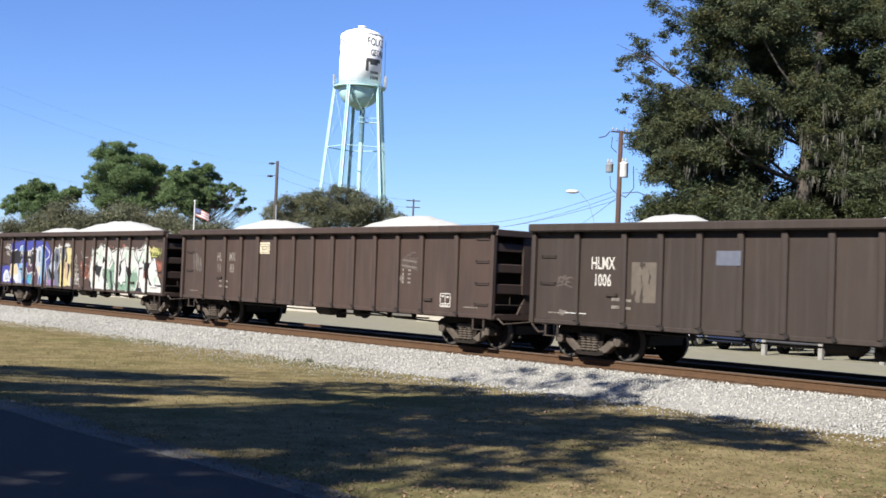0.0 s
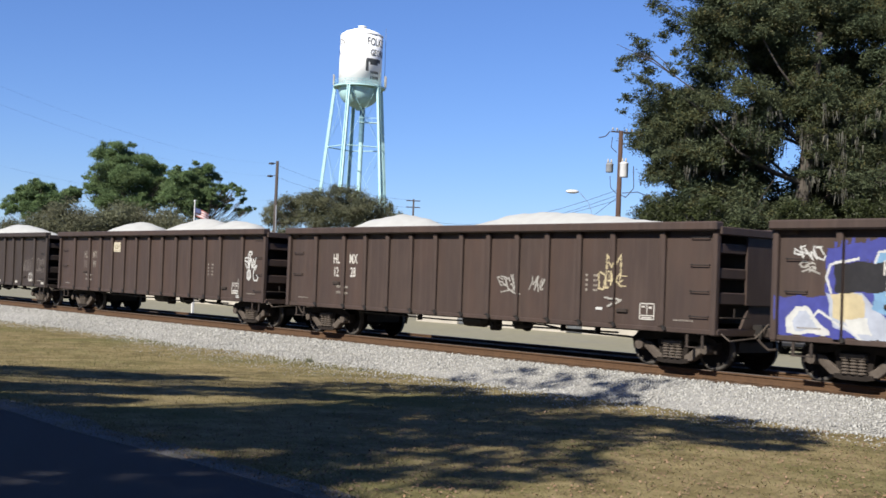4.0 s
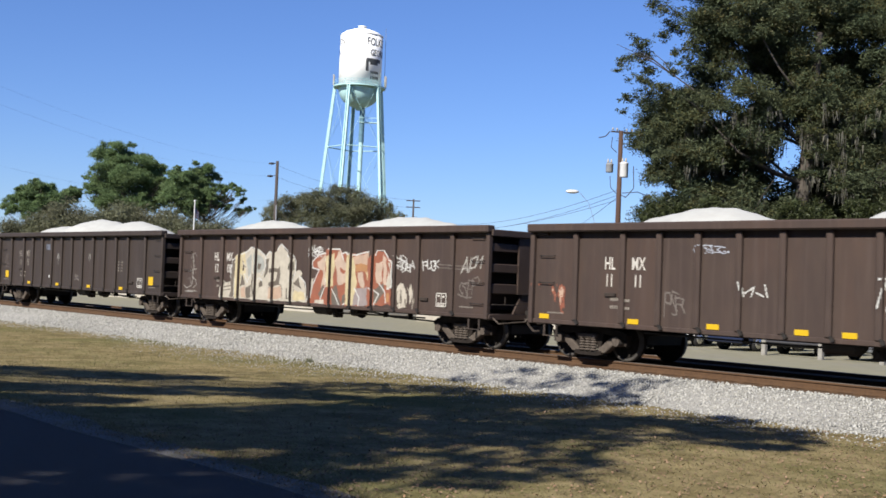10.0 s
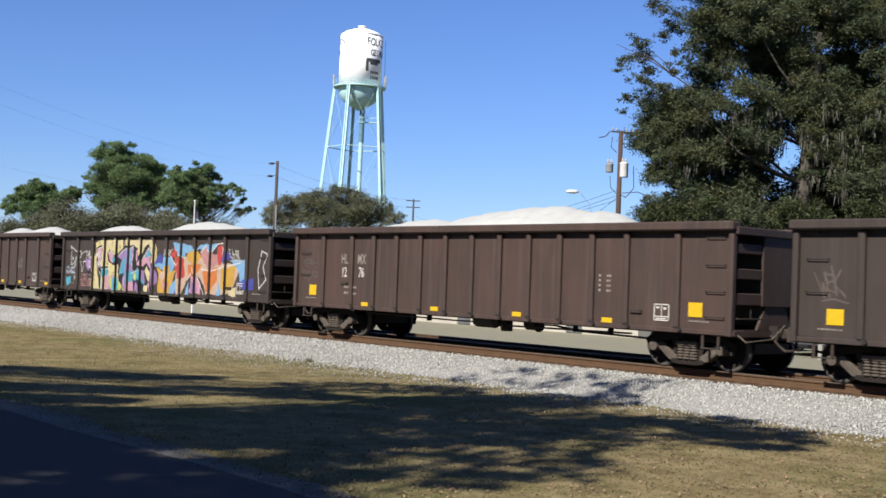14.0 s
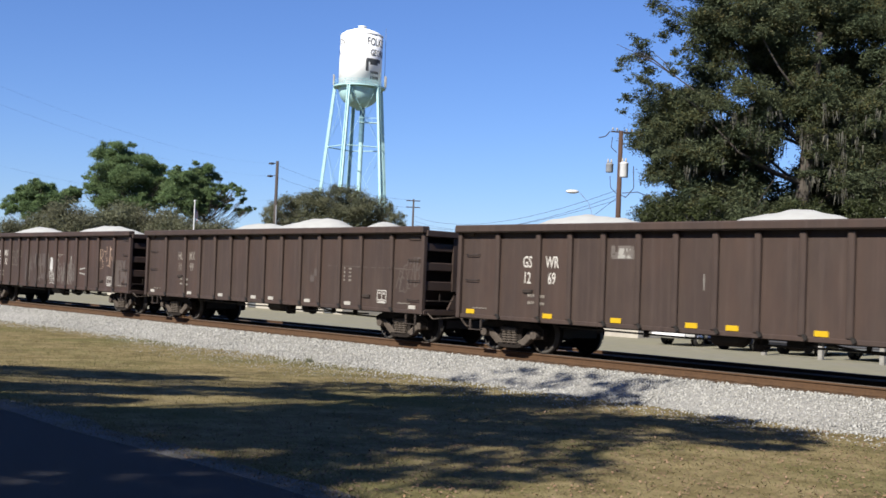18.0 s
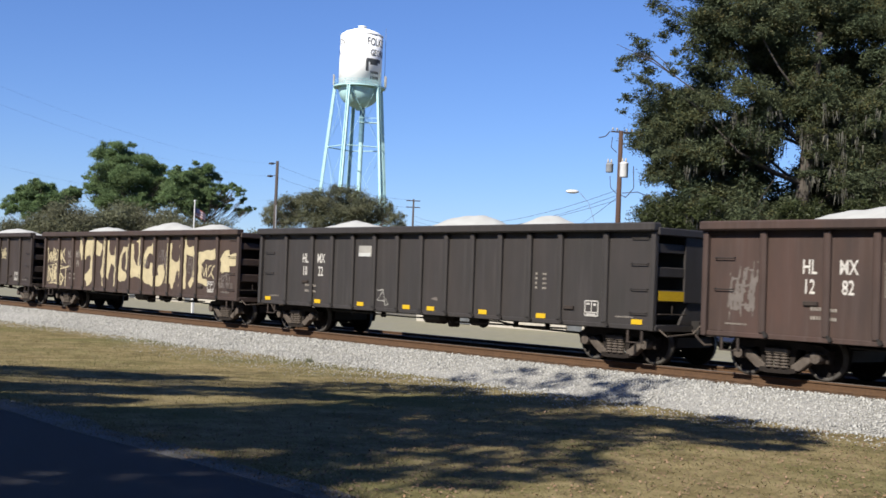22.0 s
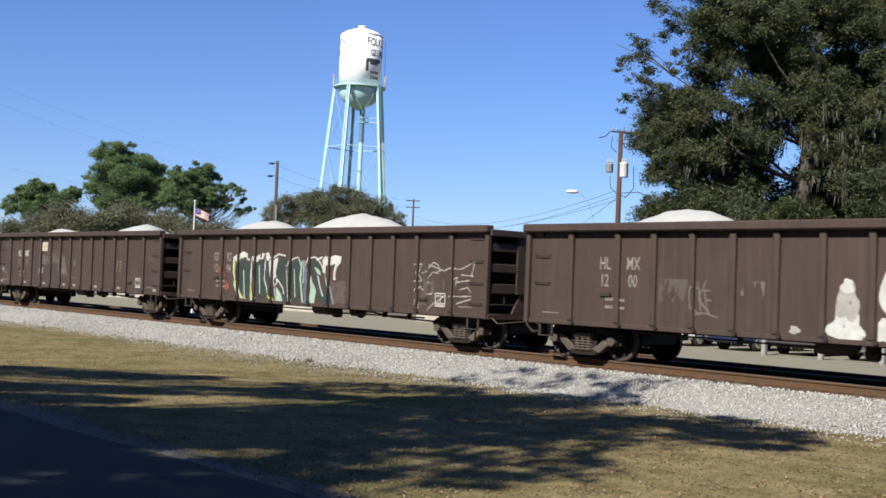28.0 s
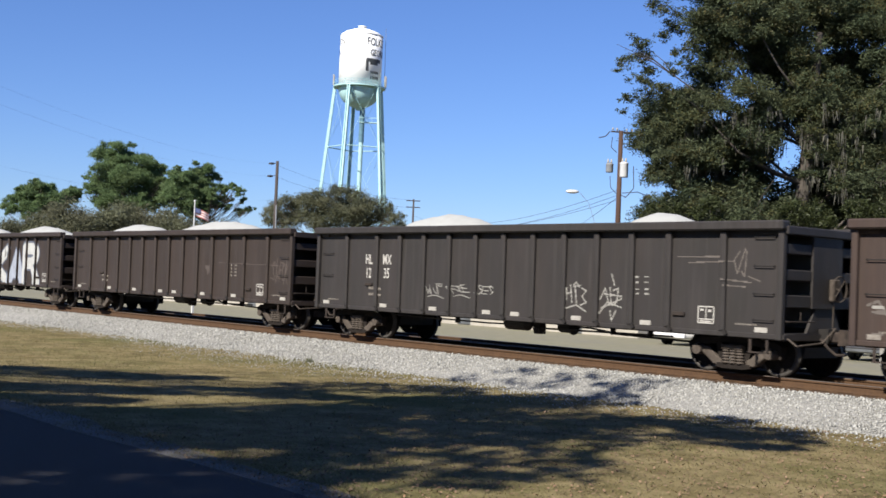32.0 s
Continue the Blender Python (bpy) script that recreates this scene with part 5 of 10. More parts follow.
def paint_cream_orange(c):
    c.poly([(-4.61, 1.54), (-4.5, 1.98), (-4.26, 2.22), (-4.03, 2.29), (-3.75, 2.37), (-3.39, 2.53), (-3.2, 2.43), (-3.07, 2.51), (-2.74, 2.38), (-2.52, 2.25), (-2.3, 2.38), (-2.01, 2.35), (-1.87, 2.41), (-1.63, 2.63), (-1.37, 2.45), (-1.07, 2.27), (-0.87, 2.17), (-0.75, 1.93), (-0.77, 1.8), (-0.54, 1.83), (-0.38, 1.75), (-0.5, 1.63), (-0.29, 1.51), (-0.07, 1.1), (-0.03, 0.89), (-2.14, 0.85), (-5.14, 0.84), (-5.15, 1.14), (-4.96, 1.38), (-4.67, 1.39), (-4.37, 1.38)], "bone", 0.16)
    c.poly([(-4.61, 1.54), (-4.5, 1.98), (-4.12, 2.18), (-4.05, 1.45), (-4.15, 0.86), (-4.58, 0.86)], "dim", 0.3)
    c.poly([(-4.26, 2.22), (-3.75, 2.37), (-3.66, 1.73), (-3.8, 1.46), (-4.0, 1.72), (-4.05, 0.89), (-4.19, 0.91)], "cream", 0.2)
    c.poly([(-3.65, 2.13), (-3.38, 2.33), (-3.25, 1.74), (-3.5, 1.58)], "fog")
    c.poly([(-3.07, 2.34), (-2.64, 2.17), (-2.54, 1.89), (-2.8, 1.69), (-3.04, 1.75)], "fog", 0.15)
    c.poly([(-2.98, 2.04), (-2.76, 2.01), (-2.79, 1.83), (-2.97, 1.85)], "dim", 0.1)
    c.poly([(-2.14, 1.87), (-1.76, 1.85), (-1.63, 1.96), (-1.65, 1.38), (-1.99, 1.29), (-2.25, 1.41), (-1.86, 1.46), (-1.81, 1.75), (-2.13, 1.72)], "dim", 0.12)
    c.poly([(-4.46, 1.55), (-4.31, 1.63), (-4.34, 0.9), (-4.66, 0.89)], "dim", 0.12)
    c.poly([(-4.02, 1.27), (-3.88, 1.65), (-3.69, 1.28)], "dim", 0.12)
    c.poly([(-3.67, 1.23), (-3.33, 1.34), (-3.32, 0.92), (-3.6, 0.9)], "dim", 0.12)
    c.poly([(-2.87, 1.39), (-2.7, 1.5), (-2.62, 1.29), (-2.83, 1.23)], "dim", 0.12)
    c.poly([(-0.87, 1.43), (-0.61, 1.62), (-0.4, 1.23), (-0.67, 1.37)], "dim", 0.12)
    c.poly([(-1.27, 1.23), (-1.07, 1.28), (-0.99, 0.93), (-1.17, 0.96)], "dim", 0.12)
    c.poly([(-1.01, 2.02), (-0.87, 2.1), (-0.82, 1.85), (-0.95, 1.77)], "dim", 0.12)
    c.poly([(-3.16, 1.68), (-3.07, 1.68), (-3.03, 0.96), (-3.1, 0.96)], "dim", 0.12)
    c.poly([(-2.48, 2.15), (-2.28, 2.21), (-2.36, 1.76), (-2.56, 1.5)], "dim", 0.12)
    c.poly([(-2.13, 1.26), (-1.57, 1.33), (-1.5, 0.96), (-2.11, 0.9)], "tan", 0.3)
    c.poly([(-0.91, 1.25), (-0.27, 1.15), (-0.15, 0.93), (-0.84, 0.92)], "cream", 0.3)
    c.poly([(-3.94, 1.19), (-3.67, 1.25), (-3.65, 0.88), (-3.92, 0.9)], "tan", 0.25)
    c.line([(-4.61, 1.54), (-4.55, 2.09), (-4.26, 2.22)], 0.035, "white", 0.1)
    c.line([(-4.0, 2.29), (-3.57, 2.4), (-3.33, 2.53), (-3.23, 2.07), (-3.36, 2.07)], 0.035, "white", 0.1)
    c.line([(-3.11, 2.51), (-2.52, 2.25), (-2.49, 1.92), (-2.71, 1.65)], 0.035, "white", 0.1)
    c.line([(-2.47, 2.26), (-2.29, 2.38), (-2.01, 2.35)], 0.035, "white", 0.1)
    c.line([(-1.84, 2.44), (-1.63, 2.63), (-1.29, 2.44), (-1.03, 2.23)], 0.035, "white", 0.1)
    c.line([(-0.98, 2.34), (-0.77, 2.11), (-0.76, 1.78), (-0.97, 1.49)], 0.035, "white", 0.1)
    c.line([(-0.53, 1.66), (-0.26, 1.49), (-0.05, 1.1)], 0.035, "white", 0.1)
    c.line([(-4.35, 1.65), (-4.37, 1.44), (-4.38, 0.9)], 0.035, "white", 0.1)
    c.line([(-3.77, 1.66), (-3.57, 1.4), (-3.36, 1.67), (-3.26, 1.22)], 0.035, "white", 0.1)
    c.line([(-2.97, 1.49), (-2.85, 1.56), (-2.66, 1.47)], 0.035, "white", 0.1)
    c.line([(-2.16, 1.23), (-1.91, 1.38), (-1.57, 1.37), (-1.48, 1.22), (-1.5, 0.93)], 0.025, "dim")
    c.line([(-5.06, 1.21), (-4.6, 1.26)], 0.04, "dim")
    c.line([(-5.05, 1.1), (-4.59, 1.15)], 0.03, "dim")
    c.poly([(0.14, 1.59), (0.24, 1.64), (0.2, 1.29), (0.05, 1.11)], "bone", 0.2)
    c.poly([(0.02, 0.89), (0.18, 1.41), (0.49, 1.87), (0.15, 1.92), (0.12, 2.1), (0.44, 2.31), (0.87, 2.38), (1.09, 2.48), (1.51, 2.47), (1.65, 2.37), (1.93, 2.39), (2.06, 2.33), (2.91, 2.42), (3.04, 2.23), (3.29, 2.43), (3.62, 2.44), (3.84, 2.22), (4.09, 2.14), (4.12, 1.93), (4.09, 1.45), (4.15, 0.98), (2.12, 0.84), (0.13, 0.83)], "rust", 0.05)
    c.poly([(0.37, 2.09), (0.8, 2.31), (0.88, 2.2), (0.84, 1.43), (0.63, 1.34), (0.71, 1.84), (0.45, 1.95)], "blush")
    c.poly([(0.81, 2.25), (0.91, 2.31), (0.99, 1.38), (0.89, 1.31), (0.81, 1.61)], "white", 0.1)
    c.poly([(0.97, 2.29), (1.23, 2.34), (1.29, 2.11), (1.2, 1.39), (0.99, 1.38)], "cream")
    c.poly([(1.28, 2.14), (1.48, 2.45), (1.69, 2.21), (1.91, 2.02), (1.93, 1.53), (1.48, 1.44), (1.37, 1.86)], "blush", 0.05)
    c.poly([(1.57, 1.95), (1.89, 1.87), (1.73, 1.78), (1.59, 1.81)], "rust")
    c.poly([(1.93, 2.32), (2.13, 2.38), (2.27, 2.1), (2.39, 1.55), (2.32, 0.88), (2.01, 0.92)], "cream", 0.12)
    c.poly([(2.2, 2.27), (2.91, 2.39), (2.96, 2.05), (2.28, 2.04)], "tan")
    c.poly([(2.29, 2.04), (2.9, 2.07), (2.93, 1.87), (2.35, 1.84)], "apricot")
    c.poly([(2.4, 1.83), (2.64, 1.83), (2.78, 1.51), (2.73, 1.36), (2.58, 1.39)], "blush")
    c.poly([(2.81, 1.83), (3.03, 1.9), (3.04, 1.62), (2.87, 1.68)], "cream")
    c.poly([(3.24, 2.1), (3.56, 2.15), (3.58, 1.57), (3.31, 1.56)], "blush")
    c.poly([(3.35, 2.38), (3.62, 2.4), (3.7, 2.24), (3.48, 2.19)], "rust")
    c.poly([(3.58, 2.32), (3.75, 2.24), (3.79, 1.51), (3.65, 1.51)], "blush")
    c.poly([(3.82, 2.13), (4.06, 2.16), (4.12, 1.44), (3.79, 1.41), (3.82, 1.92), (3.96, 1.69), (4.03, 1.82)], "bone")
    c.poly([(0.47, 1.17), (0.74, 1.43), (0.83, 1.31), (0.64, 1.02)], "dim", 0.2)
    c.poly([(1.19, 1.31), (1.38, 1.44), (1.67, 0.9), (1.18, 0.81)], "dim", 0.2)
    c.poly([(1.7, 1.16), (1.92, 1.24), (1.89, 0.94), (1.71, 0.93)], "dim", 0.2)
    c.poly([(3.24, 1.38), (3.63, 1.53), (3.71, 1.28), (3.34, 0.98), (3.18, 1.03)], "dim", 0.2)
    c.poly([(2.37, 1.35), (3.01, 1.44), (3.06, 0.91), (2.2, 0.87)], "mauve", 0.2)
    c.poly([(0.35, 0.94), (0.79, 1.02), (0.84, 0.87), (0.32, 0.86)], "bone", 0.1)
    c.poly([(3.78, 1.28), (3.99, 1.33), (4.0, 1.08), (3.8, 1.05)], "apricot", 0.1)
    c.line([(0.02, 0.89), (0.18, 1.41), (0.49, 1.87), (0.15, 1.92), (0.12, 2.1), (0.44, 2.31), (0.87, 2.38)], 0.04, "white", 0.08)
    c.line([(1.06, 2.47), (1.51, 2.48), (1.72, 2.18)], 0.04, "white", 0.08)
    c.line([(1.65, 2.36), (1.9, 2.39), (1.96, 2.21)], 0.04, "white", 0.08)
    c.line([(2.0, 2.35), (2.26, 2.31), (2.95, 2.42)], 0.04, "white", 0.08)
    c.line([(3.23, 2.32), (3.32, 2.45), (3.62, 2.45), (3.84, 2.22)], 0.04, "white", 0.08)
    c.line([(3.85, 2.18), (4.1, 2.14), (4.13, 1.45), (3.81, 1.39)], 0.04, "white", 0.08)
    c.line([(1.16, 1.32), (1.35, 1.14), (1.58, 0.83)], 0.04, "white", 0.08)
    c.line([(1.93, 1.53), (1.98, 0.99), (1.74, 0.87)], 0.04, "white", 0.08)
    c.line([(3.08, 1.4), (3.45, 1.24), (3.22, 0.93)], 0.04, "white", 0.08)
    c.line([(3.46, 1.53), (3.71, 1.32), (3.78, 1.01)], 0.04, "white", 0.08)
    c.line([(0.77, 1.32), (0.6, 0.99)], 0.04, "white", 0.08)
    c.line([(2.3, 1.38), (2.53, 1.11), (2.49, 0.86)], 0.04, "white", 0.08)
    c.poly([(4.25, 1.46), (4.4, 1.59), (4.57, 1.54), (4.69, 1.32), (4.7, 0.91), (4.24, 0.9)], "bone", 0.3)
    c.line([(4.29, 1.32), (4.44, 1.39), (4.47, 1.05), (4.31, 1.01)], 0.05, "dim")
    c.scrawl(0.08, 0.65, 2.4, 2.57, "white", 0.03)
    c.scrawl(0.09, 0.6, 2.23, 2.4, "white", 0.03)
    c.scrawl(4.26, 4.63, 2.17, 2.34, "white", 0.03)
    c.scrawl(4.38, 4.66, 1.97, 2.14, "white", 0.03)
    c.block(4.3, 5.1, 0.88, 1.4, "bone", 0.45, 0.2), c.scrawl(4.3, 5.0, 1.9, 2.15, "white"), c.scrawl(5.4, 6.0, 1.95, 2.2, "white"), c.line([(6.0, 2.1), (7.3, 2.05)], 0.025, "ghost"), c.line([(6.0, 2.02), (7.3, 1.97)], 0.02, "ghost")
    c.scrawl(6.9, 7.6, 1.9, 2.4, "pale"), c.scrawl(6.8, 7.5, 1.2, 1.7, "ghost")
    c.line([(-7.3, 2.14), (-7.23, 2.27), (-7.04, 2.31), (-6.94, 2.21)], 0.05, "ghost"), c.line([(-7.18, 2.23), (-7.12, 1.85), (-7.2, 1.26)], 0.03, "pale"), c.line([(-7.48, 1.68), (-7.14, 1.75), (-6.92, 1.78)], 0.025, "pale")
    c.line([(-7.78, 1.2), (-7.56, 1.1), (-7.24, 1.2), (-7.16, 1.47), (-6.94, 1.4), (-6.9, 1.22), (-7.12, 1.13)], 0.025, "pale"), c.line([(-7.5, 1.41), (-7.35, 1.47), (-7.3, 1.25)], 0.03, "ghost"), c.line([(-7.3, 1.9), (-7.21, 1.58), (-7.07, 1.91), (-6.99, 1.64)], 0.03, "ghost")
    c.line([(-7.68, 0.99), (-7.36, 1.0), (-6.87, 1.01)], 0.03, "pale")


def paint_many(c):
    c.poly([(-5.1, 0.83), (-5.06, 2.67), (-4.26, 2.83), (-3.06, 2.79), (-1.03, 2.81), (-0.04, 2.78), (0.26, 2.45), (0.25, 1.97), (-0.07, 1.91), (-0.16, 0.86), (-2.37, 0.85)], "yellow", 0.3)
    c.poly([(-4.85, 2.73), (-3.22, 2.76), (-1.17, 2.78), (0.03, 2.72), (0.04, 2.51), (-1.09, 2.56), (-4, 2.52)], "cream", 0.45)
    c.poly([(-5.2, 2.93), (0.15, 2.89), (0.15, 2.78), (-5.2, 2.77)], "haze", 0.3)
    c.poly([(-4.92, 2.48), (-4.21, 2.62), (-4.12, 2.36), (-4.51, 1.95), (-4.55, 1.73), (-3.76, 1.75), (-3.71, 1.51), (-3.28, 1.53), (-2.92, 1.36), (-2.76, 1.13), (-2.38, 0.91), (-0.16, 0.86), (0.03, 0.88), (0.01, 1.42), (-0.04, 1.91), (0.02, 2.18), (-0.42, 2.62), (-0.75, 2.5), (-1.07, 2.16), (-1.15, 2.44), (-1.65, 2.56), (-2.37, 2.58), (-2.96, 2.25), (-3.19, 2.19), (-3.72, 2.43), (-3.95, 2.24), (-3.82, 2), (-3.41, 1.79), (-2.94, 1.84), (-2.85, 1.36), (-3.47, 1.52), (-3.96, 1.5), (-4.36, 1.37), (-4.89, 1.79), (-4.82, 2.1)], "black")
    c.poly([(-4.8, 1.66), (-4.32, 1.31), (-4.33, 0.81), (-4.5, 0.83)], "black")
    c.poly([(-4.83, 2.42), (-4.29, 2.52), (-4.31, 2.3), (-4.68, 1.92)], "pink")
    c.poly([(-4.61, 2.2), (-4.2, 2.36), (-4.51, 1.89), (-4.41, 1.61), (-4.68, 1.86)], "lilac")
    c.poly([(-4.41, 1.61), (-3.8, 1.69), (-3.79, 1.42), (-4.19, 1.31), (-4.32, 1.43)], "aqua")
    c.poly([(-4.32, 1.31), (-4.18, 1.31), (-4.13, 0.88), (-4.27, 0.86)], "mist")
    c.poly([(-3.83, 2.24), (-3.63, 2.37), (-3.19, 2.1), (-3.37, 1.86), (-3.61, 1.97)], "pink")
    c.poly([(-3.5, 2.06), (-3.11, 2.16), (-2.99, 1.95), (-3.29, 1.83)], "aqua")
    c.poly([(-4.03, 1.38), (-3.35, 1.46), (-3.29, 0.86), (-4.01, 0.88)], "pink")
    c.poly([(-3.31, 1.44), (-2.92, 1.33), (-2.83, 0.89), (-3.3, 0.86)], "aqua")
    c.poly([(-3.66, 1.33), (-3.47, 1.37), (-3.48, 0.85), (-3.68, 0.86)], "lilac")
    c.poly([(-2.96, 2.16), (-2.3, 2.47), (-2.21, 2.09), (-2.23, 0.92), (-2.53, 1.02), (-2.41, 1.67), (-2.85, 1.45), (-2.65, 1.99)], "lilac")
    c.poly([(-2.64, 1.9), (-2.25, 2.2), (-2.19, 1.62), (-2.4, 1.5), (-2.78, 1.48)], "aqua")
    c.poly([(-2.47, 1.38), (-2.21, 1.45), (-2.15, 0.92), (-2.38, 0.94)], "pink")
    c.poly([(-2.15, 2.44), (-1.72, 2.53), (-1.67, 2.15), (-1.76, 1.75), (-1.61, 1.58), (-1.65, 0.95), (-2.08, 0.84), (-2.19, 1.68)], "lilac")
    c.poly([(-2.07, 1.57), (-1.68, 1.64), (-1.63, 1.24), (-2.09, 1.16)], "aqua")
    c.poly([(-2.06, 1.16), (-1.66, 1.26), (-1.54, 0.9), (-2.01, 0.83)], "pink")
    c.poly([(-2.04, 2.38), (-1.79, 2.44), (-1.84, 1.92), (-2.01, 1.86)], "sky", 0.2)
    c.poly([(-1.46, 2.39), (-1.15, 2.42), (-1.14, 2.16), (-1.33, 1.76), (-1.42, 2.1)], "pink")
    c.poly([(-1.75, 1.52), (-1.06, 1.71), (-0.71, 1.5), (-0.66, 1.11), (-1.04, 1.32), (-1.52, 1.27)], "aqua")
    c.poly([(-1.51, 0.96), (-1.38, 1.19), (-1.03, 1.15), (-1.02, 0.87), (-1.44, 0.88)], "lilac")
    c.poly([(-1.13, 1.88), (-0.74, 2.17), (-0.42, 2.48), (-0.08, 2.18), (-0.12, 1.52), (-0.53, 1.95), (-0.85, 1.77)], "pink")
    c.poly([(-0.74, 2.17), (-0.35, 2.39), (-0.15, 2.23), (-0.53, 2.12)], "aqua")
    c.poly([(-0.4, 2.06), (-0.11, 2.12), (-0.12, 1.58)], "lilac")
    c.poly([(-0.99, 1.71), (-0.71, 1.61), (-0.63, 1.17), (-0.87, 1.27)], "lilac")
    c.poly([(-0.71, 1.61), (-0.52, 1.78), (-0.08, 1.41), (-0.11, 1.19), (-0.44, 1.32)], "yellow")
    c.poly([(-0.1, 1.9), (0.29, 1.54), (0.34, 1.22), (0.06, 1.12), (-0.05, 1.42)], "lilac")
    c.poly([(-0.37, 1.18), (-0.11, 1.17), (-0.13, 0.87), (-0.32, 0.87)], "pink")
    c.poly([(-0.73, 1.11), (-0.4, 1.13), (-0.42, 0.88), (-0.72, 0.89)], "cream")
    c.poly([(-3.7, 1.21), (-3.55, 1.46), (-3.46, 1.22), (-3.33, 1.04), (-3.57, 0.91)], "lime")
    c.poly([(-2.91, 1), (-2.77, 1.25), (-2.61, 1.08), (-2.53, 0.93), (-2.82, 0.88)], "lime")
    c.poly([(-1.63, 1.35), (-1.54, 1.56), (-1.39, 1.48), (-1.39, 1.3), (-1.56, 1.27)], "lime")
    c.line([(-4.83, 2.42), (-4.25, 2.54), (-4.6, 1.92), (-4.29, 1.62), (-3.76, 1.68)], 0.03, "white")
    c.line([(-3.83, 2.24), (-3.62, 2.37), (-3.19, 2.1)], 0.03, "white")
    c.line([(-2.96, 2.16), (-2.26, 2.5)], 0.03, "white")
    c.line([(-2.15, 2.41), (-1.68, 2.53), (-1.76, 1.75)], 0.03, "white")
    c.line([(-1.1, 1.88), (-0.42, 2.5), (-0.05, 2.18)], 0.03, "white")
    c.line([(-1.75, 1.52), (-1.06, 1.72)], 0.03, "white")
    c.line([(-3.31, 1.44), (-3.3, 0.86)], 0.03, "white")
    c.poly([(0.06, 1.91), (0.45, 2.29), (0.67, 2.19), (0.71, 1.95), (0.31, 1.89)], "blue")
    c.poly([(0, 1.88), (0.71, 1.95), (0.74, 2.14), (1.39, 2.18), (1.6, 1.89), (1.52, 1.69), (1.3, 1.52), (0.69, 1.71), (0.19, 1.8)], "sky")
    c.poly([(0.19, 1.8), (0.69, 1.66), (1.22, 1.88), (1.26, 1.62), (1.7, 1.69), (1.59, 1.43), (1.26, 0.89), (0.41, 0.84), (0.37, 1.22), (0.48, 1.49)], "gold")
    c.poly([(0.45, 1.49), (0.93, 1.77), (1.18, 1.46), (0.71, 1.18)], "tan", 0.1)
    c.poly([(0.71, 1.13), (1.06, 1.35), (1.25, 1.21), (1.02, 0.98)], "orange", 0.1)
    c.poly([(0.95, 1.24), (1.13, 1.28), (1.14, 1.04), (0.99, 1.04)], "pink", 0.1)
    c.poly([(1.2, 0.84), (1.37, 1.16), (1.76, 1.39), (1.91, 1.21), (1.72, 0.84)], "sky")
    c.poly([(1.64, 0.84), (1.91, 1.21), (1.89, 0.83)], "blue")
    c.poly([(1.7, 1.69), (2.1, 1.5), (2.17, 0.85), (1.92, 0.86), (1.91, 1.21)], "tan")
    c.poly([(1.43, 2.67), (1.97, 2.67), (2.01, 2.36), (2.31, 2.59), (2.37, 2.17), (2.02, 2.21), (1.67, 2.31)], "sky")
    c.poly([(1.27, 2.33), (1.5, 2.36), (1.55, 2.57), (1.64, 2.39), (1.84, 2.36), (1.68, 2.23), (1.71, 2.08), (1.53, 2.18), (1.39, 2.1)], "red")
    c.poly([(1.62, 2.15), (2.02, 2.19), (2.03, 1.8), (1.81, 1.69), (1.6, 1.89)], "orange")
    c.poly([(2.05, 2.11), (2.37, 2.17), (2.38, 1.66), (2.26, 1.61)], "brick")
    c.poly([(2.03, 1.85), (2.29, 1.56), (2.38, 1.61), (2.4, 1.16), (2.15, 1.45)], "sky")
    c.poly([(1.67, 2.11), (2.5, 2.18), (3.2, 2.19), (3.66, 2.13), (5.19, 1.97), (6.11, 1.98), (5.85, 1.4), (5.37, 0.97), (3.98, 0.92), (3.49, 1.46), (3.01, 1.69), (2.57, 1.37), (2.14, 0.86), (1.78, 0.91)], "tan")
    c.poly([(1.67, 2.14), (2.27, 2.15), (2.39, 1.49), (1.92, 1.35), (1.64, 1.79)], "red")
    c.poly([(2.49, 2.37), (3.18, 2.44), (3.54, 2.13), (3, 1.88), (2.51, 2.12)], "gold")
    c.poly([(2.53, 1.87), (3.56, 1.95), (3.25, 1.57), (2.68, 1.44)], "orange")
    c.poly([(1.51, 2.62), (2.47, 2.62), (3.18, 2.44), (3.5, 2.62), (4.61, 2.62), (4.2, 2.32), (3.41, 2.44), (2.49, 2.31), (1.65, 2.36)], "sky")
    c.poly([(3.42, 2.31), (3.85, 2.56), (4.2, 2.32), (4.63, 2.26), (4.66, 1.96), (4.13, 1.77), (3.67, 2.01)], "rose")
    c.poly([(4.56, 2.5), (4.87, 2.62), (5.1, 2.44), (5.03, 2.03), (4.66, 1.9)], "red")
    c.poly([(3.63, 1.7), (4.67, 1.84), (4.6, 1.36), (4.08, 0.99), (3.72, 1.34)], "orange")
    c.poly([(2.72, 0.94), (3.02, 1.57), (3.5, 1.33), (3.53, 0.91)], "pink")
    c.poly([(2.9, 0.95), (3.09, 1.38), (3.36, 0.96)], "lilac")
    c.poly([(2.38, 0.86), (2.69, 1.31), (2.67, 0.84)], "sky")
    c.poly([(4.58, 0.91), (4.76, 1.37), (4.95, 0.93)], "sky")
    c.poly([(4.89, 1.79), (5.81, 1.92), (5.75, 1.4), (5.47, 1.03), (4.98, 1.2)], "gold")
    c.poly([(5.02, 2.09), (5.26, 2.39), (5.59, 2.15), (5.18, 2.03)], "blue")
    c.poly([(5.49, 2.09), (6.45, 2.13), (6.45, 1.47), (6.16, 1.35), (5.93, 1.81)], "sky")
    c.poly([(5.96, 1.4), (6.94, 1.54), (6.97, 1.14), (6.28, 1.18)], "blue", 0.1)
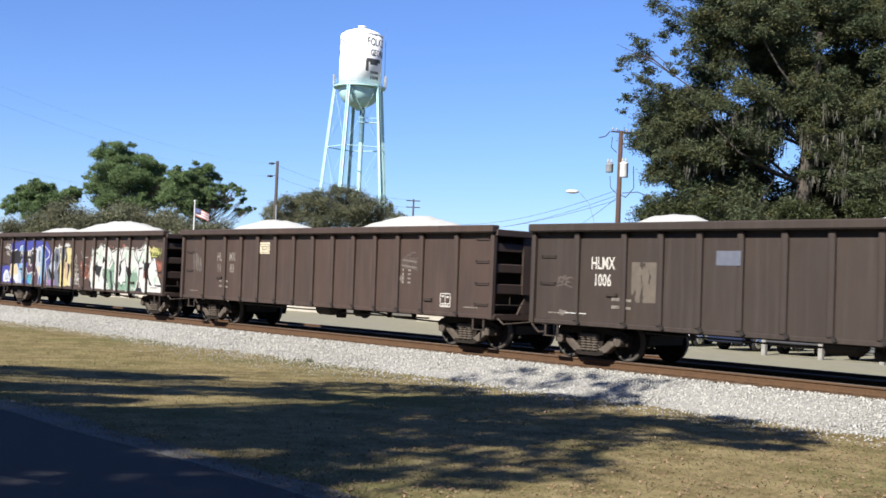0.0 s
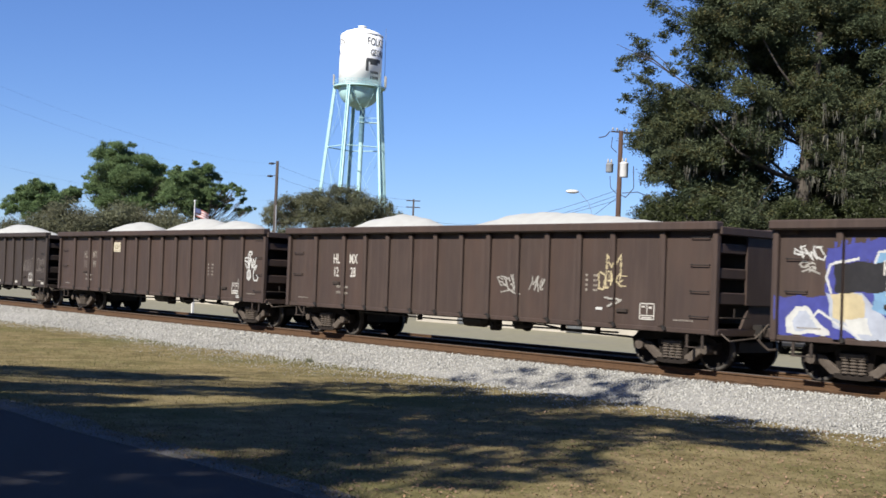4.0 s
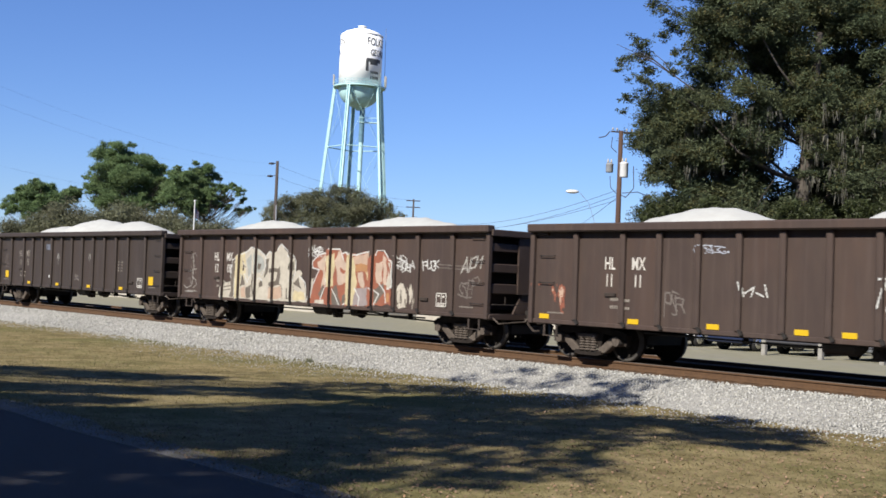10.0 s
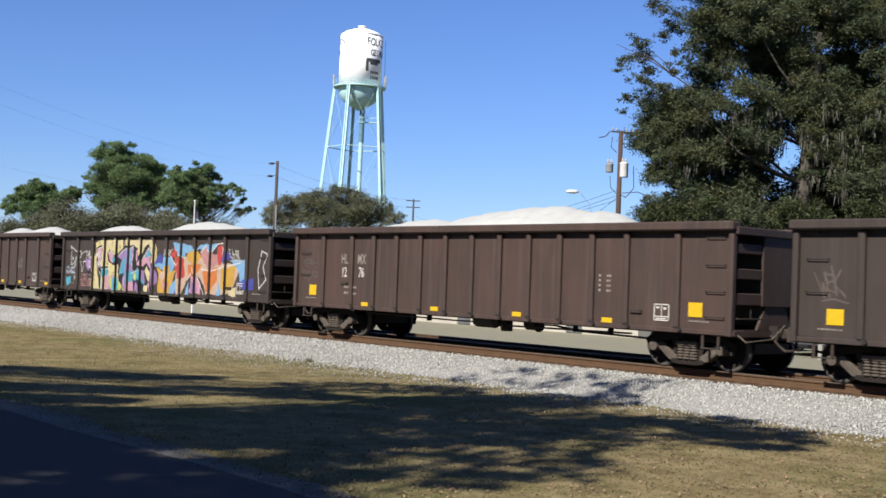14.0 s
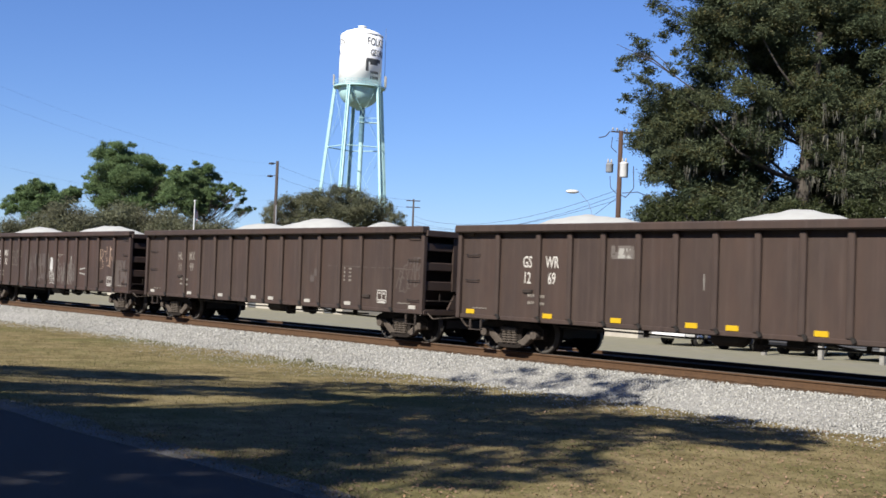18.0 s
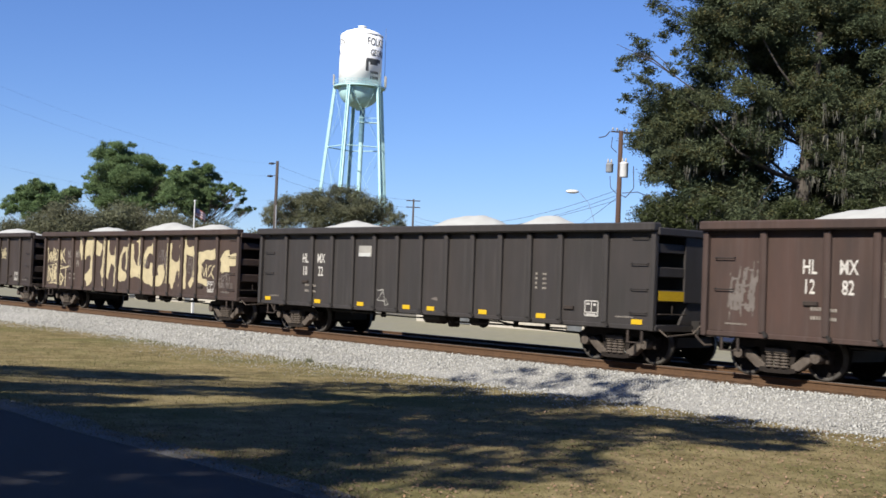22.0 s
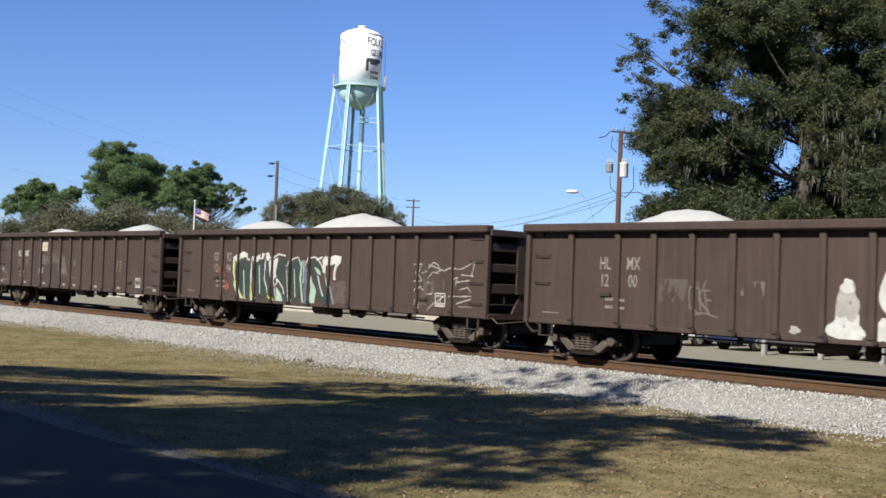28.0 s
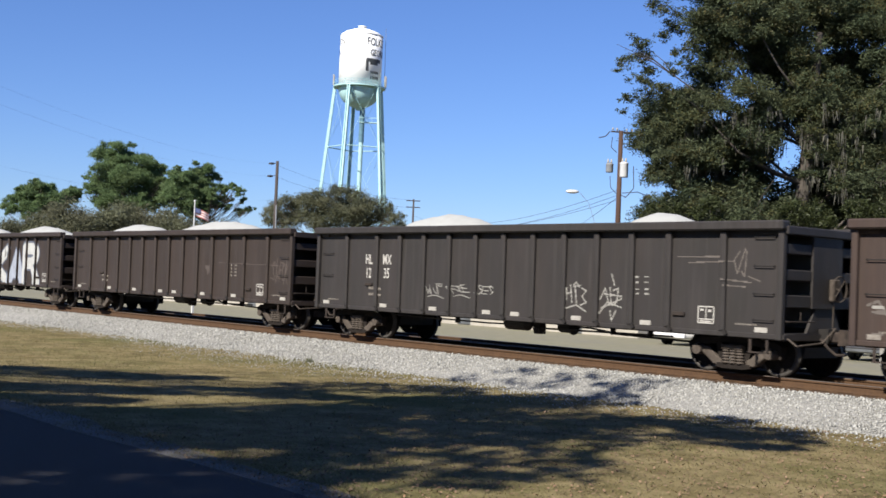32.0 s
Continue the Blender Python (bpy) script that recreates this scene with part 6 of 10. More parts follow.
    c.poly([(5.36, 1.15), (5.87, 1.22), (5.89, 0.9), (5.43, 0.92)], "cream", 0.15)
    c.line([(1.3, 2.17), (1.7, 1.86), (2.03, 2.24), (2.33, 2.12)], 0.035, "white")
    c.line([(3.47, 2.34), (3.79, 2.56), (4.19, 2.35), (4.61, 2.62), (4.98, 2.65), (5.15, 2.44), (4.92, 1.97)], 0.035, "white")
    c.line([(3.57, 1.76), (4.24, 1.72), (4.99, 1.85), (6.11, 2.01)], 0.035, "white")
    c.line([(2.57, 1.37), (3, 1.82), (3.75, 0.91)], 0.035, "white")
    c.line([(-7.31, 2), (-7.27, 2.29), (-7.37, 2.53), (-7, 2.38), (-6.75, 2.3), (-6.75, 2.16), (-6.98, 1.87), (-7.24, 1.76), (-7.31, 2)], 0.035, "white")
    c.line([(-7.17, 2.09), (-7.06, 2.04), (-7.13, 1.97), (-7.17, 2.09)], 0.03, "white")
    c.line([(-6.75, 2.3), (-6.34, 2.33), (-6.36, 2.08), (-6.57, 2.07), (-6.59, 1.73), (-6.69, 1.73), (-6.61, 2.1), (-6.76, 2.07)], 0.03, "white")
    c.line([(-6.33, 2.22), (-5.83, 2.34), (-5.85, 1.92), (-6.08, 1.92), (-6.14, 1.55), (-6.24, 1.49), (-6.32, 1.88), (-6.41, 1.91)], 0.03, "white")
    c.line([(-6.9, 1.9), (-6.97, 1.64), (-6.92, 1.18), (-6.82, 1.33)], 0.03, "white")
    c.poly([(-5.86, 2.03), (-5.3, 2.1), (-5.23, 1.69), (-5.61, 1.57), (-5.84, 1.73)], "lilac", 0.25)
    c.poly([(-7.72, 1.26), (-7.28, 1.31), (-7.23, 1.05), (-7.67, 0.91)], "aqua", 0.3)
    c.scrawl(-7.75, -6.95, 1.5, 1.75, "mist"), c.line([(-7.6, 1.42), (-6.9, 1.45)], 0.025, "mist")
    c.shapes("FOOT", -6.25, -5.65, 1.22, 1.42, 0.028, "rose", None, 0, 0.01), c.shapes("SOLDIERS", -6.3, -5.2, 0.95, 1.2, 0.03, "rose", None, 0, 0.01)
    c.scrawl(0.75, 1.25, 2.25, 2.5, "pale"), c.scrawl(5.45, 6.2, 2.1, 2.5, "pale"), c.line([(7.3, 1.2), (7.7, 1.5), (7.5, 1.9), (7.75, 2.3), (7.4, 2.4), (7.2, 1.8), (7.3, 1.2)], 0.035, "white")


def paint_cream_letters(c):
    c.poly([(-4.6, 2.51), (-4.53, 2.89), (-4.28, 2.78), (-4.09, 2.51), (-3.94, 2.74), (-3.84, 2.93), (-3.42, 2.93), (-3.17, 2.74), (-3.09, 2.52), (-3.17, 1.64), (-3.31, 1.19), (-3.46, 1.01), (-3.76, 0.95), (-3.84, 1.1), (-4.01, 1.2), (-3.95, 1.39), (-3.56, 1.63), (-3.47, 2.0), (-3.6, 2.19), (-3.9, 2.14), (-3.94, 1.99), (-4.3, 1.94), (-4.48, 2.13)], "cream", 0.05)
    c.poly([(-3.11, 2.74), (-2.83, 2.74), (-2.49, 2.59), (-2.48, 2.38), (-2.62, 2.16), (-3.03, 2.18)], "cream", 0.08)
    c.poly([(-2.36, 2.92), (-2.2, 2.92), (-2.18, 2.09), (-2.18, 1.37), (-2.41, 1.29), (-2.24, 1.01), (-2.35, 1.01), (-2.46, 1.37), (-2.54, 1.51), (-2.39, 1.94)], "cream", 0.05)
    c.poly([(-2.08, 2.74), (-1.85, 2.74), (-1.83, 2.38), (-1.71, 2.21), (-1.33, 2.17), (-1.27, 2.66), (-1.19, 2.66), (-1.17, 1.97), (-1.19, 1.27), (-1.26, 0.98), (-1.34, 0.98), (-1.33, 1.4), (-1.3, 1.68), (-1.43, 1.82), (-1.59, 1.89), (-1.72, 1.67), (-1.82, 1.24), (-1.98, 1.31)], "cream", 0.06)
    c.poly([(-0.24, 2.53), (-0.59, 2.5), (-0.84, 2.18), (-0.99, 1.69), (-0.95, 1.3), (-0.72, 1.17), (-0.38, 1.23), (-0.23, 1.41), (-0.34, 1.6), (-0.54, 1.59), (-0.69, 1.7), (-0.74, 1.97), (-0.58, 2.25), (-0.39, 2.39), (-0.33, 2.12), (-0.37, 1.71), (-0.25, 1.64), (-0.21, 1.98)], "cream", 0.05)
    c.poly([(-0.18, 2.57), (-0.06, 2.57), (-0.04, 2.23), (-0.16, 2.26)], "cream", 0.05)
    c.poly([(0.03, 2.64), (0.28, 2.64), (0.31, 2.13), (0.52, 1.83), (0.63, 1.8), (0.69, 2.13), (0.7, 2.66), (0.47, 2.69), (0.8, 2.9), (0.96, 2.96), (0.96, 2.64), (0.78, 2.53), (0.8, 1.87), (0.77, 1.4), (0.45, 1.39), (0.1, 1.38)], "cream", 0.05)
    c.poly([(0.96, 1.67), (1.1, 2.01), (1.23, 2.38), (1.4, 2.53), (1.67, 2.51), (1.84, 2.66), (1.97, 2.9), (2.01, 2.54), (1.99, 2.21), (1.78, 2.25), (1.56, 2.27), (1.39, 2.14), (1.26, 1.88), (1.32, 1.75), (1.63, 1.69), (1.65, 1.92), (1.93, 1.93), (1.93, 1.63), (2.08, 1.45), (2.34, 1.49), (2.27, 1.71), (2.35, 1.88), (2.65, 1.93), (2.84, 1.6), (2.69, 1.22), (2.36, 1.08), (1.83, 1.09), (1.29, 1.22), (1.01, 1.34)], "cream", 0.07)
    c.poly([(2.88, 2.69), (2.97, 2.69), (3.02, 1.23), (2.92, 1.19)], "cream", 0.05)
    c.poly([(3.12, 2.64), (3.28, 2.64), (3.3, 2.29), (3.28, 2.07), (3.63, 1.99), (3.94, 2.06), (3.96, 2.76), (4.04, 2.76), (4.08, 1.82), (4.06, 1.15), (3.95, 1.15), (3.93, 1.63), (3.77, 1.69), (3.65, 1.62), (3.63, 1.32), (3.51, 1.25), (3.44, 1.04), (3.31, 1.03), (3.27, 1.2), (3.12, 1.23)], "cream", 0.06)
    c.poly([(4.25, 2.84), (4.37, 2.84), (4.35, 2.6), (4.46, 2.52), (4.87, 2.55), (4.92, 2.37), (5.07, 2.33), (5.1, 1.61), (4.96, 1.31), (4.75, 1.1), (4.63, 1.18), (4.59, 1.29), (4.81, 1.48), (4.95, 1.66), (4.94, 2.13), (4.78, 2.19), (4.55, 2.25), (4.37, 2.24), (4.41, 1.23), (4.38, 1.05), (4.22, 1.04), (4.22, 2.18)], "cream", 0.06)
    c.poly([(5.21, 2.31), (5.43, 2.37), (5.85, 2.41), (6.53, 2.46), (6.56, 2.21), (6.48, 1.99), (6.43, 2.1), (5.72, 2.09), (5.51, 1.97), (5.49, 1.62), (5.61, 1.45), (5.89, 1.4), (5.9, 1.18), (5.76, 1.19), (5.54, 1.3), (5.26, 1.29), (5.26, 1.85)], "cream", 0.06)
    c.poly([(6.7, 2.13), (6.86, 2.3), (7.18, 2.42), (7.31, 2.44), (7.34, 2.28), (7.81, 2.31), (7.85, 1.91), (7.58, 1.88), (7.35, 1.93), (7.36, 1.73), (6.89, 1.66), (6.75, 1.72), (6.81, 2.0)], "cream", 0.2)
    c.line([(5.56, 1.85), (5.67, 1.51), (5.76, 1.8), (5.86, 1.52), (5.81, 1.92)], 0.04, "cream", 0.12)
    c.line([(6.14, 1.9), (5.98, 1.86), (5.94, 1.73)], 0.04, "cream", 0.12)
    c.line([(6.48, 1.9), (6.28, 1.87), (6.15, 1.64), (5.99, 1.52)], 0.05, "cream", 0.12)
    c.line([(6.15, 1.64), (6.32, 1.48)], 0.05, "cream", 0.12)
    c.line([(-7.8, 2.42), (-7.68, 1.98), (-7.51, 2.26), (-7.32, 1.98), (-7.19, 2.42)], 0.075, "cream", 0.12)
    c.line([(-7.07, 2.39), (-7.07, 1.94), (-6.72, 1.99)], 0.075, "cream", 0.12)
    c.line([(-7.06, 2.18), (-6.79, 2.22)], 0.06, "cream", 0.12)
    c.line([(-6.48, 2.35), (-6.4, 2.0)], 0.075, "cream", 0.12)
    c.line([(-6.06, 2.4), (-6.38, 2.16), (-5.97, 1.85)], 0.075, "cream", 0.12)
    c.line([(-7.7, 1.08), (-7.69, 1.69), (-7.26, 1.1), (-7.24, 1.7)], 0.085, "cream", 0.12)
    c.line([(-6.7, 1.64), (-7.02, 1.64), (-7.02, 1.19), (-6.66, 1.17)], 0.085, "cream", 0.12)
    c.line([(-6.36, 1.37), (-6.08, 1.22), (-6.32, 0.93)], 0.085, "cream", 0.12)
    c.line([(-6.42, 1.59), (-5.6, 1.7)], 0.06, "cream", 0.12)
    c.line([(-5.87, 1.6), (-5.9, 0.91)], 0.07, "cream", 0.12)
    c.scrawl(-7.7, -6.2, 1.75, 2.3, "cream", 0.045, worn=0.35), c.scrawl(-7.6, -6.3, 1.0, 1.6, "cream", 0.045, worn=0.35)
    c.scrawl(0.9, 1.5, 1.75, 2.2, "ghost", 0.03, 8), c.scrawl(2.3, 3.1, 1.9, 2.45, "ghost", 0.035, 16), c.scrawl(4.5, 5.0, 1.5, 2.2, "ghost"), c.block(6.2, 7.6, 1.15, 1.35, "haze", 0.45), c.scrawl(6.6, 7.4, 1.15, 1.6, "ghost")


def paint_cream_scrawl(c):
    c.line([(1.2, 1.09), (1.4, 1.91), (1.67, 1.45), (1.73, 2.14)], 0.06, "cream", 0.08)
    c.line([(1.69, 2.14), (2.16, 2.23)], 0.05, "cream", 0.08)
    c.line([(1.93, 2.17), (2.07, 1.34)], 0.06, "cream", 0.08)
    c.line([(2.62, 2.4), (2.28, 2.23), (2.37, 1.81), (2.66, 1.73), (2.66, 0.9)], 0.07, "cream", 0.08)
    c.line([(2.9, 2.43), (2.51, 2.37)], 0.05, "pale", 0.08)
    c.line([(3.02, 1.82), (2.61, 1.73)], 0.04, "cream", 0.08)
    c.line([(3.09, 2.32), (3.13, 1.42), (3.0, 0.92)], 0.06, "pale", 0.08)
    c.line([(3.36, 2.24), (3.13, 1.91), (3.4, 1.34), (3.63, 1.27)], 0.055, "pale", 0.08)
    c.line([(3.66, 2.37), (3.65, 1.35), (4.02, 1.22)], 0.06, "pale", 0.08)
    c.line([(1.4, 1.91), (1.36, 0.92)], 0.03, "cream", 0.08)
    c.line([(2.07, 1.34), (2.11, 0.91)], 0.03, "cream", 0.08)
    c.line([(4.02, 1.25), (4.04, 0.87)], 0.03, "pale", 0.08)
    c.scrawl(4.3, 4.9, 2.0, 2.4, "cream", 0.06, 10), c.scrawl(-7.6, -6.8, 1.9, 2.4, "pale", 0.05, 12), c.scrawl(-7.3, -6.9, 1.0, 1.8, "pale", 0.05, 10)
    c.block(-2.85, -2.2, 2.3, 2.6, "white", 0.15)


def paint_two_white(c):
    c.blob(0.5, 1.1, 0.36, 0.3, "white", 0.2), c.blob(0.52, 1.55, 0.24, 0.35, "pale", 0.25), c.blob(0.5, 1.85, 0.13, 0.14, "white", 0.2)
    c.blob(1.6, 1.75, 0.42, 0.6, "white", 0.2, 0.1), c.blob(1.66, 1.7, 0.2, 0.3, "haze", 0.2, 0.1), c.block(1.15, 2.0, 0.88, 1.3, "white", 0.25, 0.1)
    c.scrawl(-3.0, -2.5, 1.2, 1.9, "ghost", 0.04, 12), c.block(-2.0, -1.3, 1.6, 1.9, "ghost", 0.6), c.blob(-0.6, 0.98, 0.12, 0.08, "pale", 0.2), c.scrawl(3.4, 3.9, 1.5, 2.0, "ghost", 0.04, 10)
    c.block(-4.0, -3.2, 1.4, 1.9, "haze", 0.5)


def paint_green(c):
    c.poly([(-4.22, 2.22), (-3.88, 2.37), (-3.53, 2.34), (-3.4, 2.11), (-4.09, 2.04)], "white", 0.3)
    c.poly([(-3.12, 2.23), (-2.31, 2.38), (-2.15, 2.12), (-3.06, 2.08)], "white", 0.3)
    c.poly([(-5.41, 1.9), (-4.59, 1.76), (-4.55, 1.13), (-5.36, 1.1)], "brick", 0.6)
    c.line([(-4.38, 2.14), (-4.35, 1.69), (-3.88, 0.96), (-3.64, 0.84)], 0.16, "white", 0.04)
    c.line([(-4.38, 2.11), (-4.33, 1.69), (-3.88, 0.99), (-3.67, 0.87)], 0.1, "lime", 0.04)
    c.poly([(-4.15, 1.95), (-3.98, 2.17), (-3.63, 2.19), (-3.44, 1.93), (-3.39, 0.87), (-3.62, 0.86), (-3.69, 1.56), (-3.79, 1.78), (-3.83, 1.6), (-3.73, 0.85), (-3.96, 1.11), (-4.13, 1.55)], "dark", 0.04)
    c.line([(-3.77, 1.75), (-3.67, 0.97)], 0.06, "mint", 0.04)
    c.line([(-3.24, 2.11), (-3.28, 1.57), (-3.06, 0.89)], 0.15, "white", 0.04)
    c.line([(-3.22, 2.08), (-3.23, 1.53), (-3.06, 0.92)], 0.1, "lime", 0.04)
    c.poly([(-3.05, 1.91), (-2.85, 2.16), (-2.41, 2.16), (-2.24, 1.88), (-2.32, 1.03), (-2.77, 0.86), (-2.99, 1.19)], "dark", 0.04)
    c.line([(-2.83, 1.94), (-2.74, 1.08)], 0.055, "mint", 0.04)
    c.line([(-2.47, 2.12), (-2.5, 1.52), (-2.14, 0.93)], 0.05, "white", 0.04)
    c.poly([(-2.36, 1.98), (-2.13, 2.1), (-2.03, 1.5), (-1.89, 0.97), (-2.12, 0.92), (-2.34, 1.38)], "dark", 0.04)
    c.line([(-2.33, 1.13), (-1.93, 0.89)], 0.07, "lime", 0.04)
    c.line([(-2.1, 2.31), (-2.05, 1.81), (-1.81, 0.98)], 0.035, "white", 0.04)
    c.poly([(-2.08, 2.07), (-1.78, 2.24), (-1.7, 1.96), (-1.43, 1.69), (-1.63, 1.47), (-1.84, 1.51), (-1.7, 1.72), (-1.95, 1.53)], "white", 0.08)
    c.poly([(-1.79, 2.07), (-1.57, 2.24), (-1.3, 2.16), (-1.34, 1.83), (-1.09, 1.42), (-1.0, 0.85), (-1.38, 0.83), (-1.65, 1.05), (-1.45, 1.2), (-1.67, 1.47), (-1.83, 1.68)], "dark", 0.04)
    c.poly([(-1.79, 1.33), (-1.57, 1.13), (-1.34, 0.82), (-1.8, 0.84)], "mint", 0.04)
    c.line([(-2.05, 2.18), (-1.72, 2.31), (-1.34, 2.27)], 0.05, "white", 0.04)
    c.line([(-1.83, 1.37), (-1.67, 1.49), (-1.41, 1.27), (-1.34, 1.11)], 0.045, "white", 0.04)
    c.poly([(-1.04, 1.95), (-0.76, 2.21), (-0.53, 2.12), (-0.45, 1.71), (-0.47, 0.87), (-0.62, 0.85), (-0.73, 1.68), (-0.82, 1.84), (-0.86, 1.54), (-0.74, 0.85), (-0.94, 0.85), (-1.03, 1.42)], "dark", 0.04)
    c.line([(-0.8, 1.84), (-0.71, 1.02)], 0.05, "mint", 0.04)
    c.line([(-1.08, 1.95), (-0.89, 2.18), (-0.62, 2.23), (-0.43, 1.96)], 0.04, "white", 0.04)
    c.line([(-1.08, 1.84), (-0.94, 0.85)], 0.03, "white", 0.04)
    c.line([(-0.4, 2.09), (-0.45, 1.58), (-0.29, 0.88)], 0.085, "mint", 0.04)
    c.line([(-0.3, 2.12), (-0.3, 1.45)], 0.04, "white", 0.04)
    c.poly([(-0.29, 1.96), (-0.1, 2.06), (0.06, 1.86), (0.04, 0.87), (-0.23, 0.86)], "slate", 0.04)
    c.poly([(0.03, 2.02), (0.21, 2.2), (0.59, 2.0), (0.72, 1.78), (0.42, 1.74), (0.65, 1.35), (0.85, 0.96), (0.65, 0.91), (0.34, 1.47), (0.22, 1.73), (0.11, 1.66)], "dark", 0.04)
    c.poly([(0.1, 1.73), (0.41, 1.2), (0.34, 0.83), (0.08, 0.84)], "mint", 0.04)
    c.poly([(0.28, 1.93), (0.56, 1.87), (0.61, 1.74), (0.42, 1.74)], "mint", 0.04)
    c.line([(-0.05, 2.02), (0.08, 2.22), (0.3, 2.24), (0.59, 2.07), (0.77, 1.85)], 0.045, "white", 0.04)
    c.line([(0.48, 1.67), (0.65, 1.28), (0.77, 1.11)], 0.05, "white", 0.04)
    c.poly([(0.68, 2.14), (0.86, 2.26), (1.67, 2.29), (1.63, 2.15), (1.43, 1.95), (1.36, 1.55), (1.25, 1.56), (1.32, 2.02), (1.01, 2.02), (0.88, 1.75), (0.73, 1.78)], "white", 0.06)
    c.poly([(0.74, 1.74), (0.94, 1.76), (1.31, 0.86), (0.93, 0.86), (0.85, 1.35)], "dark", 0.04)
    c.line([(0.97, 1.75), (1.12, 1.36), (1.32, 0.88)], 0.03, "white", 0.04)
    c.line([(0.4, 2.16), (0.67, 2.24)], 0.06, "white", 0.04)
    c.poly([(0.97, 1.75), (1.26, 1.5), (1.95, 1.58), (2.07, 0.95), (1.36, 0.88)], "haze", 0.35)
    c.line([(5.13, 2.08), (5.34, 2.11), (5.21, 1.85), (5.36, 1.65), (5.16, 1.64)], 0.028, "pale", 0.1)
    c.line([(5.61, 1.73), (5.79, 1.89), (6.04, 1.87)], 0.028, "pale", 0.1)
    c.line([(5.62, 2.0), (5.82, 2.15), (6.03, 2.08), (6.1, 1.93), (5.97, 1.9)], 0.028, "pale", 0.1)
    c.line([(5.62, 2.09), (6.23, 1.94), (6.56, 2.0), (6.95, 1.99), (7.44, 2.18)], 0.028, "pale", 0.1)
    c.line([(5.51, 1.31), (5.44, 1.46), (5.64, 1.64), (5.85, 1.53), (5.79, 1.32), (5.51, 1.31)], 0.028, "pale", 0.1)
    c.line([(5.17, 1.39), (5.29, 1.51), (5.51, 1.35)], 0.028, "pale", 0.1)
    c.line([(5.64, 0.9), (5.86, 1.08), (6.2, 1.21)], 0.028, "pale", 0.1)
    c.line([(6.67, 1.73), (6.8, 1.78), (6.73, 1.56)], 0.028, "pale", 0.1)
    c.line([(6.77, 1.65), (7.27, 1.71)], 0.028, "pale", 0.1)
    c.line([(6.9, 1.46), (7.21, 1.53), (7.32, 1.42)], 0.028, "pale", 0.1)
    c.line([(6.59, 1.28), (7.35, 1.31)], 0.028, "pale", 0.1)
    c.line([(6.79, 1.1), (7.35, 1.24)], 0.028, "pale", 0.1)
    c.line([(5.21, 1.16), (5.25, 0.93)], 0.028, "pale", 0.1)
    c.line([(5.35, 1.86), (5.56, 1.92)], 0.028, "pale", 0.1)
    c.line([(6.95, 1.84), (7.4, 1.82)], 0.028, "pale", 0.1)
    c.line([(7.44, 2.13), (7.35, 1.85)], 0.028, "pale", 0.1)
    c.poly([(5.08, 2.2), (6.29, 2.16), (6.4, 0.94), (5.18, 0.93)], "haze", 0.62)


